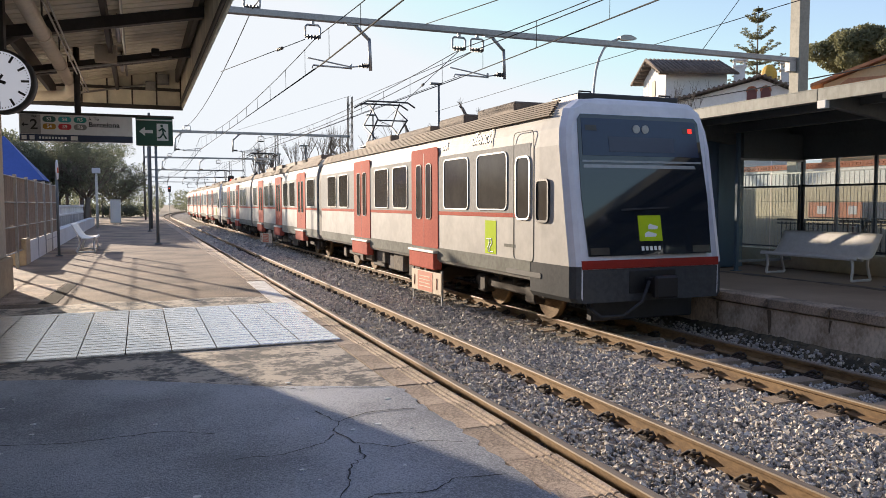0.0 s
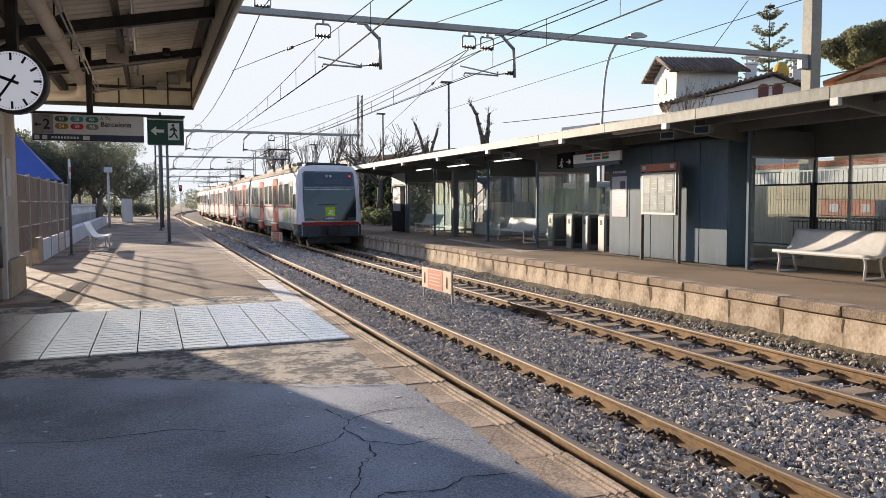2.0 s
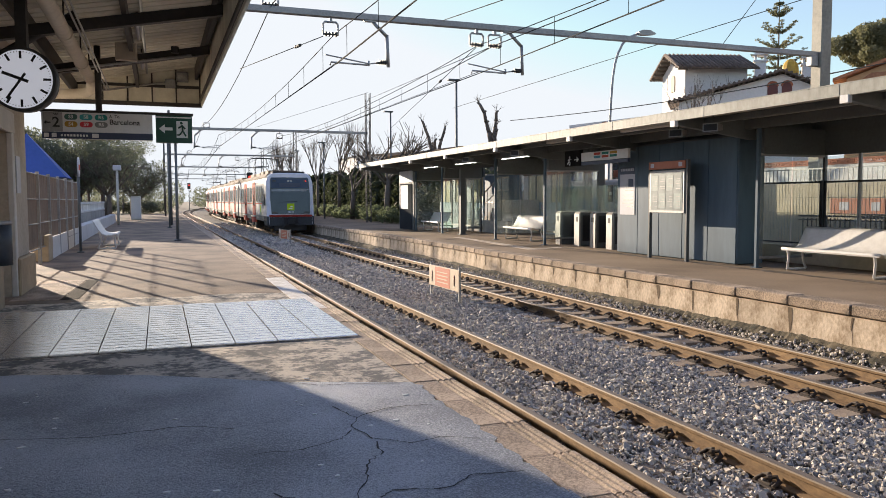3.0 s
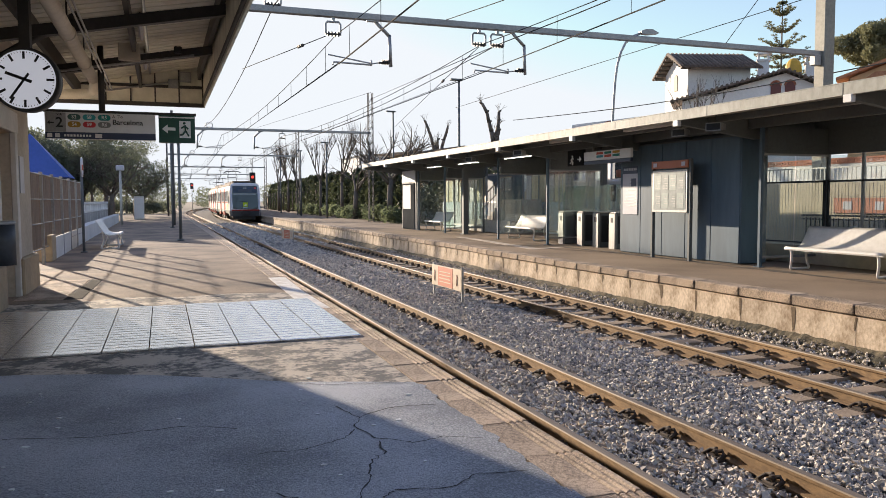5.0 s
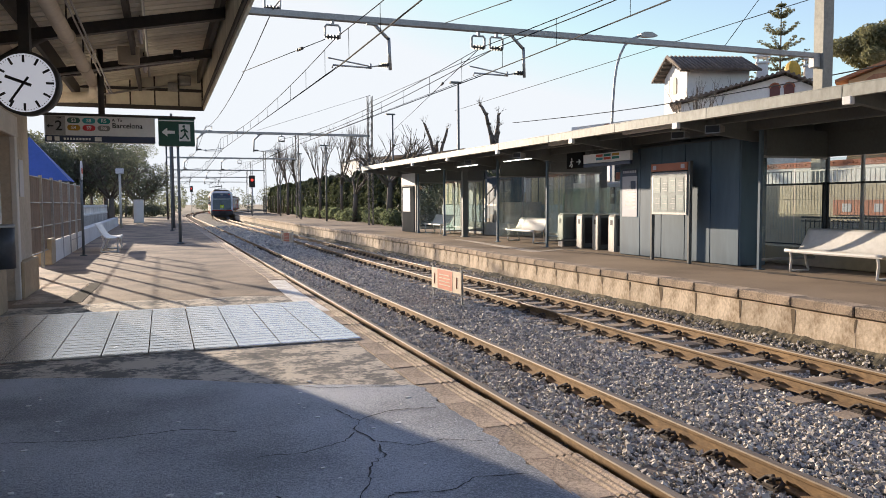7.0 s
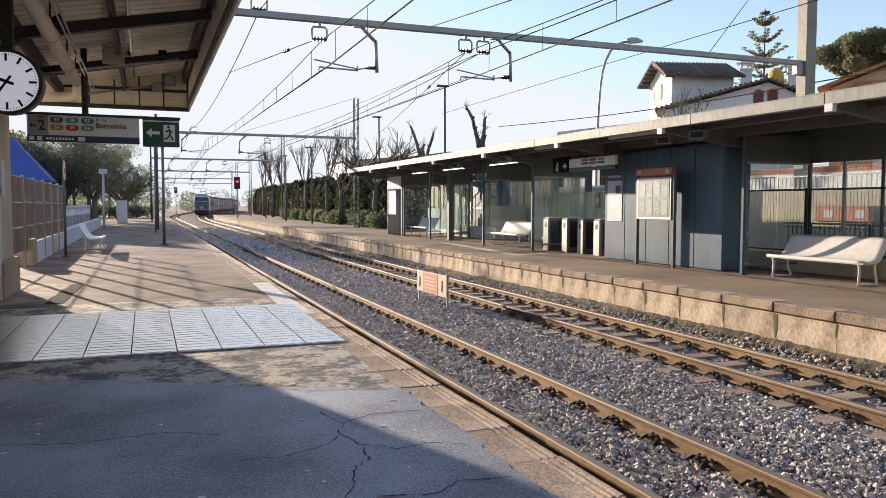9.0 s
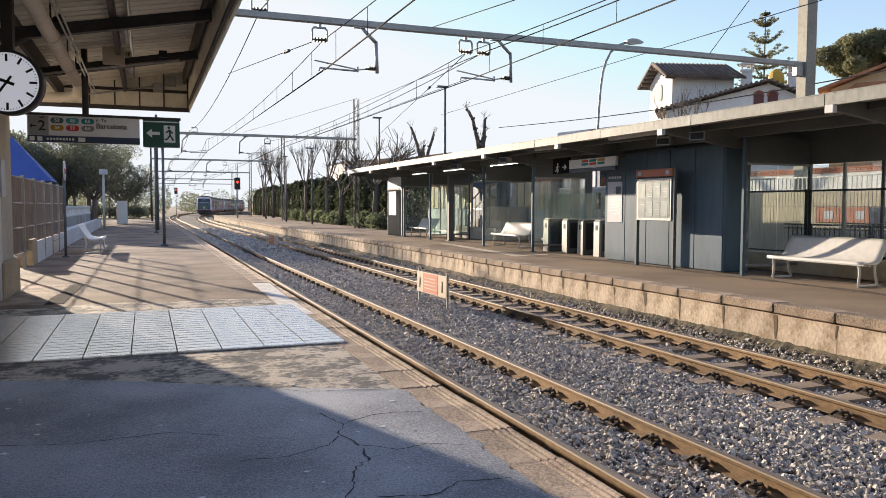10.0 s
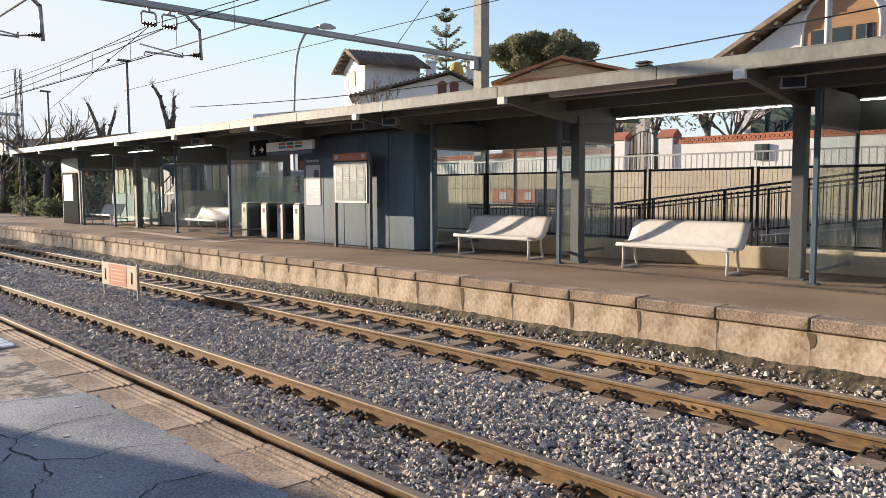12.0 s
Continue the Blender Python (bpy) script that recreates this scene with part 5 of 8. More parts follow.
def rear_facades():
    """Pale glazed fronts and a white picket rail seen through the shelter."""
    pb = mat("pale_blue_panel", (0.46, 0.56, 0.64), (0.40, 0.50, 0.58), 0.6, scale=4, bump=0.05, vary=0.04)
    bl = mat("cream_blind", (0.80, 0.68, 0.45), (0.72, 0.60, 0.40), 0.7, scale=8, bump=0.1, vary=0.06, streak=(4, 4, 0.3))
    for e0, e1, n in ((14.6, 18.2, 6.3), (19.4, 24.4, 5.0)):
        f = thing("kiosk_front", MB @ pose(n, e0, 0), "pale blue kiosk front with cream blinds behind the shelter", "kiosk", "kiosk fronts")
        L = e1 - e0
        bm = B()
        box(bm, 0, 0.12, 0, L, 0, 1.25, 0.01)
        part("lower_panel", bm, pb, f)
        bm = B()
        box(bm, 0, 0.12, 0, L, 2.35, 2.75, 0.01)
        part("head_panel", bm, M_STEELDARK, f)
        k = 0
        y = 0.0
        while y < L - 0.1:
            w = min(0.62, L - y)
            bm = B()
            box(bm, 0.03, 0.06, y + 0.03, y + w - 0.03, 1.27, 2.33)
            part("blind", bm, bl if k % 3 != 2 else M_PAPER, f)
            bm = B()
            box(bm, 0.0, 0.08, y - 0.025, y + 0.025, 1.25, 2.35)
            part("mullion", bm, M_GALV, f)
            y += 0.62
            k += 1
    r = thing("picket_rail", MB @ pose(7.2, 10.2, 0), "white picket railing behind the ticket gates", "railing")
    bm = B()
    box(bm, -0.03, 0.03, 0, 6.5, 2.02, 2.08)
    part("top_bar", bm, M_WHITE, r)
    bm = B()
    box(bm, -0.03, 0.03, 0, 6.5, 0.0, 1.45, 0.01)
    part("base_panel", bm, pb, r)
    for k in range(54):
        bm = B()
        box(bm, -0.02, 0.02, k * 0.12, k * 0.12 + 0.045, 1.45, 2.03)
        part("picket", bm, M_WHITE, r)


# ---------------------------------------------------------------- near platform: station house, canopy, signs
M_PLASTER = mat("ochre_plaster", (0.55, 0.49, 0.40), (0.42, 0.37, 0.30), 0.9, scale=14, bump=0.3, big=0.9)
M_STONEBASE = mat("tan_stone", (0.42, 0.32, 0.20), (0.30, 0.23, 0.15), 0.85, scale=10, bump=0.4, big=1.5)
M_CORR = mat("beige_corrugated_sheet", (0.74, 0.71, 0.60), (0.60, 0.57, 0.47), 0.6, scale=6, bump=0.1, big=0.8)
M_BEAM = mat("dark_brown_steel", (0.055, 0.05, 0.045), (0.035, 0.032, 0.03), 0.55, 0.2, scale=16, bump=0.1)
M_PIPE = mat("cream_pipe_paint", (0.60, 0.53, 0.42), (0.48, 0.42, 0.33), 0.5, scale=8, bump=0.1)
# dial colour with a faint glow of its own added
M_CLOCKFACE = glow_mat("clock_dial", (0.62, 0.63, 0.70), 0.25)
M_SCREEN = mat("brown_reed_screen", (0.26, 0.185, 0.125), (0.13, 0.09, 0.06), 0.85, scale=20, bump=0.5, big=2.5, streak=(1, 6, 0.3))
M_WHITEWALL = mat("whitewashed_wall", (0.74, 0.72, 0.68), (0.62, 0.60, 0.56), 0.85, scale=9, bump=0.25, big=1.0)
M_BLUETENT = mat("blue_awning", (0.05, 0.10, 0.36), (0.04, 0.085, 0.3), 0.6, scale=6, bump=0.1)
M_BIN = mat("dark_bin_steel", (0.06, 0.065, 0.075), (0.045, 0.05, 0.055), 0.5, 0.3, scale=14, bump=0.1)


def station_house():
    h = thing("wall_house", pose(0, 0, 0), "ochre plastered station house with a tan stone base", "building", kind="structure")
    bm = B()
    # wall with a door opening at y 11.2 to 12.3
    for y0, y1, z0, z1 in ((-14, 11.15, 0, 4.3), (11.15, 12.35, 2.35, 4.3), (12.35, 13.75, 0, 4.3)):
        box(bm, -2.4, -1.98, y0, y1, z0, z1)
    box(bm, -9, -2.4, 13.35, 13.75, 0, 4.3)
    box(bm, -9, -8.7, -14, 13.35, 0, 4.3)
    box(bm, -8.7, -2.4, -14, -13.7, 0, 4.3)
    part("wall", bm, M_PLASTER, h)
    bm = B()
    box(bm, -9.2, -1.9, -14.2, 13.9, 4.3, 4.5, 0.02)
    part("roof_slab", bm, M_CONC, h)
    bm = B()
    for y0, y1 in ((9.9, 11.1), (12.4, 13.82)):
        box(bm, -2.3, -1.90, y0, y1, 0, 0.55, 0.02)
    part("stone_base", bm, M_STONEBASE, h)
    bm = B()
    box(bm, -2.02, -1.94, 11.0, 11.16, 0, 2.5, 0.01)
    box(bm, -2.02, -1.94, 12.34, 12.5, 0, 2.5, 0.01)
    box(bm, -2.02, -1.935, 10.95, 12.55, 2.35, 2.65, 0.01)
    part("door_surround", bm, M_WHITEWALL, h)
    bm = B()
    box(bm, -2.30, -2.22, 11.16, 12.34, 0, 2.35)
    part("door_leaf", bm, mat("varnished_door", (0.42, 0.22, 0.10), (0.30, 0.15, 0.07), 0.6, scale=14, bump=0.2, streak=(3, 3, 0.3)), h, "brown wooden door")
    nt = thing("wall_notice", pose(-1.975, 12.75, 1.5), "small white notice on the plaster wall", "notice")
    bm = B()
    box(bm, 0, 0.012, 0, 0.35, 0, 0.55)
    part("sheet", bm, M_PAPER, nt)
    b = thing("litter_bin", pose(-1.80, 10.15, 0.60), "dark round steel litter bin hung on the wall", "litter bin")
    bm = B()
    tube(bm, (0, 0, 0.03), (0, 0, 0.53), 0.165, seg=20)
    part("drum", bm, M_BIN, b)
    bm = B()
    tube(bm, (0, 0, 0.51), (0, 0, 0.55), 0.172, seg=20)
    part("rim", bm, M_GALV, b)
    bm = B()
    box(bm, -0.185, -0.12, -0.06, 0.06, 0.0, 0.5, 0.005)
    part("wall_bracket", bm, M_BIN, b)


def canopy():
    c = thing("canopy", pose(0, 0, 0), "corrugated platform canopy on dark steel beams with a scalloped valance", "canopy", kind="structure")
    def zs(x):
        return 3.66 + (x + 1.98) * 0.185          # underside rises towards the line
    Y0, Y1 = -9.0, 17.0
    # corrugations run across
    y = Y0
    while y < Y1 - 0.01:
        bm = B()
        p = [(-1.98, y), (0.88, y)]
        va = [bm.verts.new((x, yy, zs(x) + dz)) for x in (-1.98, 0.90) for yy, dz in ((y, 0.065), (y + 0.02, 0.0), (y + 0.21, 0.0), (y + 0.23, 0.065), (y + 0.25, 0.065))]
        for k in range(4):
            bm.faces.new((va[k], va[k + 1], va[k + 6], va[k + 5]))
        vb = [bm.verts.new((x, yy, zs(x) + 0.075)) for x in (-1.98, 0.90) for yy in (y, y + 0.25)]
        bm.faces.new((vb[0], vb[1], vb[3], vb[2]))
        part("roof_sheet", bm, M_CORR, c)
        y += 0.25
    bm = B()
    prism(bm, [(-2.0, zs(-2.0) + 0.08), (0.93, zs(0.93) + 0.08), (0.93, zs(0.93) + 0.12), (-2.0, zs(-2.0) + 0.12)], Y0, Y1)
    part("roof_deck", bm, M_GALV, c)
    for y in (-4.4, -1.4, 1.6, 4.6, 7.5, 10.4, 13.2):
        bm = B()
        prism(bm, [(-1.97, 3.24), (0.84, 3.775), (0.84, 3.915), (-1.97, 3.38)], y - 0.06, y + 0.06)
        b = part("cross_beam", bm, M_BEAM, c, "dark tapered steel beam")
    for x in (-1.5, -0.35, 0.8):
        bm = B()
        box(bm, x - 0.03, x + 0.03, Y0, Y1 - 0.02, zs(x) - 0.26, zs(x) - 0.005)
        part("purlin", bm, M_BEAM, c)
    # diagonal struts from the house wall
    for y in (1.6, 4.6, 7.5, 10.4):
        bm = B()
        tube(bm, (-1.97, y, 2.95), (-0.9, y, zs(-0.9) - 0.2), 0.05, seg=8)
        part("strut", bm, M_BEAM, c)
    # valance along the line, in boards with a saw-tooth lower edge
    y = Y0
    bm_n = 0
    while y < Y1 - 0.01:
        bm = B()
        z0 = 3.40
        pts = [(y + 0.002, 4.32), (y + 0.002, z0)]
        pts += [(y + 0.05, z0 - 0.05), (y + 0.10, z0), (y + 0.15, z0 - 0.05), (y + 0.198, z0), (y + 0.198, 4.32)]
        prism(bm, pts, 0.88, 0.905, axis="x")
        part("valance_board", bm, M_CORR, c)
        y += 0.2
    bm = B()
    box(bm, 0.86, 0.93, Y0, Y1, 4.28, 4.34)
    box(bm, 0.845, 0.878, Y0, Y1, 3.44, 3.50)
    part("valance_rail", bm, M_BEAM, c)
    # end wall of the canopy in panels
    for k in range(6):
        x0 = -1.95 + k * 0.47
        x1 = x0 + 0.46
        bm = B()
        prism(bm, [(x0, 3.40), (x1, 3.40), (x1, zs(x1) + 0.04), (x0, zs(x0) + 0.04)], Y1 - 0.03, Y1)
        part("end_panel", bm, M_CORR, c)
        bm = B()
        box(bm, x1 - 0.01, x1 + 0.02, Y1 - 0.05, Y1 - 0.03, 3.38, zs(x1))
        part("end_batten", bm, M_BEAM, c)
    bm = B()
    box(bm, -1.97, 0.9, Y1 - 0.06, Y1 + 0.02, 3.34, 3.42)
    box(bm, -1.97, 0.9, Y1 - 0.055, Y1 - 0.03, 3.72, 3.78)
    part("end_rail", bm, M_BEAM, c)
    # rainwater pipe with an elbow to the wall
    p = thing("rainwater_pipe", pose(0, 0, 0), "cream painted rainwater pipe under the canopy", "pipe")
    bm = B()
    pipe(bm, [(-1.0, -6.0, 3.38), (-1.0, 13.9, 3.36), (-1.0, 14.05, 3.33), (-1.03, 14.2, 3.25), (-1.12, 14.25, 3.20), (-1.3, 14.27, 3.18), (-1.96, 14.27, 3.16)], 0.085, 14)
    part("pipe_run", bm, M_PIPE, p)
    for y in (6.0, 8.0, 10.1, 12.2, 13.6):
        bm = B()
        tube(bm, (-1.0, y - 0.025, 3.37), (-1.0, y + 0.025, 3.37), 0.10, seg=14)
        part("pipe_collar", bm, M_PIPE, p)
        bm = B()
        tube(bm, (-1.0, y, 3.4), (-1.0, y, zs(-1.0)), 0.012, seg=6)
        part("pipe_hanger", bm, M_BEAM, p)
    bm = B()
    for x in (-0.86, -0.81):
        tube(bm, (x, -6, 3.44), (x, 15.5, 3.44), 0.012, seg=6)
    part("cable", bm, M_GALV, p)
    # lamp line, boxes
    for y0 in (5.2, 8.3, 11.3, 14.0):
        l = thing("tube_light", pose(-0.22, y0, zs(-0.22) - 0.12), "unlit white tube light under the canopy", "light", "canopy lights")
        bm = B()
        box(bm, -0.05, 0.05, 0, 1.2, -0.03, 0.02, 0.01)
        part("batten", bm, M_WHITE, l)
        bm = B()
        tube(bm, (0, 0.05, -0.055), (0, 1.15, -0.055), 0.028)
        part("tube", bm, M_PAPER, l)
        bm = B()
        tube(bm, (0, 0.2, 0.0), (0, 0.2, 0.13), 0.01, seg=6)
        tube(bm, (0, 1.0, 0.0), (0, 1.0, 0.13), 0.01, seg=6)
        part("rod", bm, M_BEAM, l)
    bm = B()
    tube(bm, (-1.9, 13.05, 3.28), (0.55, 13.05, 3.72), 0.02, seg=6)
    tube(bm, (-1.9, 16.9, 3.44), (0.25, 16.9, 3.84), 0.02, seg=6)
    tube(bm, (-0.16, -5, zs(-0.2) - 0.06), (-0.16, 16.5, zs(-0.2) - 0.06), 0.025, seg=6)
    part("conduit", bm, M_GALV, c)
    for x, y, z, s, m, lab in ((-0.42, 13.0, 3.70, 0.16, M_PIPE, "cream junction box under the canopy"), (0.28, 16.85, 3.80, 0.10, M_GALV, "grey camera box on the canopy end"), (0.52, 16.9, 3.95, 0.12, M_GALV, "grey electric box on the canopy end"), (0.30, 13.0, 3.78, 0.06, M_BLACK, "small black camera under the canopy")):
        q = thing("junction_box", pose(x, y, z), lab, "electric box")
        bm = B()
        box(bm, -s, s, -0.06, 0.06, -s * 0.85, s * 0.85, 0.012)
        part("housing", bm, m, q)
        bm = B()
        box(bm, -s * 0.8, s * 0.8, -0.068, -0.058, -s * 0.65, s * 0.65, 0.004)
        part("cover", bm, m, q)


def clock():
    k = thing("platform_clock", pose(-1.23, 8.6, 2.58, 0, 0, -8), "round double-sided platform clock with black bar hands", "clock")
    bm = B()
    tube(bm, (0, -0.07, 0), (0, 0.07, 0), 0.315, seg=48)
    part("case", bm, M_BEAM, k)
    bm = B()
    tube(bm, (0, -0.071, 0), (0, -0.076, 0), 0.286, seg=48)
    d = part("dial", bm, M_CLOCKFACE, k, "white dial with a faint added glow")
    bm = B()
    for i in range(60):
        if i % 5:
            box(bm, -0.0025, 0.0025, -0.080, -0.076, 0.26, 0.272, m=Matrix.Rotation(radians(i * 6), 4, 'Y'))
    tagged(part("minute_scale", bm, M_BLACK, d), kind="stuff")
    for i in range(12):
        bm = B()
        box(bm, -0.011, 0.011, -0.080, -0.076, 0.20, 0.272, m=Matrix.Rotation(radians(i * 30), 4, 'Y'))
        part("hour_mark", bm, M_BLACK, d)
    for ang, l, w in ((290, 0.18, 0.015), (215, 0.235, 0.011)):
        bm = B()
        box(bm, -w, w, -0.085, -0.080, -0.07, l, m=Matrix.Rotation(radians(ang), 4, 'Y'))
        part("clock_hand", bm, M_BLACK, d)
    bm = B()
    box(bm, -0.05, 0.05, -0.04, 0.04, 0.29, 1.2)
    part("hanger", bm, M_BEAM, k)


def direction_sign():
    s = thing("direction_sign", pose(-1.70, 13.5, 0), "hanging station sign with line colours and an exit panel", "sign")
    bm = B()
    box(bm, -0.03, 2.27, -0.05, 0.05, 2.79, 2.83, 0.005)
    tube(bm, (0.83, 0, 2.83), (0.83, 0, 3.86), 0.05)
    part("hanger_bar", bm, M_BEAM, s)
    bm = B()
    box(bm, 0.0, 1.63, -0.045, 0.045, 2.37, 2.79, 0.006)
    p = part("line_panel", bm, M_SIGNGREY, s, "pale panel with coloured line badges")
    bm = B()
    box(bm, 0.0, 1.63, -0.049, -0.045, 2.37, 2.475)
    part("blue_strip", bm, M_SIGNBLUE, p, "dark strip with small white marks")
    bm = B()
    box(bm, 0.02, 0.30, -0.049, -0.045, 2.48, 2.78)
    part("grey_field", bm, M_GALV, p)
    R90 = pose(0, 0, 0, 90, 0, 0)
    dark = mat("black_lettering", (0.02, 0.02, 0.02), (0.02, 0.02, 0.02), vary=0, bump=0)
    white = mat("white_lettering", (0.8, 0.8, 0.78), (0.78, 0.78, 0.76), vary=0, bump=0)
    lettering("2", 0.22, dark, "platform_figure", p, Matrix.Translation((0.15, -0.051, 2.62)) @ R90)
    lettering("VIA", 0.05, dark, "caption", p, Matrix.Translation((0.17, -0.051, 2.75)) @ R90)
    bm = B()
    prism(bm, [(0.035, 2.62), (0.07, 2.655), (0.07, 2.63), (0.13, 2.63), (0.13, 2.61), (0.07, 2.61), (0.07, 2.585)], -0.052, -0.049)
    part("arrow", bm, dark, p)
    cols = {"S3": (0.05, 0.12, 0.10), "S8": (0.05, 0.33, 0.34), "R5": (0.02, 0.22, 0.20), "S4": (0.40, 0.22, 0.03), "S9": (0.55, 0.04, 0.05), "R6": (0.22, 0.22, 0.21)}
    for i, (t, col) in enumerate(cols.items()):
        x, z = 0.42 + (i % 3) * 0.22, 2.715 - (i // 3) * 0.115
        bm = B()
        pts = [(x + sx * 0.05 + 0.045 * math.cos(radians(a)), z + 0.045 * math.sin(radians(a))) for sx, a0 in ((1, -90), (-1, 90)) for a in range(a0, a0 + 181, 30)]
        prism(bm, pts, -0.049, -0.045)
        b = part("line_badge", bm, mat("badge_colour", col, col, 0.5, vary=0, bump=0), p)
        lettering(t, 0.075, white, "badge_text", b, Matrix.Translation((x, -0.051, z)) @ R90, 'CENTER')
    lettering("A  To", 0.065, dark, "caption", p, Matrix.Translation((0.98, -0.051, 2.735)) @ R90)
    lettering("Barcelona", 0.115, dark, "destination", p, Matrix.Translation((0.98, -0.051, 2.645)) @ R90)
    for x0, x1, z0, z1 in [(0.27 + k * 0.045, 0.30 + k * 0.045, 2.405, 2.44) for k in range(9)] + [(0.03, 0.10, 2.39, 2.455), (0.14, 0.21, 2.39, 2.455), (0.72, 0.82, 2.39, 2.455)]:
        bm = B()
        box(bm, x0, x1, -0.052, -0.049, z0, z1)
        part("station_name_bar", bm, M_PALE, p)
    bm = B()
    box(bm, 1.68, 2.25, -0.05, 0.05, 2.34, 2.79, 0.006)
    e = part("exit_panel", bm, M_SIGNGREEN, s, "dark green emergency exit panel")
    bm = B()
    prism(bm, [(1.73, 2.565), (1.82, 2.64), (1.82, 2.59), (1.94, 2.59), (1.94, 2.54), (1.82, 2.54), (1.82, 2.49)], -0.054, -0.05)
    part("arrow", bm, M_PALE, e)
    bm = B()
    box(bm, 2.0, 2.18, -0.054, -0.05, 2.42, 2.70)
    f = part("doorway_field", bm, M_PALE, e)
    bm = B()
    tube(bm, (2.08, -0.054, 2.665), (2.08, -0.058, 2.665), 0.022, seg=12)
    for a, b2 in (((2.09, 2.635), (2.10, 2.54)), ((2.10, 2.54), (2.15, 2.45)), ((2.10, 2.54), (2.05, 2.47)), ((2.05, 2.47), (2.01, 2.47)), ((2.09, 2.62), (2.03, 2.58)), ((2.09, 2.62), (2.14, 2.57))):
        tube(bm, (a[0], -0.056, a[1]), (b2[0], -0.056, b2[1]), 0.013, seg=6)
    part("exit_sign_shape", bm, M_SIGNGREEN, f)
    bm = B()
    box(bm, 1.69, 2.24, -0.054, -0.05, 2.745, 2.765)
    part("top_line", bm, M_PALE, e)


def left_side():
    # reed-screened fence on a low wall
    f = thing("screen_fence", pose(-2.46, 15.0, 0), "grey steel fence with brown translucent screen panes", "fence")
    for k in range(8):
        bm = B()
        box(bm, -0.035, 0.035, k * 1.75 - 0.035, k * 1.75 + 0.035, 0, 2.02, 0.006)
        part("post", bm, M_GALV, f)
    for k in range(7):
        bm = B()
        box(bm, -0.05, -0.02, k * 1.75 + 0.05, (k + 1) * 1.75 - 0.05, 0.38, 1.95)
        part("screen_pane", bm, M_SCREEN, f).visible_shadow = False
        bm = B()
        for z in (0.36, 0.9, 1.42, 1.96):
            tube(bm, (0, k * 1.75, z), (0, (k + 1) * 1.75, z), 0.014, seg=6)
        part("rail", bm, M_GALV, f)
    w = thing("planter_wall", pose(0, 0, 0), "low whitewashed wall beside the platform", "wall")
    bm = B()
    for a, b in (((-2.52, 19.8), (-2.75, 53.0)),):
        v = [(a[0] - 0.22, a[1]), (a[0] + 0.1, a[1]), (b[0] + 0.1, b[1]), (b[0] - 0.22, b[1])]
        prism(bm, v, 0, 0.52, axis="z")
    part("wall_body", bm, M_WHITEWALL, w)
    bm = B()
    box(bm, -2.76, -2.38, 19.3, 20.0, 0, 0.60, 0.02)
    part("end_pier", bm, M_STONEBASE, w)
    r = thing("white_railing", pose(-3.2, 29.0, 0), "white painted balustrade behind the wall", "railing")
    bm = B()
    box(bm, -0.06, 0.06, 0, 22, 1.22, 1.34, 0.01)
    box(bm, -0.06, 0.06, 0, 22, 0.86, 0.94, 0.01)
    part("top_bar", bm, M_WHITEWALL, r)
    for k in range(45):
        bm = B()
        box(bm, -0.035, 0.035, k * 0.5 - 0.035, k * 0.5 + 0.035, 0.0 if k % 4 == 0 else 0.9, 1.24)
        part("baluster", bm, M_WHITEWALL, r)
    bm = B()
    box(bm, -0.03, 0.03, 0, 22, 0.0, 0.86)
    part("base", bm, M_CONC, r)
    # blue awning of a yard behind
    t = thing("blue_awning", pose(0, 0, 0), "blue pitched awning behind the fence", "awning")
    bm = B()
    a = [(-9.0, 47, 2.8), (-4.8, 47, 2.7), (-4.8, 50, 2.7), (-9.0, 50, 2.8)]
    v = [bm.verts.new(c) for c in a] + [bm.verts.new((-6.9, 48.5, 5.2))]
    for i in range(4):
        bm.faces.new((v[i], v[(i + 1) % 4], v[4]))
    bm.faces.new(v[:4])
    part("cloth", bm, M_BLUETENT, t)
    for x, y in ((-5.0, 47.2), (-5.0, 49.8)):
        bm = B()
        tube(bm, (x, y, -1.0), (x, y, 2.3), 0.04)
        part("pole", bm, M_GALV, t)
    g = thing("dark_barn", pose(-9.5, 52, -1), "dark low building among the trees", "building")
    bm = B()
    box(bm, -4, 4, 0, 12, 0, 3.4)
    part("wall", bm, M_GALV, g)
    bm = B()
    prism(bm, [(-4.3, 3.4), (4.3, 3.4), (0, 5.2)], -0.3, 12.3)
    part("roof", bm, M_SIGNBLUE, g)
    # sign pole with a round sign, poles with lamps
    p = thing("sign_pole", pose(-2.0, 22.4, 0), "thin dark pole with a small edge-on sign", "sign")
    bm = B()
    tube(bm, (0, 0, 0), (0, 0, 2.1), 0.035)
    tube(bm, (0, 0, 0), (0, 0, 0.03), 0.09)
    part("pole", bm, M_STEELDARK, p)
    bm = B()
    tube(bm, (0.0, 0, 2.28), (0.03, 0.0, 2.28), 0.26, seg=24)
    part("disc", bm, M_PAPER, p)
    bm = B()
    box(bm, 0.03, 0.034, -0.18, 0.18, 2.2, 2.34)
    part("disc_bar", bm, M_RED, p)
    for x, y, h in ((0.57, 27.6, 3.35), (0.47, 40.7, 4.4)):
        q = thing("platform_lamp", pose(x, y, 0), "grey steel platform lamp post", "lamp post", "platform lamps")
        bm = B()
        tube(bm, (0, 0, 0), (0, 0, h), 0.055 if h < 4 else 0.045, 0.045 if h < 4 else 0.035)
        tube(bm, (0, 0, 0), (0, 0, 0.05), 0.12)
        part("post", bm, M_STEELDARK, q)
        bm = B()
        box(bm, -0.55, 0.10, -0.10, 0.10, h - 0.02, h + 0.05, 0.02)
        part("lamp_head", bm, M_GALV, q)
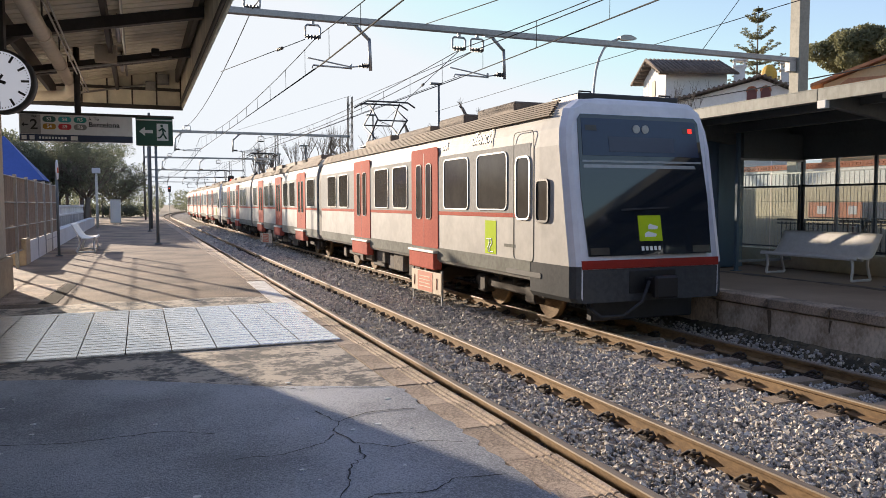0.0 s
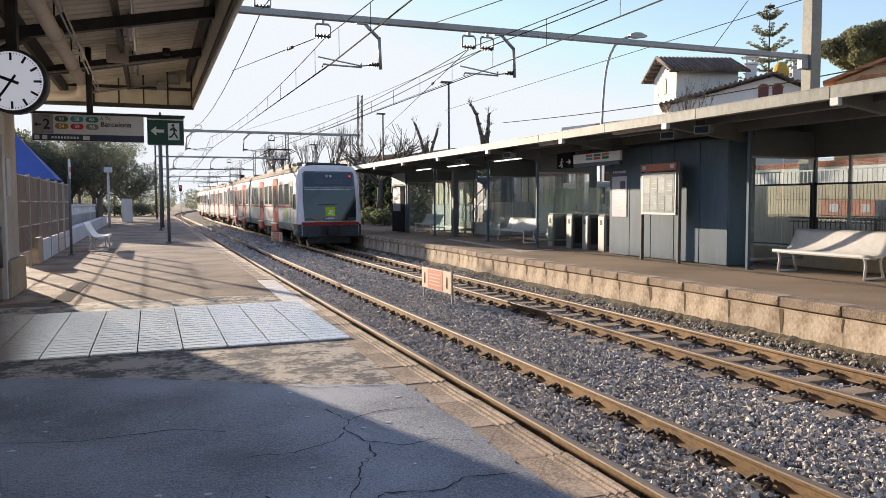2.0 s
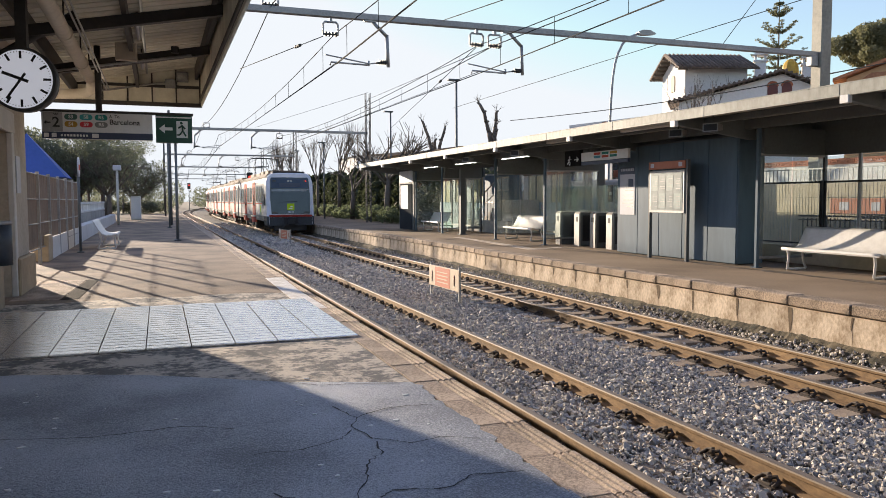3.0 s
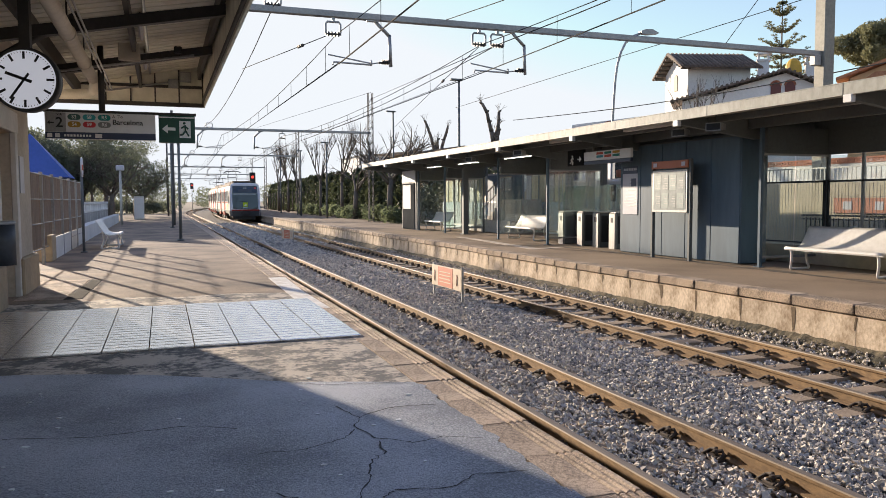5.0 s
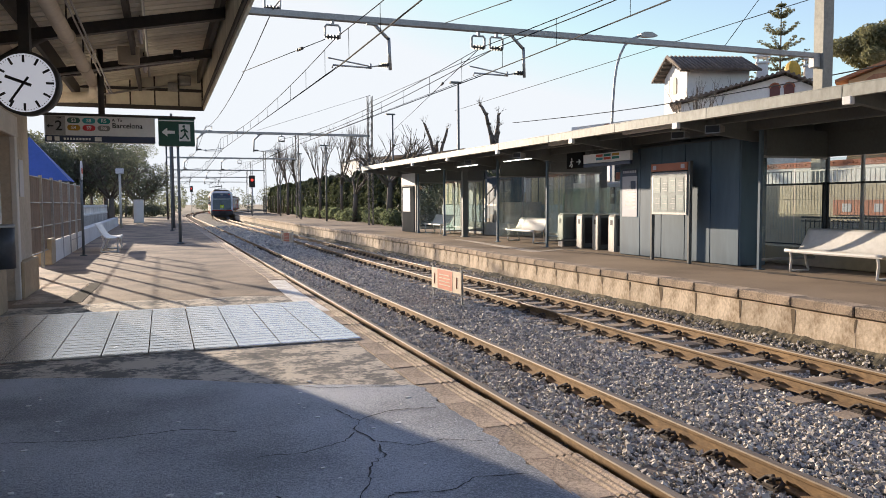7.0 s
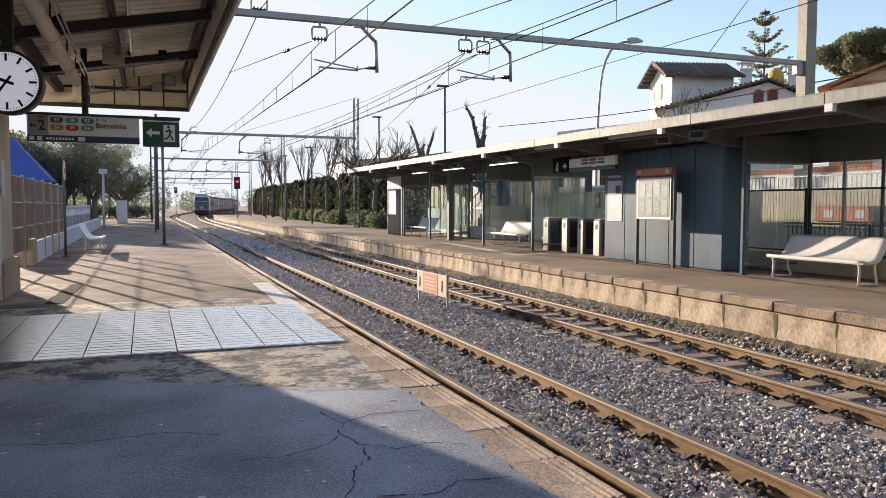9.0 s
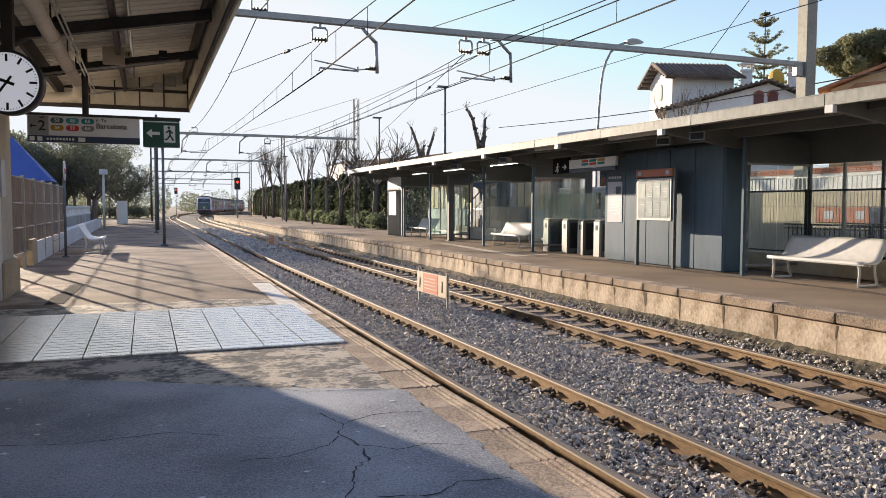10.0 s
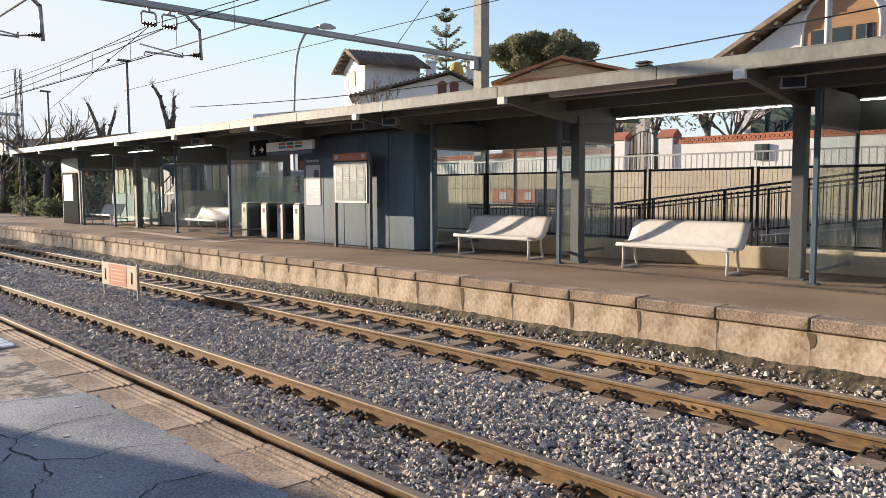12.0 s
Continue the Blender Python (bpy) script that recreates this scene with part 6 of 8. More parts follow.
    q = thing("platform_lamp", pose(-2.2, 47.0, 0), "pole with a tilted white floodlight", "lamp post")
    bm = B()
    tube(bm, (0, 0, 0), (0, 0, 3.2), 0.07)
    part("post", bm, M_CONC, q)
    bm = B()
    box(bm, -0.22, 0.22, -0.12, 0.12, 3.1, 3.4, 0.03, m=None)
    part("floodlight", bm, M_PAPER, q)


def warning_sign(y, x, w, face):
    s = thing("warning_sign", pose(x, y, -0.76, 0, 0, face), "small red and cream trackside warning sign on two posts", "sign", "trackside signs")
    for a in (0.04, w - 0.04):
        bm = B()
        box(bm, a - 0.02, a + 0.02, -0.02, 0.02, 0, 0.78)
        part("post", bm, M_GALV, s)
    bm = B()
    box(bm, 0, w, -0.035, -0.015, 0.30, 0.74, 0.004)
    p = part("panel", bm, M_PATCHY, s, "cream panel")
    bm = B()
    box(bm, w * 0.22, w * 0.72, -0.039, -0.035, 0.32, 0.72)
    r = part("red_field", bm, M_REDSIGN, p, "faded red field")
    for k in range(4):
        bm = B()
        box(bm, w * 0.28, w * 0.66 - 0.03 * (k % 2), -0.042, -0.039, 0.40 + k * 0.07, 0.42 + k * 0.07)
        part("text_bar", bm, M_PATCHY, r)
    for c in (w * 0.11, w * 0.86):
        bm = B()
        tube(bm, (c, -0.037, 0.40), (c, -0.037, 0.62), 0.012, seg=6)
        tube(bm, (c - 0.03, -0.037, 0.57), (c + 0.03, -0.037, 0.57), 0.008, seg=6)
        part("symbol", bm, M_ORANGE, p)


M_PATCHY = mat("cream_sign", (0.62, 0.50, 0.36), (0.55, 0.44, 0.31), 0.6, scale=14, bump=0.05, vary=0)
M_REDSIGN = mat("faded_red_sign", (0.56, 0.16, 0.08), (0.48, 0.14, 0.07), 0.6, scale=14, bump=0.05, vary=0)


# ---------------------------------------------------------------- overhead line
M_MASTPALE = mat("weathered_mast_paint", (0.30, 0.285, 0.235), (0.21, 0.20, 0.165), 0.6, 0.2, scale=10, bump=0.1)
M_WIRE = mat("dark_wire", (0.05, 0.05, 0.05), (0.03, 0.03, 0.03), 0.9, 0.0, vary=0, bump=0, spec=0.05)
M_MAST = mat("dull_mast_steel", (0.13, 0.125, 0.12), (0.08, 0.078, 0.075), 0.8, 0.0, scale=14, bump=0.1, spec=0.15)


def drop_arm(g, x, z0, side, reach):
    """A bent arm under a gantry that holds the contact wire."""
    bm = B()
    for p, q in (((x - 0.36 * side, 0, z0 - 0.07), (x, 0, z0 - 0.40)), ((x, 0, z0 - 0.37), (x + 0.03 * side, 0, z0 - 1.10))):
        tube(bm, p, q, 0.042, seg=6)
    box(bm, x - side * 0.36 - 0.18, x - side * 0.36 + 0.10, -0.06, 0.06, z0 - 0.10, z0 - 0.06)
    a = part("drop_arm", bm, M_GALV, g)
    bm = B()
    for k in range(4):
        tube(bm, (x - side * (0.03 + 0.045 * k), 0, z0 - 1.0), (x - side * (0.06 + 0.045 * k), 0, z0 - 1.0), 0.055, seg=10)
    tube(bm, (x, 0, z0 - 1.0), (x - side * 0.26, 0, z0 - 1.02), 0.026, seg=6)
    part("insulator", bm, M_BEAM, a)
    bm = B()
    pipe(bm, [(x - side * 0.24, 0, z0 - 1.02), (x - side * 0.42, 0, z0 - 1.05), (x - side * reach, 0, z0 - 0.90)], 0.016, 6)
    pipe(bm, [(x - side * 0.45, 0, z0 - 1.08), (x - side * (reach - 0.13), 0, z0 - 1.06), (x - side * (reach - 0.11), 0, z0 - 1.13)], 0.02, 6)
    tube(bm, (x - side * 0.44, 0, z0 - 1.10), (x - side * 0.44, 0, z0 - 0.98), 0.024, seg=6)
    part("steady_arm", bm, M_GALV, a)


def hanger_ins(g, x, z0, up=1):
    """A small square steel bow under (or over) the beam with a row of insulator discs."""
    bm = B()
    if up > 0:
        box(bm, x - 0.035, x + 0.035, -0.035, 0.035, z0 - 0.18, z0 - 0.06)
    pipe(bm, [(x - 0.15, 0, z0 - 0.46), (x - 0.17, 0, z0 - 0.40), (x - 0.17, 0, z0 - 0.22), (x - 0.13, 0, z0 - 0.17), (x + 0.13, 0, z0 - 0.17), (x + 0.17, 0, z0 - 0.22), (x + 0.17, 0, z0 - 0.40), (x + 0.15, 0, z0 - 0.46)], 0.024, 6)
    h = part("hanger_bow", bm, M_GALV, g)
    bm = B()
    for k in range(4):
        tube(bm, (x - 0.13 + k * 0.075, 0, z0 - 0.44), (x - 0.09 + k * 0.075, 0, z0 - 0.44), 0.055, seg=10)
    tube(bm, (x - 0.18, 0, z0 - 0.44), (x + 0.18, 0, z0 - 0.44), 0.024, seg=6)
    part("messenger_insulator", bm, M_BEAM, h)


def lattice(bm, x, y, h, w=0.26):
    for sx in (-1, 1):
        for sy in (-1, 1):
            box(bm, x + sx * w / 2 - 0.02, x + sx * w / 2 + 0.02, y + sy * w / 2 - 0.02, y + sy * w / 2 + 0.02, -1.0, h)
    k = 0
    z = -0.8
    while z < h - 0.3:
        for sy in (-1, 1):
            s = 1 if k % 2 else -1
            tube(bm, (x - s * w / 2, y + sy * w / 2, z), (x + s * w / 2, y + sy * w / 2, z + 0.42), 0.012, seg=4)
        for sx in (-1, 1):
            tube(bm, (x + sx * w / 2, y - w / 2, z), (x + sx * w / 2, y + w / 2, z + 0.42), 0.012, seg=4)
        z += 0.42
        k += 1


def overhead():
    first = True
    for y, xl, xr in ((17.2, -1.2, 18.25), (45.3, 0.62, 12.05), (71.0, 0.5, 11.9), (97.0, 0.6, 12.2), (123.0, 0.9, 13.4), (150.0, 1.8, 15.5)):
        zg = 5.56 if first else 5.44
        g = thing("catenary_gantry", pose(0, y, 0), "steel gantry that carries the overhead wires across both tracks", "gantry", "catenary gantries")
        bm = B()
        box(bm, xl, xr, -0.08, 0.08, zg - 0.07, zg + 0.07, 0.01)
        part("beam", bm, M_GALV, g)
        bm = B()
        if first:
            box(bm, xr - 0.19, xr + 0.19, -0.19, 0.19, -1.0, 9.5, 0.02)
            part("mast", bm, M_MASTPALE, g, "square weathered mast")
            bm = B()
            box(bm, xr - 0.45, xr - 0.2, -0.1, 0.1, zg - 0.35, zg - 0.05, 0.01)
            part("bracket", bm, M_GALV, g)
        else:
            lattice(bm, xr, 0, 7.85)
            part("mast", bm, M_MAST, g, "lattice steel mast")
            bm = B()
            tube(bm, (xl, 0, -0.5), (xl, 0, 6.4), 0.08, 0.07)
            part("mast", bm, M_MAST, g)
        off = on_track(T2, y)[0] - 6.93
        if first:
            drop_arm(g, 5.05, zg, 1, 1.45)
            drop_arm(g, 8.52, zg, 1, 1.45)
            for x in (3.73, 7.31, 7.79):
                hanger_ins(g, x, zg)
            hanger_ins(g, 2.40, zg + 0.54, -1)
        else:
            drop_arm(g, 1.97 + off * 0.6, zg, -1, 1.45)
            drop_arm(g, 5.12 + off, zg, -1, 1.45)
            hanger_ins(g, 2.62 + off * 0.6, zg + 0.5, -1)
            hanger_ins(g, 6.70 + off, zg)
        first = False
    # wires: contact wire and messenger of each track, zigzag from support to support
    supports = [-13.0, 17.2, 45.3, 71.0, 97.0, 123.0, 150.0]
    for tr, zig in ((T1, (0.0, 0.18, -0.34, 0.2, -0.2, 0.2, -0.2)), (T2, (0.45, 0.44, -0.25, 0.2, -0.2, 0.2, -0.2))):
        c = thing("overhead_line", pose(0, 0, 0), "overhead contact wire and messenger with droppers", "overhead wire", "overhead wires")
        for i, (a, b) in enumerate(zip(supports, supports[1:])):
            xa, ya, _ = on_track(tr, a, zig[i])
            xb, yb, _ = on_track(tr, b, zig[i + 1])
            n = 12
            at = [(xa + (xb - xa) * k / n, ya + (yb - ya) * k / n) for k in range(n + 1)]
            top = [5.12 - 0.36 * 4 * (k / n) * (1 - k / n) for k in range(n + 1)]
            bm = B()
            pipe(bm, [(x, y, z) for (x, y), z in zip(at, top)], 0.010, 5)
            part("messenger", bm, M_WIRE, c)
            bm = B()
            tube(bm, (*at[0], 4.44), (*at[-1], 4.44), 0.012, seg=5)
            part("contact_wire", bm, M_WIRE, c)
            bm = B()
            tube(bm, (at[0][0] + 0.05, at[0][1], 4.50), (at[-1][0] + 0.05, at[-1][1], 4.46), 0.007, seg=5)
            part("contact_wire", bm, M_WIRE, c)
            for k in range(n):
                (x, y), (x2, y2) = at[k], at[k + 1]
                z = (top[k] + top[k + 1]) / 2
                bm = B()
                tube(bm, ((x + x2) / 2, (y + y2) / 2, z), ((x + x2) / 2, (y + y2) / 2, 4.44), 0.006, seg=4)
                part("dropper", bm, M_WIRE, c)
    for x, z, sag, lab in ((2.40, 5.62, 0.5, "feeder cable beside the line"), (7.79, 5.14, 0.25, "second feeder cable over the far track")):
        c = thing("feeder_cable", pose(0, 0, 0), lab, "cable", "feeder cables")
        bm = B()
        for a, b in ((-13, 17.2), (17.2, 45.3), (45.3, 71), (71, 97), (97, 123)):
            pipe(bm, [(x, a + (b - a) * k / 8, z - sag * 4 * (k / 8) * (1 - k / 8)) for k in range(9)], 0.012, 5)
        part("cable_run", bm, M_WIRE, c)
    # stay wires between masts, beams and street poles
    c = thing("guy_wire", pose(0, 0, 0), "stay wires running from masts across the sky", "cable")
    for a, b in (((7.3, 17.2, 5.06), (13.0, 43.7, 5.6)), ((12.1, 45.3, 7.9), (6.47, 55.0, 6.5)), ((12.1, 45.3, 7.5), (7.79, 17.2, 5.14)), ((14.0, 36.0, 5.98), (14.0, 0.0, 5.92)), ((14.68, 17.2, 5.62), (17.9, 17.2, 9.4)),
                 ((6.43, 17.2, 5.63), (6.41, 8.0, 4.7)), ((3.55, 17.2, 5.06), (2.35, 23.5, 5.28))):
        bm = B()
        tube(bm, a, b, 0.010, seg=5)
        part("stay", bm, M_WIRE, c)
    for p, q in (((7.3, 17.2, 5.06), (13.0, 43.7, 5.6)), ((3.55, 17.2, 5.06), (2.35, 23.5, 5.28))):
        m = Vector(p).lerp(Vector(q), 0.22)
        bm = B()
        for k in range(3):
            w = m + (Vector(q) - Vector(p)).normalized() * 0.12 * k
            tube(bm, w, w + (Vector(q) - Vector(p)).normalized() * 0.08, 0.04, seg=8)
        part("stay_insulator", bm, M_BEAM, c)
    bm = B()
    pipe(bm, [(22.0, 46 - k * 3.0, 6.6 - 0.9 * math.sin(math.pi * min(1, k / 17))) for k in range(18)], 0.022, 5)
    part("street_cable", bm, M_WIRE, c)
    # street and station lamps
    for x, y, h in ((13.8, 35.0, 7.2), (14.3, 48.0, 7.1), (11.5, 56.0, 5.6), (11.3, 66.0, 5.6), (11.6, 80.0, 5.6)):
        l = thing("lamp_post", pose(x, y, 0), "tall dark lamp post with a flat head", "lamp post", "lamp posts")
        bm = B()
        tube(bm, (0, 0, 0), (0, 0, h), 0.075, 0.05)
        part("post", bm, M_STEELDARK, l)
        bm = B()
        box(bm, -0.45, 0.15, -0.12, 0.12, h - 0.03, h + 0.06, 0.02)
        part("lamp_head", bm, M_STEELDARK, l)
    l = thing("street_lamp", pose(25.6, 40.0, 0), "tall curved galvanised street lamp", "lamp post")
    bm = B()
    pipe(bm, [(0, 0, 0), (0.1, 0, 4.0), (0.26, 0, 7.3), (0.36, 0, 8.6), (0.5, 0, 9.5), (0.72, 0, 10.2), (1.05, 0, 10.8), (1.5, 0, 11.2), (2.25, 0, 11.5)], 0.075)
    part("post", bm, M_GALV, l)
    bm = B()
    prism(bm, [(2.1, 11.42), (2.6, 11.38), (3.3, 11.48), (3.3, 11.56), (2.9, 11.72), (2.4, 11.7), (2.1, 11.58)], -0.18, 0.18)
    part("lamp_head", bm, M_GALV, l)
    # signals
    for x, y, h in ((9.3, 85.0, 4.3), (6.0, 170.0, 5.0)):
        s = thing("railway_signal", pose(x, y, -0.6), "black railway signal showing red", "signal", "signals")
        bm = B()
        tube(bm, (0, 0, 0), (0, 0, h), 0.07)
        part("post", bm, M_GALV, s)
        bm = B()
        box(bm, -0.32, 0.32, -0.08, 0.08, h - 0.6, h + 0.7, 0.05)
        part("backboard", bm, M_BLACK, s)
        bm = B()
        tube(bm, (0, -0.09, h + 0.2), (0, -0.14, h + 0.2), 0.14, seg=16)
        part("red_lens", bm, glow_mat("signal_red", (1.0, 0.05, 0.03), 0.8), s, "lit red lens")


# ---------------------------------------------------------------- beyond the far platform: ramp, street, houses, trees
M_WHITEHOUSE = mat("white_house_render", (0.72, 0.70, 0.67), (0.62, 0.60, 0.57), 0.85, scale=7, bump=0.15, big=0.7)
M_TILE = mat("brown_roof_tile", (0.20, 0.15, 0.115), (0.10, 0.078, 0.062), 0.85, scale=9, bump=0.5, big=2.0)
M_TILEORANGE = mat("orange_roof_tile", (0.42, 0.20, 0.10), (0.28, 0.13, 0.07), 0.85, scale=9, bump=0.5, big=2.0)
M_TILEWORN = mat("worn_pale_tile", (0.36, 0.27, 0.18), (0.20, 0.14, 0.10), 0.85, scale=9, bump=0.5, big=2.0)
M_BRICK = mat("red_brick_coping", (0.42, 0.16, 0.09), (0.30, 0.11, 0.06), 0.85, scale=14, bump=0.3)
M_SHUTTER = mat("dark_red_shutter", (0.16, 0.05, 0.04), (0.11, 0.035, 0.03), 0.6, scale=14)
M_GREENSHUT = mat("dark_green_shutter", (0.03, 0.07, 0.055), (0.02, 0.05, 0.04), 0.6, scale=14)
M_WOODBLIND = mat("wooden_blind", (0.36, 0.20, 0.09), (0.28, 0.15, 0.07), 0.6, scale=14, streak=(1, 1, 20))
M_BARK = mat("grey_bark", (0.17, 0.14, 0.11), (0.09, 0.075, 0.06), 0.9, scale=14, bump=0.6, big=3, streak=(1, 1, 0.3))
M_YELLOWCREAM = mat("cream_yellow_render", (0.66, 0.48, 0.28), (0.56, 0.40, 0.24), 0.85, scale=7, bump=0.15)


def leaf_mat(name, c1, c2, through=0.4):
    m = mat(name, c1, c2, 0.75, scale=3, bump=0, big=0.6, vary=0)
    b = m.node_tree.nodes["Principled BSDF"]
    nt = m.node_tree
    tl, mx = nt.nodes.new("ShaderNodeBsdfTranslucent"), nt.nodes.new("ShaderNodeMixShader")
    tl.inputs["Color"].default_value = (*(min(1.0, v * 2.2) for v in c1), 1)
    mx.inputs["Fac"].default_value = through
    nt.links.new(b.outputs["BSDF"], mx.inputs[1])
    nt.links.new(tl.outputs["BSDF"], mx.inputs[2])
    nt.links.new(mx.outputs["Shader"], nt.nodes["Material Output"].inputs["Surface"])
    return m


M_HEDGE = leaf_mat("dark_hedge_leaf", (0.055, 0.066, 0.032), (0.026, 0.034, 0.018), 0.22)
M_PINE = leaf_mat("pine_needle", (0.17, 0.165, 0.085), (0.085, 0.09, 0.045), 0.3)
M_SHRUB = leaf_mat("grey_green_shrub", (0.11, 0.13, 0.07), (0.06, 0.075, 0.04))
M_OLIVE = leaf_mat("olive_leaf", (0.12, 0.13, 0.085), (0.075, 0.08, 0.055))


def leaves(blobs, per, size, seed):
    """Small bent leaf clumps spread over and in a set of ellipsoids; returns vertices and faces."""
    rng = np.random.default_rng(seed)
    vs, fs, off = [], [], 0
    for (x, y, z), (rx, ry, rz) in blobs:
        n = per
        d = rng.normal(size=(n, 3))
        d /= np.linalg.norm(d, axis=1, keepdims=True)
        r = rng.uniform(0.55, 1.08, (n, 1)) ** 0.6
        c = d * r * np.array([rx, ry, rz]) + np.array([x, y, z])
        a, b = rng.normal(size=(n, 3)), rng.normal(size=(n, 3))
        a /= np.linalg.norm(a, axis=1, keepdims=True)
        b -= a * (a * b).sum(1, keepdims=True)
        b /= np.linalg.norm(b, axis=1, keepdims=True)
        s = size * rng.uniform(0.5, 1.3, (n, 1))
        q = np.stack([c - a * s, c + b * s * 0.45, c + a * s, c - b * s * 0.45], 1)
        vs.append(q.reshape(-1, 3))
        fs.append((np.arange(n * 4).reshape(n, 4) + off))
        off += n * 4
    return np.concatenate(vs), np.concatenate(fs)


def leafy(name, blobs, per, size, seed, material, parent, label=""):
    v, f = leaves(blobs, per, size, seed)
    me = bpy.data.meshes.new(name)
    me.from_pydata(v.tolist(), [], f.tolist())
    me.materials.append(material)
    ob = new(name, me)
    ob.parent = parent
    return tagged(ob, label)


def grow(bm, p, d, r, length, depth, rng, spread=0.5, up=0.15, kids=3):
    """A tapering branch with smaller ones, for bare trees."""
    q = p + d * length
    tube(bm, p, q, r, r * 0.68, seg=6 if depth > 1 else 4)
    if depth == 0:
        return
    for k in range(kids):
        e = Vector((rng.gauss(0, spread), rng.gauss(0, spread), rng.gauss(0, spread * 0.6) + up))
        nd = (d + e).normalized()
        grow(bm, p + d * length * rng.uniform(0.6, 1.0), nd, r * rng.uniform(0.45, 0.65), length * rng.uniform(0.55, 0.85), depth - 1, rng, spread, up, kids)


def bare_tree(x, y, z, h, seed, kind="fan", label="bare winter tree with upright branches"):
    rng = random.Random(seed)
    t = thing("bare_tree", pose(x, y, z), label, "tree", "bare trees")
    bm = B()
    if kind == "fan":
        tube(bm, (0, 0, 0), (0, 0, h * 0.42), h * 0.019, h * 0.014, seg=8)
        part("trunk", bm, M_BARK, t)
        bm = B()
        for k in range(6):
            a = rng.uniform(0, 6.28)
            d = Vector((math.cos(a) * 0.38, math.sin(a) * 0.38, 1)).normalized()
            grow(bm, Vector((0, 0, h * rng.uniform(0.32, 0.42))), d, h * 0.0075, h * 0.26, 3, rng, 0.24, 0.28, 3)
        part("limb_crown", bm, M_BARK, t)
    elif kind == "stub":
        tube(bm, (0, 0, 0), (0, 0, h * 0.55), h * 0.04, h * 0.034, seg=8)
        part("trunk", bm, M_BARK, t)
        bm = B()
        for a, l in ((0.4, 0.40), (2.9, 0.46), (1.6, 0.2), (4.6, 0.24)):
            d = Vector((math.cos(a) * 0.38, math.sin(a) * 0.38, 1)).normalized()
            p, r = Vector((0, 0, h * 0.5)), h * 0.024
            for k in range(5):
                q = p + (d + Vector((rng.gauss(0, 0.13), rng.gauss(0, 0.13), 0))).normalized() * h * l / 5
                tube(bm, p, q, r, r * 0.9, seg=7)
                if k > 1:
                    w = Vector((rng.gauss(0, 1), rng.gauss(0, 1), 0.6)).normalized()
                    tube(bm, q, q + w * h * 0.03, r * 0.8, r * 0.5, seg=6)
                if k == 4:
                    for _ in range(5):
                        grow(bm, q, (d + Vector((rng.gauss(0, 0.4), rng.gauss(0, 0.4), 0.2))).normalized(), h * 0.0022, h * 0.06, 1, rng, 0.4, 0.2, 2)
                p, r = q, r * 0.9
        part("limb_crown", bm, M_BARK, t)
    else:
        tube(bm, (0, 0, 0), (0.1, 0, h * 0.35), h * 0.03, h * 0.022, seg=8)
        part("trunk", bm, M_BARK, t)
        bm = B()
        for k in range(7):
            a = rng.uniform(0, 6.28)
            d = Vector((math.cos(a) * 0.8, math.sin(a) * 0.8, 0.8)).normalized()
            grow(bm, Vector((0.1, 0, h * rng.uniform(0.28, 0.36))), d, h * 0.012, h * 0.24, 3, rng, 0.45, 0.12, 3)
        part("limb_crown", bm, M_BARK, t)
    return t


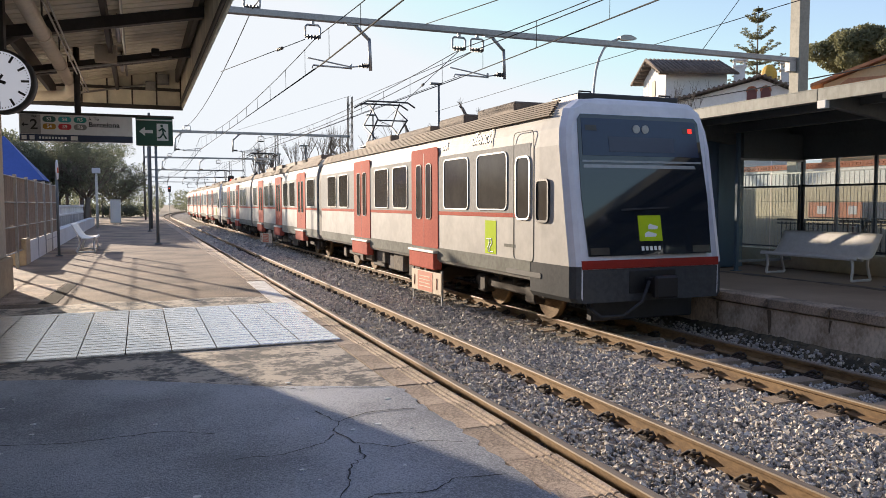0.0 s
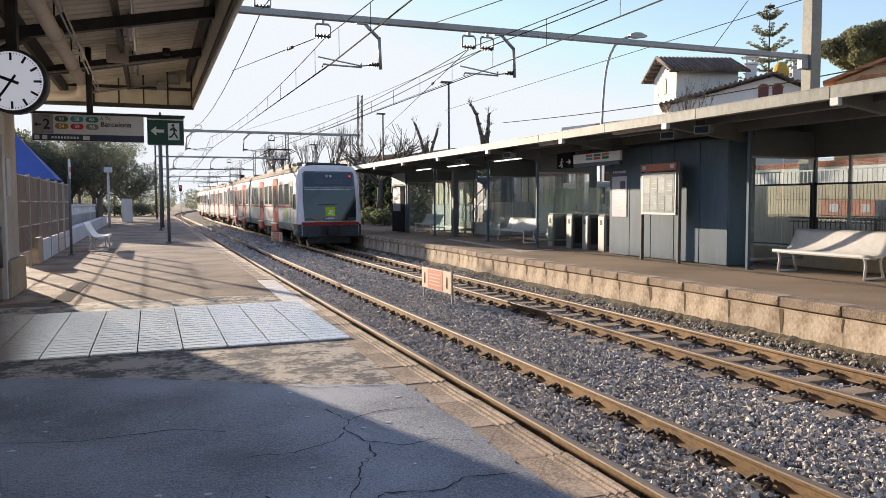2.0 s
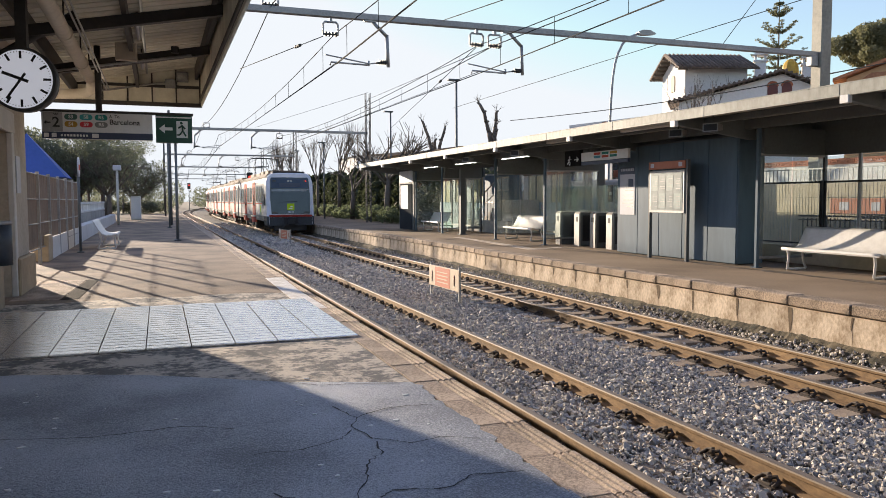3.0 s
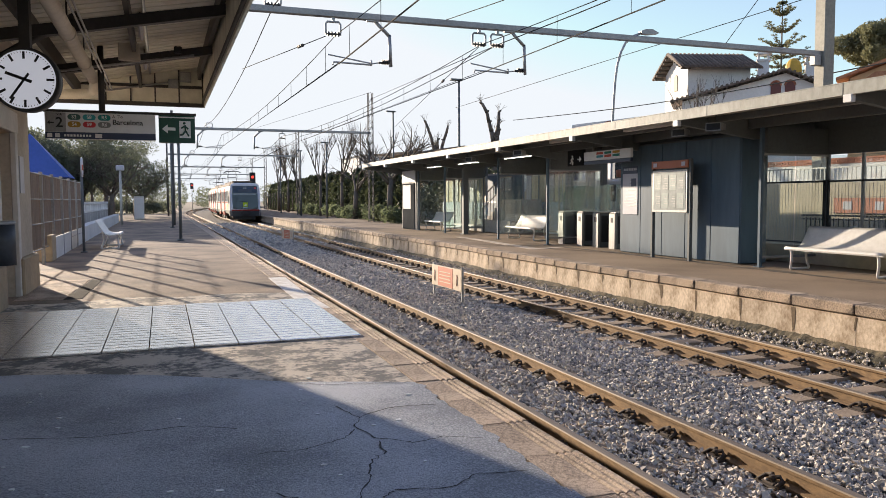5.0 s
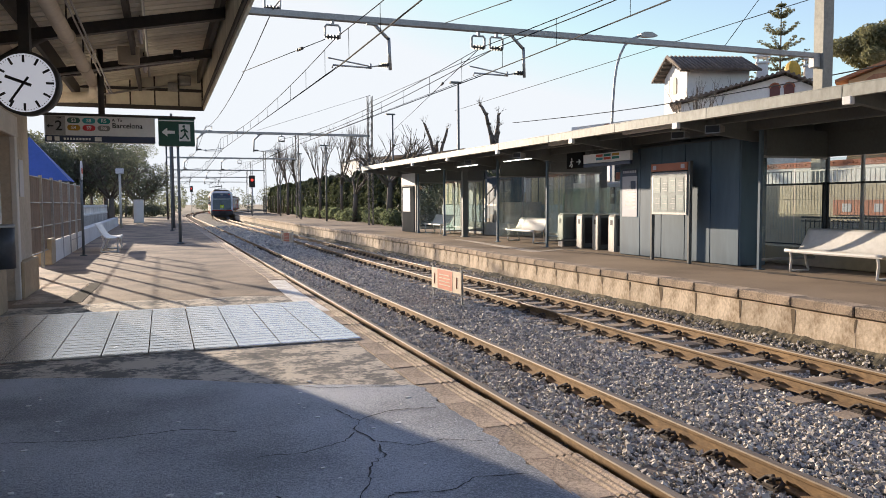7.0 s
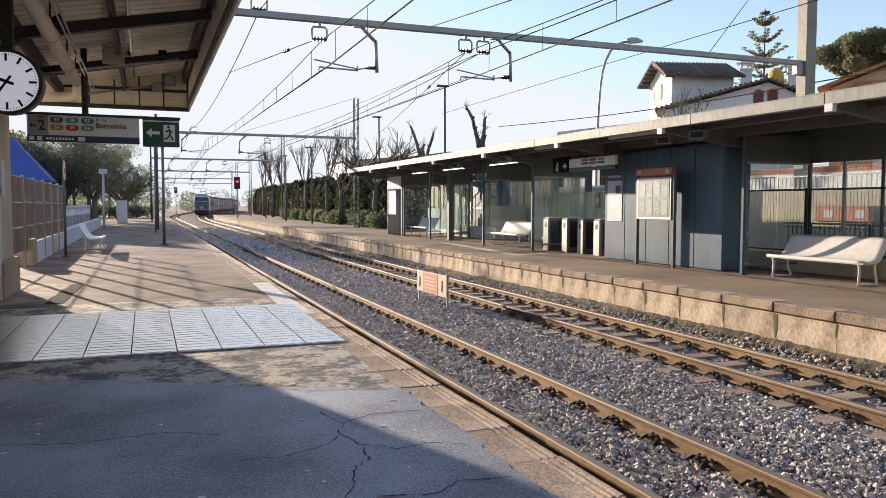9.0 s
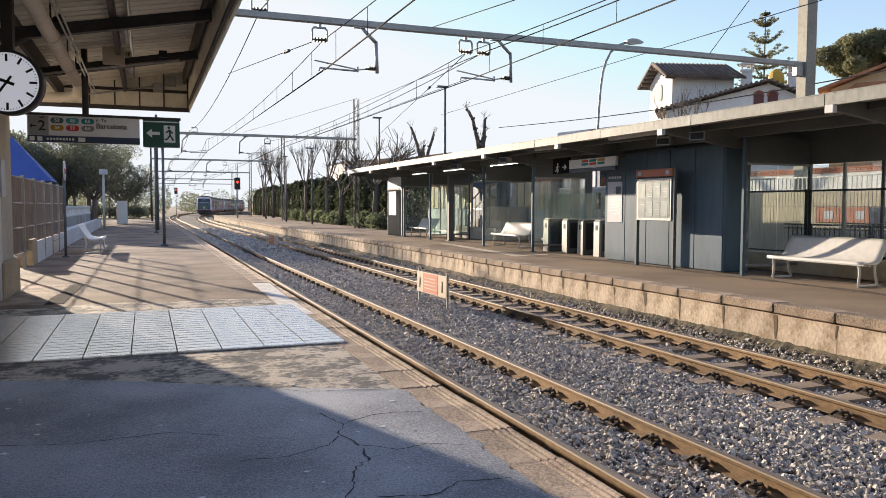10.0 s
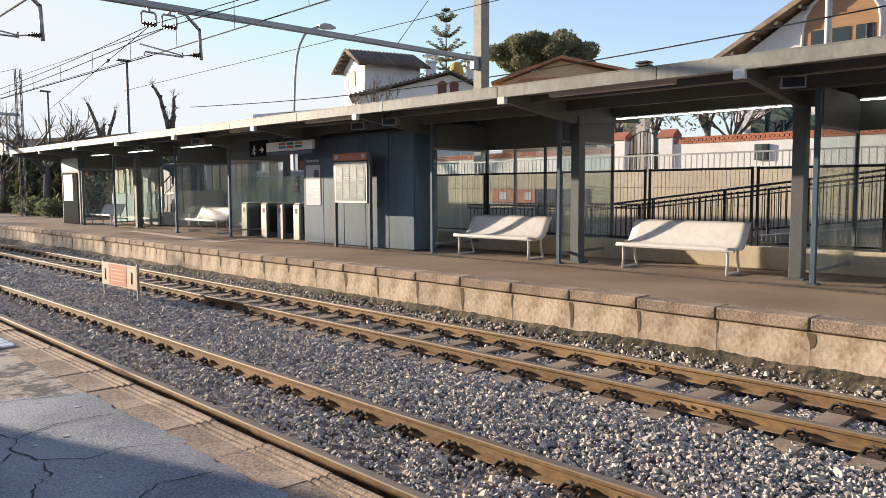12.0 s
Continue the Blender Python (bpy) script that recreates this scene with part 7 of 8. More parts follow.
def far_fence():
    f = thing("steel_fence", MB, "black steel fence of thin bars along the platform back", "fence")
    for k in range(9):
        e = -13.0 + k * 2.05
        for d in (-0.05, 0.05):
            bm = B()
            box(bm, 4.33, 4.37, e + d - 0.02, e + d + 0.02, 0, 1.74)
            part("post", bm, M_BLACK, f)
        if k == 8:
            break
        bm = B()
        box(bm, 4.335, 4.365, e + 0.07, e + 1.98, 1.69, 1.73)
        part("rail", bm, M_BLACK, f)
        bm = B()
        box(bm, 4.335, 4.365, e + 0.07, e + 1.98, 0.42, 0.45)
        part("rail", bm, M_BLACK, f)
        bm = B()
        for j in range(24):
            y = e + 0.12 + j * 0.078
            box(bm, 4.3475, 4.3525, y - 0.003, y + 0.003, 0.44, 1.70)
        for z in (0.75, 1.07, 1.39):
            box(bm, 4.3485, 4.3515, e + 0.1, e + 1.95, z - 0.004, z + 0.004)
        tagged(part("mesh_infill", bm, M_GALV, f), kind="stuff")
    bm = B()
    box(bm, 4.25, 4.5, -13.5, 3.5, 0, 0.38, 0.01)
    solid("back_kerb_wall", bm, M_BEIGEWALL, "low stained beige wall under the fence", "wall", kind="structure", at=MB)
    # ramp with railings
    bm = B()
    prism(bm, [(13.9, 0.02), (9.9, 0.03), (5.33, 0.57), (-6, 1.9), (-6, -1), (13.9, -1)], 14.2, 16.2, axis="x")
    r = solid("ramp", bm, M_CONC, "concrete ramp climbing to the street", "ramp", kind="structure")
    for x, lift in ((14.2, 0.0), (16.2, 0.0)):
        q = thing("ramp_railing", pose(x, 0, 0), "black railing with upright bars along the ramp", "railing", "ramp railings")
        def zr(y):
            return float(np.interp(y, [-6, 5.33, 9.9, 13.9], [1.9, 0.57, 0.03, 0.02]))
        for hh in (0.95, 0.86, 0.12):
            bm = B()
            pipe(bm, [(0, y, zr(y) + hh) for y in (-6, 5.33, 9.9, 13.9)], 0.022 if hh > 0.9 else 0.016, 6)
            part("rail", bm, M_BLACK, q)
        for k in range(150):
            y = -5.6 + k * 0.13
            bm = None
            if k % 12 == 0:
                bm = B()
                box(bm, -0.025, 0.025, y - 0.025, y + 0.025, zr(y), zr(y) + 0.95)
                part("post", bm, M_BLACK, q)
        bm = B()
        for k in range(150):
            y = -5.6 + k * 0.13
            box(bm, -0.008, 0.008, y - 0.008, y + 0.008, zr(y) + 0.1, zr(y) + 0.9)
        tagged(part("bar_infill", bm, M_BLACK, q), kind="stuff")
    # street on its retaining wall
    bm = B()
    box(bm, 17.5, 17.8, -12, 42, -1.0, 1.80)
    w = solid("retaining_wall", bm, M_BEIGEWALL, "beige rendered retaining wall of the street", "wall", kind="structure")
    bm = B()
    box(bm, 17.8, 120, -40, 140, -1.0, 1.72)
    solid("street", bm, M_PLAT_FAR, "raised street of pale worn asphalt", "road", kind="structure")
    q = thing("street_railing", pose(17.65, 0, 1.80), "grey street railing with upright bars", "railing")
    bm = B()
    box(bm, -0.02, 0.02, -12, 42, 0.40, 0.44)
    box(bm, -0.015, 0.015, -12, 42, 0.04, 0.07)
    part("rail", bm, M_GALV, q)
    bm = B()
    for k in range(360):
        y = -12 + k * 0.15
        box(bm, -0.01, 0.01, y - 0.01, y + 0.01, 0.0, 0.42)
    tagged(part("bar_infill", bm, M_GALV, q), kind="stuff")
    # direction board on the wall behind the shelter
    s = thing("platform_board", pose(17.5, 14.3, 0.95), "long faded orange and slate platform board", "sign")
    bm = B()
    box(bm, -0.03, 0.0, 0.0, 1.7, 0, 0.42)
    part("orange_panel", bm, M_ORANGE, s)
    bm = B()
    box(bm, -0.03, 0.0, -1.9, -0.02, 0, 0.42)
    part("slate_panel", bm, M_SIGNBLUE, s)
    bm = B()
    box(bm, -0.036, -0.03, 1.1, 1.4, 0.1, 0.32)
    box(bm, -0.036, -0.03, 0.15, 0.4, 0.1, 0.32)
    part("marks", bm, M_PAPER, s)


def garden():
    w = thing("garden_wall", pose(24, 0, 1.70), "white garden wall with red brick coping and gate piers", "wall", kind="structure")
    for y0, y1, h in ((-10, 13.5, 1.18), (15.9, 34, 0.95)):
        bm = B()
        box(bm, 0, 0.25, y0, y1, 0, h)
        part("wall_body", bm, M_WHITEHOUSE, w)
        n = int((y1 - y0) / 0.30)
        bk = B()
        for zz, o in ((0.0, 0.0), (0.075, 0.1), (0.15, 0.0)):
            for k in range(2):
                box(bk, -0.03, 0.28, o + k * 0.15 + 0.006, o + k * 0.15 + 0.144 - 0.02 * (zz == 0.075), zz, zz + 0.068)
        me = lib_mesh(bk, "brick_coping", M_BRICK)
        for k in range(min(n, 90)):
            place("brick_coping", me, w, pose(0, y0 + k * 0.30, h))
    for y in (13.75, 15.65):
        bm = B()
        box(bm, -0.1, 0.35, y - 0.25, y + 0.25, 0, 1.42, 0.01)
        p = part("gate_pier", bm, M_WHITEHOUSE, w)
        bm = B()
        prism(bm, [(-0.16, 1.42), (0.41, 1.42), (0.41, 1.52), (0.125, 1.72), (-0.16, 1.52)], y - 0.31, y + 0.31)
        part("pier_cap", bm, M_BRICK, p)
    g = thing("garden_gate", pose(24.1, 14.0, 1.70), "wrought iron double gate with scrolled top", "gate")
    for k in range(11):
        bm = B()
        y = 0.05 + k * 0.14
        h = 1.35 + 0.35 * math.sin(math.pi * k / 10)
        box(bm, -0.012, 0.012, y - 0.012, y + 0.012, 0.05, h)
        part("bar", bm, M_BLACK, g)
    bm = B()
    pipe(bm, [(0, 0.05 + k * 0.14, 1.35 + 0.35 * math.sin(math.pi * k / 10)) for k in range(11)], 0.02, 6)
    pipe(bm, [(0, 0.05, 0.9), (0, 1.45, 0.9)], 0.016, 6)
    pipe(bm, [(0, 0.05, 0.12), (0, 1.45, 0.12)], 0.016, 6)
    part("gate_frame", bm, M_BLACK, g)
    bm = B()
    pipe(bm, [(0, -0.3 + k * 0.2, 1.9 + 0.75 * math.sin(math.pi * k / 10)) for k in range(11)], 0.025, 6)
    part("gate_arch", bm, M_GALV, g)
    bx = thing("meter_box", pose(23.9, 10.2, 2.25), "small dark wall box in the garden wall", "wall box")
    bm = B()
    box(bm, 0, 0.1, 0, 0.45, 0, 0.5, 0.01)
    part("housing", bm, M_GREENSHUT, bx)
    bm = B()
    box(bm, -0.01, 0, 0.03, 0.21, 0.03, 0.47)
    part("door", bm, M_BLACK, bx)
    # gnarled pollard trees and shrubs in the garden
    for i, (x, y) in enumerate(((26.0, 17.0), (25.8, 13.2), (26.0, 15.4))):
        t = bare_tree(x, y, 1.7, 3.2, 40 + i, "stub", "gnarled pollarded garden tree")
        leafy("old_leaves", [((0.3, 0, 2.4), (0.8, 0.8, 0.5)), ((-0.4, 0.5, 2.1), (0.6, 0.7, 0.4))], 45, 0.12, 70 + i, M_OLIVE, t)
    t = bare_tree(26.3, 12.6, 1.7, 4.2, 47, "wide", "small bare garden tree")


def arch_window(parent, x, yc, z0, w, h, material, frame, n=7):
    """A round-topped window on a wall that faces -x."""
    bm = B()
    pts = [(yc - w / 2, z0), (yc + w / 2, z0)] + [(yc + w / 2 * math.cos(radians(a)), z0 + h - w / 2 + w / 2 * math.sin(radians(a))) for a in range(0, 181, 20)]
    prism(bm, pts, x - 0.03, x + 0.02, axis="x")
    wn = part("window", bm, material, parent)
    bm = B()
    rim = [(yc - w / 2, z0)] + [(yc - w / 2 * math.cos(radians(a)), z0 + h - w / 2 + w / 2 * math.sin(radians(a))) for a in range(0, 181, 20)] + [(yc + w / 2, z0)]
    pipe(bm, [(x - 0.03, a, b) for a, b in rim], 0.06, 6)
    part("window_frame", bm, frame, wn)
    return wn


def tile_rows(parent, a, b, c, d, n, material):
    """Rows of half-round tiles between two eave corners (a, b) and two ridge corners (d, c)."""
    a, b, c, d = (Vector(v) for v in (a, b, c, d))
    bm = B()
    for k in range(n):
        u = (k + 0.5) / n
        tube(bm, a + (b - a) * u, d + (c - d) * u, 0.5 * (b - a).length / n, seg=6)
    return part("tile_rows", bm, material, parent)


def houses():
    # white house with a steep gable behind the garden
    h = thing("white_house", pose(28, 0, 1.7), "large white house with a swept tiled gable and arched windows", "house")
    bm = B()
    prism(bm, [(13.2, 0), (13.2, 4.45), (10.7, 6.0), (6.0, 9.6), (1.3, 6.0), (-1.2, 4.45), (-1.2, 0)], 0, 9, axis="x")
    part("wall", bm, M_WHITEHOUSE, h)
    for s in (1, -1):
        bm = B()
        pts = [(6 + s * 7.9, 4.40), (6 + s * 4.7, 6.12), (6, 9.80), (6, 9.98), (6 + s * 4.8, 6.28), (6 + s * 8.0, 4.52)]
        prism(bm, pts, -0.55, 9.3, axis="x")
        part("roof", bm, M_TILEWORN, h)
        for k in range(9):
            bm = B()
            y = 6 + s * (0.8 + k * 0.8)
            z = float(np.interp(abs(y - 6), [0, 4.7, 7.9], [9.75, 6.08, 4.36]))
            box(bm, -0.5, 0, y - 0.06, y + 0.06, z - 0.16, z - 0.02)
            part("rafter_end", bm, M_BARK, h)
    w1 = arch_window(h, 0, 9.6, 4.15, 2.5, 2.3, M_WOODBLIND, M_WHITEHOUSE)
    for y0 in (8.55, 9.3, 10.0):
        bm = B()
        box(bm, -0.06, -0.035, y0, y0 + 0.55, 4.2, 5.1)
        part("pane", bm, M_CABGLASS, w1)
    w2 = arch_window(h, 0, 11.45, 1.25, 1.25, 1.7, M_GREENSHUT, M_GREENSHUT)
    for y0 in (10.95, 11.5):
        bm = B()
        box(bm, -0.06, -0.035, y0, y0 + 0.42, 1.3, 2.1)
        part("pane", bm, M_CABGLASS, w2)
    for y0 in (10.3, 12.1):
        bm = B()
        box(bm, -0.05, -0.01, y0, y0 + 0.5, 1.25, 2.2)
        part("shutter", bm, M_GREENSHUT, h)
    bm = B()
    tube(bm, (-2.0, 9.3, 0), (-2.0, 9.3, 9), 0.11)
    solid("service_pole", bm, M_GALV, "galvanised pole in front of the white house", "pole", at=pose(28, 0, 1.7))
    # villa with a tower: own axes face the station
    V = pose(35.3, 42.2, 0, 0, 0, -40)
    v = thing("villa", V, "white villa with a square tower, dark tiled roofs and arched windows", "house")
    bm = B()
    box(bm, -2.6, 1.6, -1.6, 2.4, 0, 9.9, m=pose(0, 0, 0, 0, 0, 24))
    part("tower_wall", bm, M_WHITEHOUSE, v)
    tw = pose(0, 0, 0, 0, 0, 24)
    for s in (-1, 1):
        bm = B()
        prism(bm, [(0.4 + s * 2.7, 9.72), (0.4, 11.0), (0.4, 11.1), (0.4 + s * 2.75, 9.80)], -3.3, 2.1, axis="x")
        bmesh.ops.transform(bm, matrix=tw, verts=bm.verts)
        roof = part("tower_roof", bm, M_TILE, v)
        for k in range(19):
            x = -3.2 + k * 0.285
            bm = B()
            tube(bm, tw @ Vector((x, 0.4 + s * 2.8, 9.80)), tw @ Vector((x, 0.4, 11.1)), 0.10, seg=6)
            part("roof_tile", bm, M_TILE, roof)
        for k in range(6):
            y = 0.4 + s * (0.3 + k * 0.42)
            z = 11.0 - 1.28 * abs(y - 0.4) / 2.7
            bm = B()
            box(bm, -3.25, -2.6, y - 0.05, y + 0.05, z - 0.16, z - 0.02, m=tw)
            part("rafter_end", bm, M_BARK, roof)
    bm = B()
    prism(bm, [(-1.6, 9.9), (2.4, 9.9), (0.4, 10.95)], -2.6, 1.6, axis="x")
    bmesh.ops.transform(bm, matrix=tw, verts=bm.verts)
    part("tower_gable", bm, M_WHITEHOUSE, v)
    bm = B()
    prism(bm, [(-9.0, 0), (6.2, 0), (6.2, 7.9), (4.0, 8.95), (-2.0, 7.5), (-2.0, 6.9), (-9.0, 6.3)], -4.0, 0.0)
    part("wing_wall", bm, M_WHITEHOUSE, v)
    for p, q in (((-2.7, 7.42), (4.0, 9.05)), ((4.0, 9.05), (6.9, 7.7))):
        bm = B()
        prism(bm, [p, q, (q[0], q[1] + 0.10), (p[0], p[1] + 0.10)], -4.5, 3.0)
        roof = part("wing_roof", bm, M_TILE, v)
        n = int((q[0] - p[0]) / 0.28)
        for k in range(n):
            u = (k + 0.5) / n
            x, z = p[0] + (q[0] - p[0]) * u, p[1] + (q[1] - p[1]) * u
            bm = B()
            tube(bm, (x, -4.58, z + 0.09), (x, 2.9, z + 0.09), 0.10, seg=6)
            part("roof_tile", bm, M_TILE, roof)
            bm = B()
            box(bm, x - 0.04, x + 0.04, -4.4, -4.0, z - 0.10, z)
            part("rafter_end", bm, M_BARK, roof)
    for dx in (3.45, 4.25):
        bm = B()
        pts = [(dx - 0.29, 7.05), (dx + 0.29, 7.05)] + [(dx + 0.29 * math.cos(radians(a)), 8.2 + 0.29 * math.sin(radians(a))) for a in range(0, 181, 30)]
        prism(bm, pts, -4.06, -3.98)
        wn = part("window", bm, M_SHUTTER, v, "dark red arched shutters")
        bm = B()
        pipe(bm, [(a, -4.06, b) for a, b in pts[2:]], 0.06, 5)
        part("window_arch", bm, M_BRICK, wn)
    for dx in (-6.6, -4.4, -2.2, 0.0):
        bm = B()
        pts = [(dx - 0.4, 5.2), (dx + 0.4, 5.2)] + [(dx + 0.4 * math.cos(radians(a)), 6.0 + 0.4 * math.sin(radians(a))) for a in range(0, 181, 30)]
        prism(bm, pts, -4.06, -3.98)
        wn = part("window", bm, M_BEIGEWALL, v)
        bm = B()
        pipe(bm, [(a, -4.06, b) for a, b in pts[2:]], 0.07, 5)
        part("window_arch", bm, M_BRICK, wn)
    bm = B()
    pts = [(-0.3, 8.6), (0.3, 8.6)] + [(0.3 * math.cos(radians(a)), 9.4 + 0.3 * math.sin(radians(a))) for a in range(0, 181, 30)]
    prism(bm, [(a + 0.4, b) for a, b in pts], -2.66, -2.58, axis="x")
    bmesh.ops.transform(bm, matrix=tw, verts=bm.verts)
    part("tower_window", bm, M_BEIGEWALL, v)
    for x, y, z in ((3.0, 1.5, 10.6), (6.0, 2.0, 10.3)):
        bm = B()
        box(bm, x - 0.35, x + 0.35, y - 0.35, y + 0.35, 7, z, 0.02)
        box(bm, x - 0.45, x + 0.45, y - 0.45, y + 0.45, z, z + 0.12)
        prism(bm, [(x - 0.5, z + 0.45), (x + 0.5, z + 0.45), (x, z + 0.85)], y - 0.5, y + 0.5)
        for dx in (-0.3, 0.3):
            box(bm, x + dx - 0.06, x + dx + 0.06, y - 0.3, y + 0.3, z + 0.1, z + 0.47)
        part("chimney", bm, M_WHITEHOUSE, v)
    bm = B()
    s = bmesh.ops.create_uvsphere(bm, u_segments=12, v_segments=8, radius=0.55)
    bmesh.ops.transform(bm, matrix=pose(4.9, 1.8, 9.9) @ Matrix.Diagonal((1, 1, 1.6, 1)), verts=s["verts"])
    part("yellow_pot", bm, mat("ochre_ceramic", (0.6, 0.36, 0.03), (0.5, 0.3, 0.03), 0.5), v)
    # cream house with an orange roof
    o = thing("cream_house", pose(47.4, 36.7, 0, 0, 0, -52), "cream house gable with an orange tiled roof", "house")
    bm = B()
    prism(bm, [(-4.2, 0), (7, 0), (7, 9.6), (0.3, 11.2), (-4.2, 9.6)], 0, 8)
    part("wall", bm, M_YELLOWCREAM, o)
    for p, q in (((-5.0, 9.4), (0.3, 11.25)), ((0.3, 11.25), (8.0, 9.5))):
        bm = B()
        prism(bm, [p, q, (q[0], q[1] + 0.22), (p[0], p[1] + 0.22)], -0.7, 8.5)
        part("roof", bm, M_TILEORANGE, o)
    bm = B()
    prism(bm, [(-3.6, 8.9), (7.5, 9.1), (7.5, 9.7), (-2.6, 9.6)], -2.2, -0.1)
    part("porch_roof", bm, M_TILEORANGE, o)
    for i, (x, y, z) in enumerate(((30.2, 20.6, 6.7), (30.0, 18.4, 7.0))):
        c = thing("roof_vent", pose(x * 1.0, y, 1.7), "dark louvred chimney vent", "chimney", "chimney vents")
        bm = B()
        box(bm, -0.22, 0.22, -0.22, 0.22, 0, z - 2.4, 0.01)
        part("stack", bm, M_CONC, c)
        for k in range(5):
            bm = B()
            box(bm, -0.28, 0.28, -0.28, 0.28, z - 2.35 + k * 0.13, z - 2.28 + k * 0.13)
            part("louvre", bm, M_BLACK, c)
    # far low houses behind the shelter
    for x, y, w2, d, hh, m in ((30, 92, 14, 10, 6.8, M_WHITEHOUSE), (24, 60, 9, 8, 5.2, M_BEIGEWALL), (44, 110, 18, 12, 7.5, M_BEIGEWALL), (34, 62, 8, 8, 6.0, M_WHITEHOUSE)):
        q = thing("distant_house", pose(x, y, 0), "plain low house behind the station", "house", "distant houses")
        bm = B()
        box(bm, -w2 / 2, w2 / 2, 0, d, 0, hh)
        part("wall", bm, m, q)
        bm = B()
        prism(bm, [(-w2 / 2 - 0.3, hh), (w2 / 2 + 0.3, hh), (0, hh + 0.7)], -0.3, d + 0.3)
        part("roof", bm, M_TILEWORN, q)
        for k in range(3):
            bm = B()
            xx = -w2 / 2 + (k + 0.5) * w2 / 3
            box(bm, xx - 0.5, xx + 0.5, -0.04, 0.02, hh - 2.2, hh - 0.9)
            part("window", bm, M_CABGLASS, q)


def trees():
    rng = random.Random(21)
    # stone pine on the hill
    t = thing("stone_pine", pose(70, 56.5, 2.6), "broad dark green stone pine", "tree")
    bm = B()
    tube(bm, (0, 0, 0), (0.4, 0, 12.5), 0.5, 0.32)
    for k in range(9):
        a = k * 0.7
        tube(bm, (0.4, 0, 11.0 + 0.2 * k), (0.4 + 4.0 * math.cos(a), 4.0 * math.sin(a), 14.6), 0.16, 0.06, seg=6)
    part("trunk", bm, M_BARK, t)
    bl = []
    for k in range(46):
        a, r = rng.uniform(0, 6.28), 5.6 * math.sqrt(rng.random())
        zz = 15.6 - 0.055 * r * r + rng.uniform(-1.6, 0.5)
        s = rng.uniform(0.9, 1.5)
        bl.append(((0.4 + r * math.cos(a), r * math.sin(a), zz), (s * 1.15, s * 1.15, s * 0.8)))
    leafy("crown", bl, 700, 0.20, 3, M_PINE, t)
    t = thing("pine", pose(63.5, 64.5, 1.7), "smaller dark green pine beside a house", "tree")
    bm = B()
    tube(bm, (0, 0, 0), (0, 0, 10), 0.3, 0.15)
    part("trunk", bm, M_BARK, t)
    leafy("crown", [((rng.uniform(-2, 2), rng.uniform(-2, 2), rng.uniform(8.5, 11.5)), (1.5, 1.5, 1.0)) for _ in range(12)], 500, 0.2, 4, M_PINE, t)
    t = thing("cypress", pose(66.0, 49.8, -1.2), "pointed dark green conifer tree", "tree")
    bm = B()
    tube(bm, (0, 0, 0), (0, 0, 16), 0.3, 0.05)
    part("trunk", bm, M_BARK, t)
    leafy("crown", [((0, 0, 10 + k * 0.7), (1.9 - k * 0.16, 1.9 - k * 0.16, 0.8)) for k in range(10)], 350, 0.2, 6, M_HEDGE, t)
    # araucaria with whorls
    t = thing("araucaria", pose(52.2, 53.9, 1.7), "slender araucaria with tiers of branches", "tree")
    bm = B()
    tube(bm, (0, 0, 0), (0, 0, 17.3), 0.2, 0.03)
    part("trunk", bm, M_BARK, t)
    bm = B()
    bl = []
    for k, (z, L, rise) in enumerate(((10.4, 2.5, 0.5), (11.3, 2.4, 0.5), (12.1, 2.2, 0.6), (13.1, 1.75, 0.75), (14.35, 1.4, 0.8), (15.85, 0.9, 0.6), (16.9, 0.22, 0.03))):
        for j in range(6):
            a = j * 1.047 + k * 0.5
            prev = Vector((0, 0, z))
            for u in (0.2, 0.4, 0.6, 0.8, 1.0):
                p = Vector((L * u * math.cos(a), L * u * math.sin(a), z + rise * u ** 1.6))
                tube(bm, prev, p, 0.035, 0.03, seg=5)
                bl.append(((p.x, p.y, p.z + 0.04), (0.24, 0.24, 0.09)))
                prev = p
    part("limb_crown", bm, M_BARK, t)
    leafy("needles", bl, 34, 0.10, 8, M_PINE, t)
    # tall hedge along the far platform
    h = thing("tall_hedge", pose(0, 0, 0), "tall dark clipped cypress hedge behind the platform", "hedge")
    bl = []
    for k in range(62):
        y = 42.0 + k * 1.25
        x = 14.6 + (0.02 * (y - 42)) + rng.uniform(-0.25, 0.25)
        for z, r in ((0.7, 0.9), (1.7, 0.85), (2.6, 0.7)):
            bl.append(((x, y, z), (r, 0.75, 0.75 + rng.uniform(0, 0.15))))
        if rng.random() < 0.6:
            bl.append(((x, y, 3.2 + rng.uniform(0, 0.4)), (0.45, 0.45, 0.5)))
    leafy("foliage", bl, 330, 0.19, 12, M_HEDGE, h)
    bm = B()
    for k in range(32):
        tube(bm, (14.8, 42.5 + k * 2.5, 0), (14.8, 42.5 + k * 2.5, 2.4), 0.07, seg=6)
    part("stems", bm, M_BARK, h)
    # dense evergreen by the stairs, under the roof's far end
    h = thing("evergreen_bush", pose(0, 0, 0), "dense dark evergreen behind the stairs", "bush")
    leafy("foliage", [((rng.uniform(14.4, 16.5), rng.uniform(34.5, 41), rng.uniform(0.6, 2.8)), (0.9, 1.0, 0.9)) for _ in range(26)], 330, 0.15, 15, M_HEDGE, h)
    bm = B()
    for k in range(6):
        tube(bm, (15.4, 35 + k, 0), (15.4, 35 + k, 2), 0.06, seg=6)
    part("stems", bm, M_BARK, h)
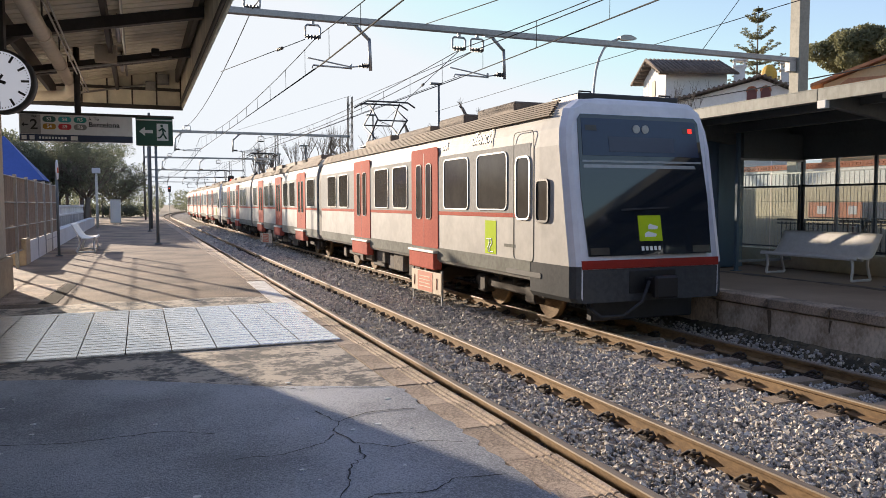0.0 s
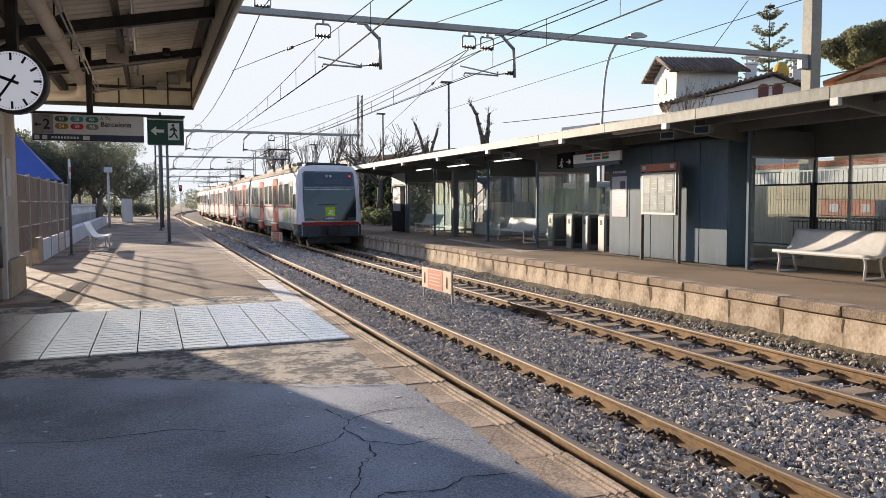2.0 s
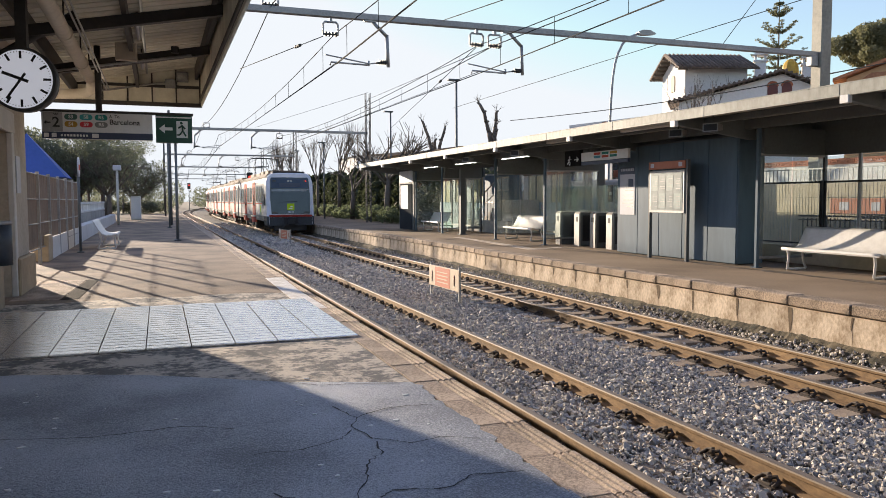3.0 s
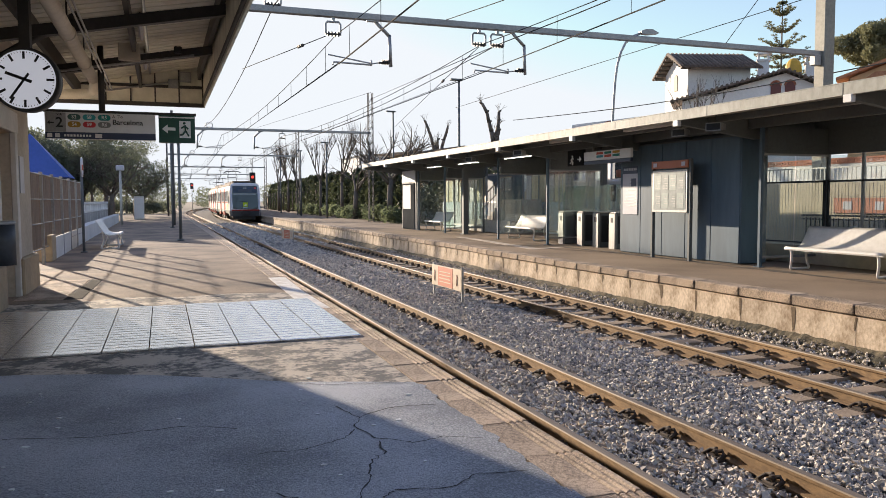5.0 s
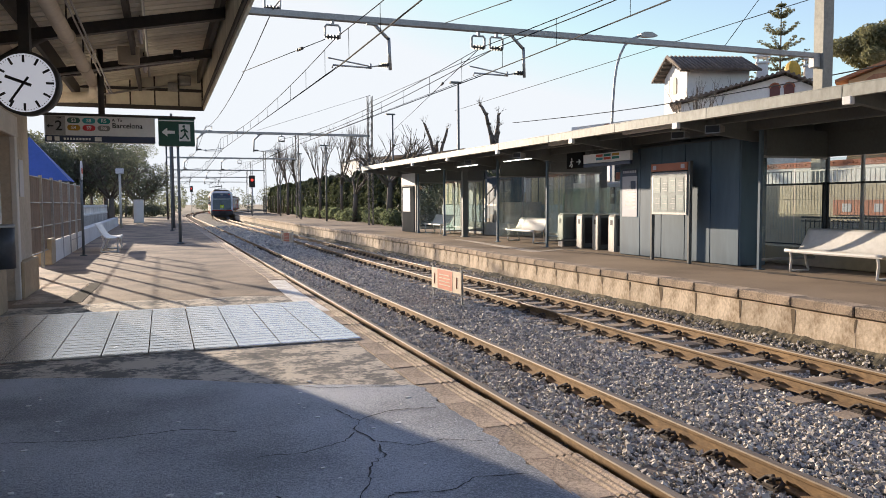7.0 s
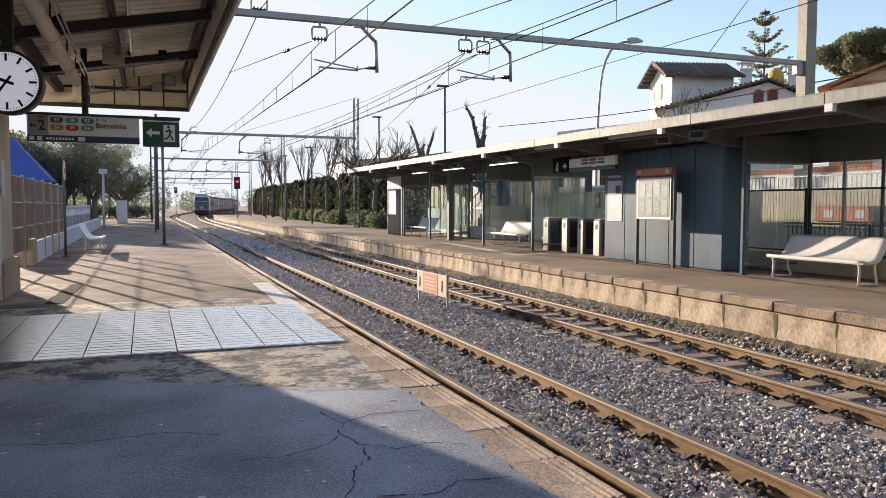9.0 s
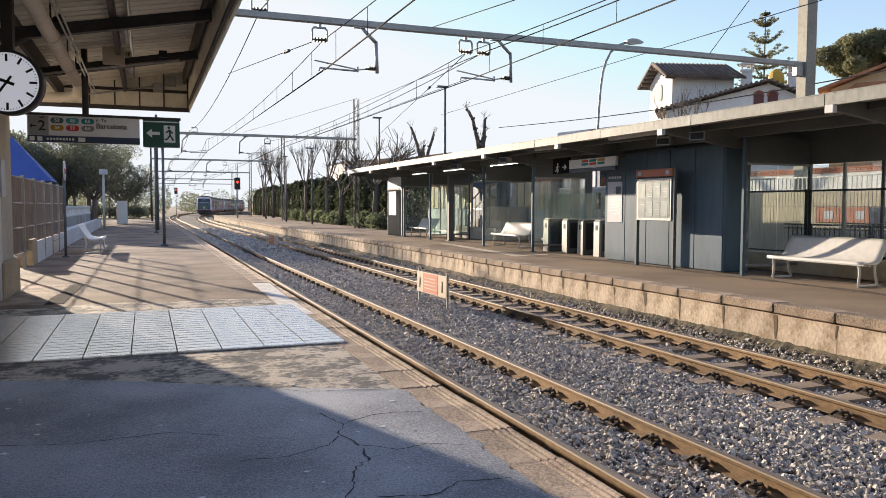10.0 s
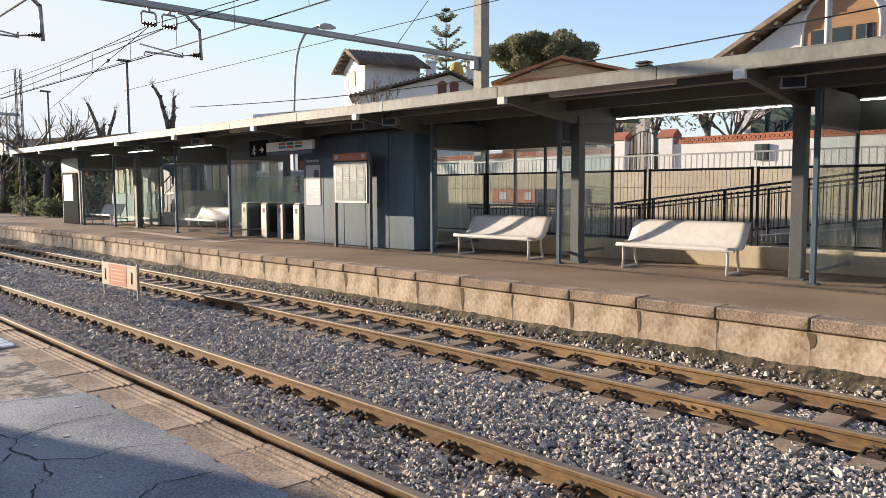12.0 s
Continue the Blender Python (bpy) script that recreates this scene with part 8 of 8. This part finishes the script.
    # shrubs along the hedge's foot
    for k in range(16):
        y = 43 + k * 2.4 + rng.uniform(-0.5, 0.5)
        s = thing("shrub", pose(12.9 + 0.012 * (y - 40) + rng.uniform(-0.2, 0.2), y, 0), "low grey-green rounded shrub", "shrub", "platform shrubs")
        leafy("foliage", [((rng.uniform(-0.4, 0.4), rng.uniform(-0.5, 0.5), rng.uniform(0.3, 0.7)), (0.5, 0.5, 0.4)) for _ in range(5)], 130, 0.11, 100 + k, M_SHRUB, s)
        bm = B()
        tube(bm, (0, 0, 0), (0, 0, 0.5), 0.04, seg=6)
        part("stem", bm, M_BARK, s)
    for i, (x, y, hgt) in enumerate(((13.4, 46, 7.6), (12.9, 53, 6.8), (13.2, 58.5, 7.6), (13.0, 66, 7.6), (13.2, 78, 7.4), (13.6, 88, 8.4), (13.8, 97, 8.4))):
        bare_tree(x, y, 0, hgt, 200 + i, "wide" if i in (0, 1) else "fan")
    bare_tree(18.0, 40.0, 1.0, 6.2, 301, "stub", "heavily cut plane tree with stumps of limbs")
    bare_tree(22.5, 62.0, 1.0, 7.6, 302, "stub", "pollarded tree behind the station roof")
    # winter trees beyond the fence, close together
    for i, (x, y, hgt) in enumerate(((-6.6, 62, 6.6), (-5.2, 66, 7.2), (-8.4, 60, 7.0), (-3.9, 71, 6.8), (-7.0, 72, 7.6), (-5.0, 80, 7.2), (-10.2, 70, 7.4), (-3.6, 88, 6.6))):
        bare_tree(x, y, -0.6, hgt, 500 + i, "fan", "bare grey tree in a dense row beyond the fence")
    for i, (x, y, hgt) in enumerate(((33.5, 40.0, 8.8), (30.0, 37.5, 8.4))):
        bare_tree(x, y, 1.7, hgt - 1.5, 310 + i, "fan", "thin bare tree in front of the villa")
    # trees on the near side
    for i, (x, y, hgt) in enumerate(((-3.4, 58, 7.0), (-1.6, 64, 6.4), (-5.4, 60, 7.4), (-4.5, 70, 8.0), (-2.4, 76, 7.0))):
        t = bare_tree(x, y, -0.6, hgt, 400 + i, "wide", "half-bare grey tree beside the platform")
        leafy("sparse_leaves", [((rng.uniform(-1.8, 1.8), rng.uniform(-1.8, 1.8), hgt * rng.uniform(0.35, 1.0)), (0.9, 0.9, 0.7)) for _ in range(24)], 420, 0.07, 500 + i, M_OLIVE, t)
    for i, (x, y, hgt, r) in enumerate(((-8.0, 57, 6.6, 2.4), (-10.5, 64, 7.2, 2.8), (-6.6, 62, 6.0, 1.9), (-13, 70, 7.4, 3.2))):
        t = thing("leafy_tree", pose(x, y, -1.0), "dense olive-green evergreen tree", "tree", "evergreen trees")
        bm = B()
        tube(bm, (0, 0, 0), (0.1, 0, hgt * 0.6), 0.18, 0.1)
        for k in range(6):
            tube(bm, (0.1, 0, hgt * 0.45), (r * 0.7 * math.cos(k), r * 0.7 * math.sin(k), hgt * 0.85), 0.08, 0.03, seg=6)
        part("trunk", bm, M_BARK, t)
        leafy("crown", [((rng.uniform(-r, r) * 0.7, rng.uniform(-r, r) * 0.7, hgt * rng.uniform(0.55, 0.98)), (r * 0.42, r * 0.42, r * 0.36)) for _ in range(22)], 600, 0.11, 600 + i, M_OLIVE, t)
    # distant belt of trees where the line bends away
    far = thing("distant_woods", pose(0, 0, 0), "hazy belt of distant trees", "trees", kind="stuff")
    bl = []
    for k in range(70):
        y = 190 + rng.uniform(-25, 90)
        x = rng.uniform(-60, 85)
        hh = rng.uniform(3, 6.5)
        bl.append(((x, y, hh * 0.5), (rng.uniform(2, 5), 3, hh * 0.62)))
    leafy("foliage", bl, 420, 0.30, 31, M_OLIVE, far)
    bl = [((-18 - rng.uniform(0, 40), 60 + rng.uniform(0, 110), 2.4), (4, 4, 3.4)) for _ in range(40)]
    leafy("foliage", bl, 500, 0.26, 32, M_OLIVE, far)
    for i in range(14):
        s = thing("verge_bush", pose(-13.5 + i * 1.05, 86 + rng.uniform(-2, 5), 0), "low tangled bush on the verge", "bush", "verge bushes")
        hh = rng.uniform(0.9, 1.7)
        leafy("foliage", [((rng.uniform(-0.8, 0.8), rng.uniform(-0.6, 0.6), hh * rng.uniform(0.3, 0.9)), (0.7, 0.6, 0.5)) for _ in range(7)], 150, 0.12, 700 + i, M_OLIVE, s)
        bm = B()
        tube(bm, (0, 0, 0), (0, 0, hh * 0.6), 0.05, seg=6)
        part("stem", bm, M_BARK, s)
    # dry grass beyond the platform end
    bm = B()
    box(bm, -14, 1.4, 84, 150, -0.05, 0.03)
    solid("verge", bm, mat("dry_grass", (0.20, 0.17, 0.07), (0.12, 0.11, 0.05), 0.95, scale=20, bump=0.8, big=0.6), "dry yellowish grass verge", "ground", kind="structure")
    k = thing("utility_cabinet", pose(-1.6, 60, 0), "white utility cabinet by the platform", "cabinet")
    bm = B()
    box(bm, -0.35, 0.35, -0.3, 0.3, 0, 1.7, 0.02)
    part("housing", bm, M_WHITE, k)
    bm = B()
    box(bm, -0.32, 0.32, -0.32, -0.3, 0.1, 1.6)
    part("door", bm, M_SIGNGREY, k)


ground()
TRAIN = make_train()
far_platform_things()
rear_facades()
station_house()
canopy()
clock()
direction_sign()
left_side()
warning_sign(15.5, 5.5, 1.6, -88)
warning_sign(37.0, 5.4, 1.3, -75)
overhead()
far_fence()
garden()
houses()
trees()
ballast()
tracks()
near_platform()
far_platform()
motions()
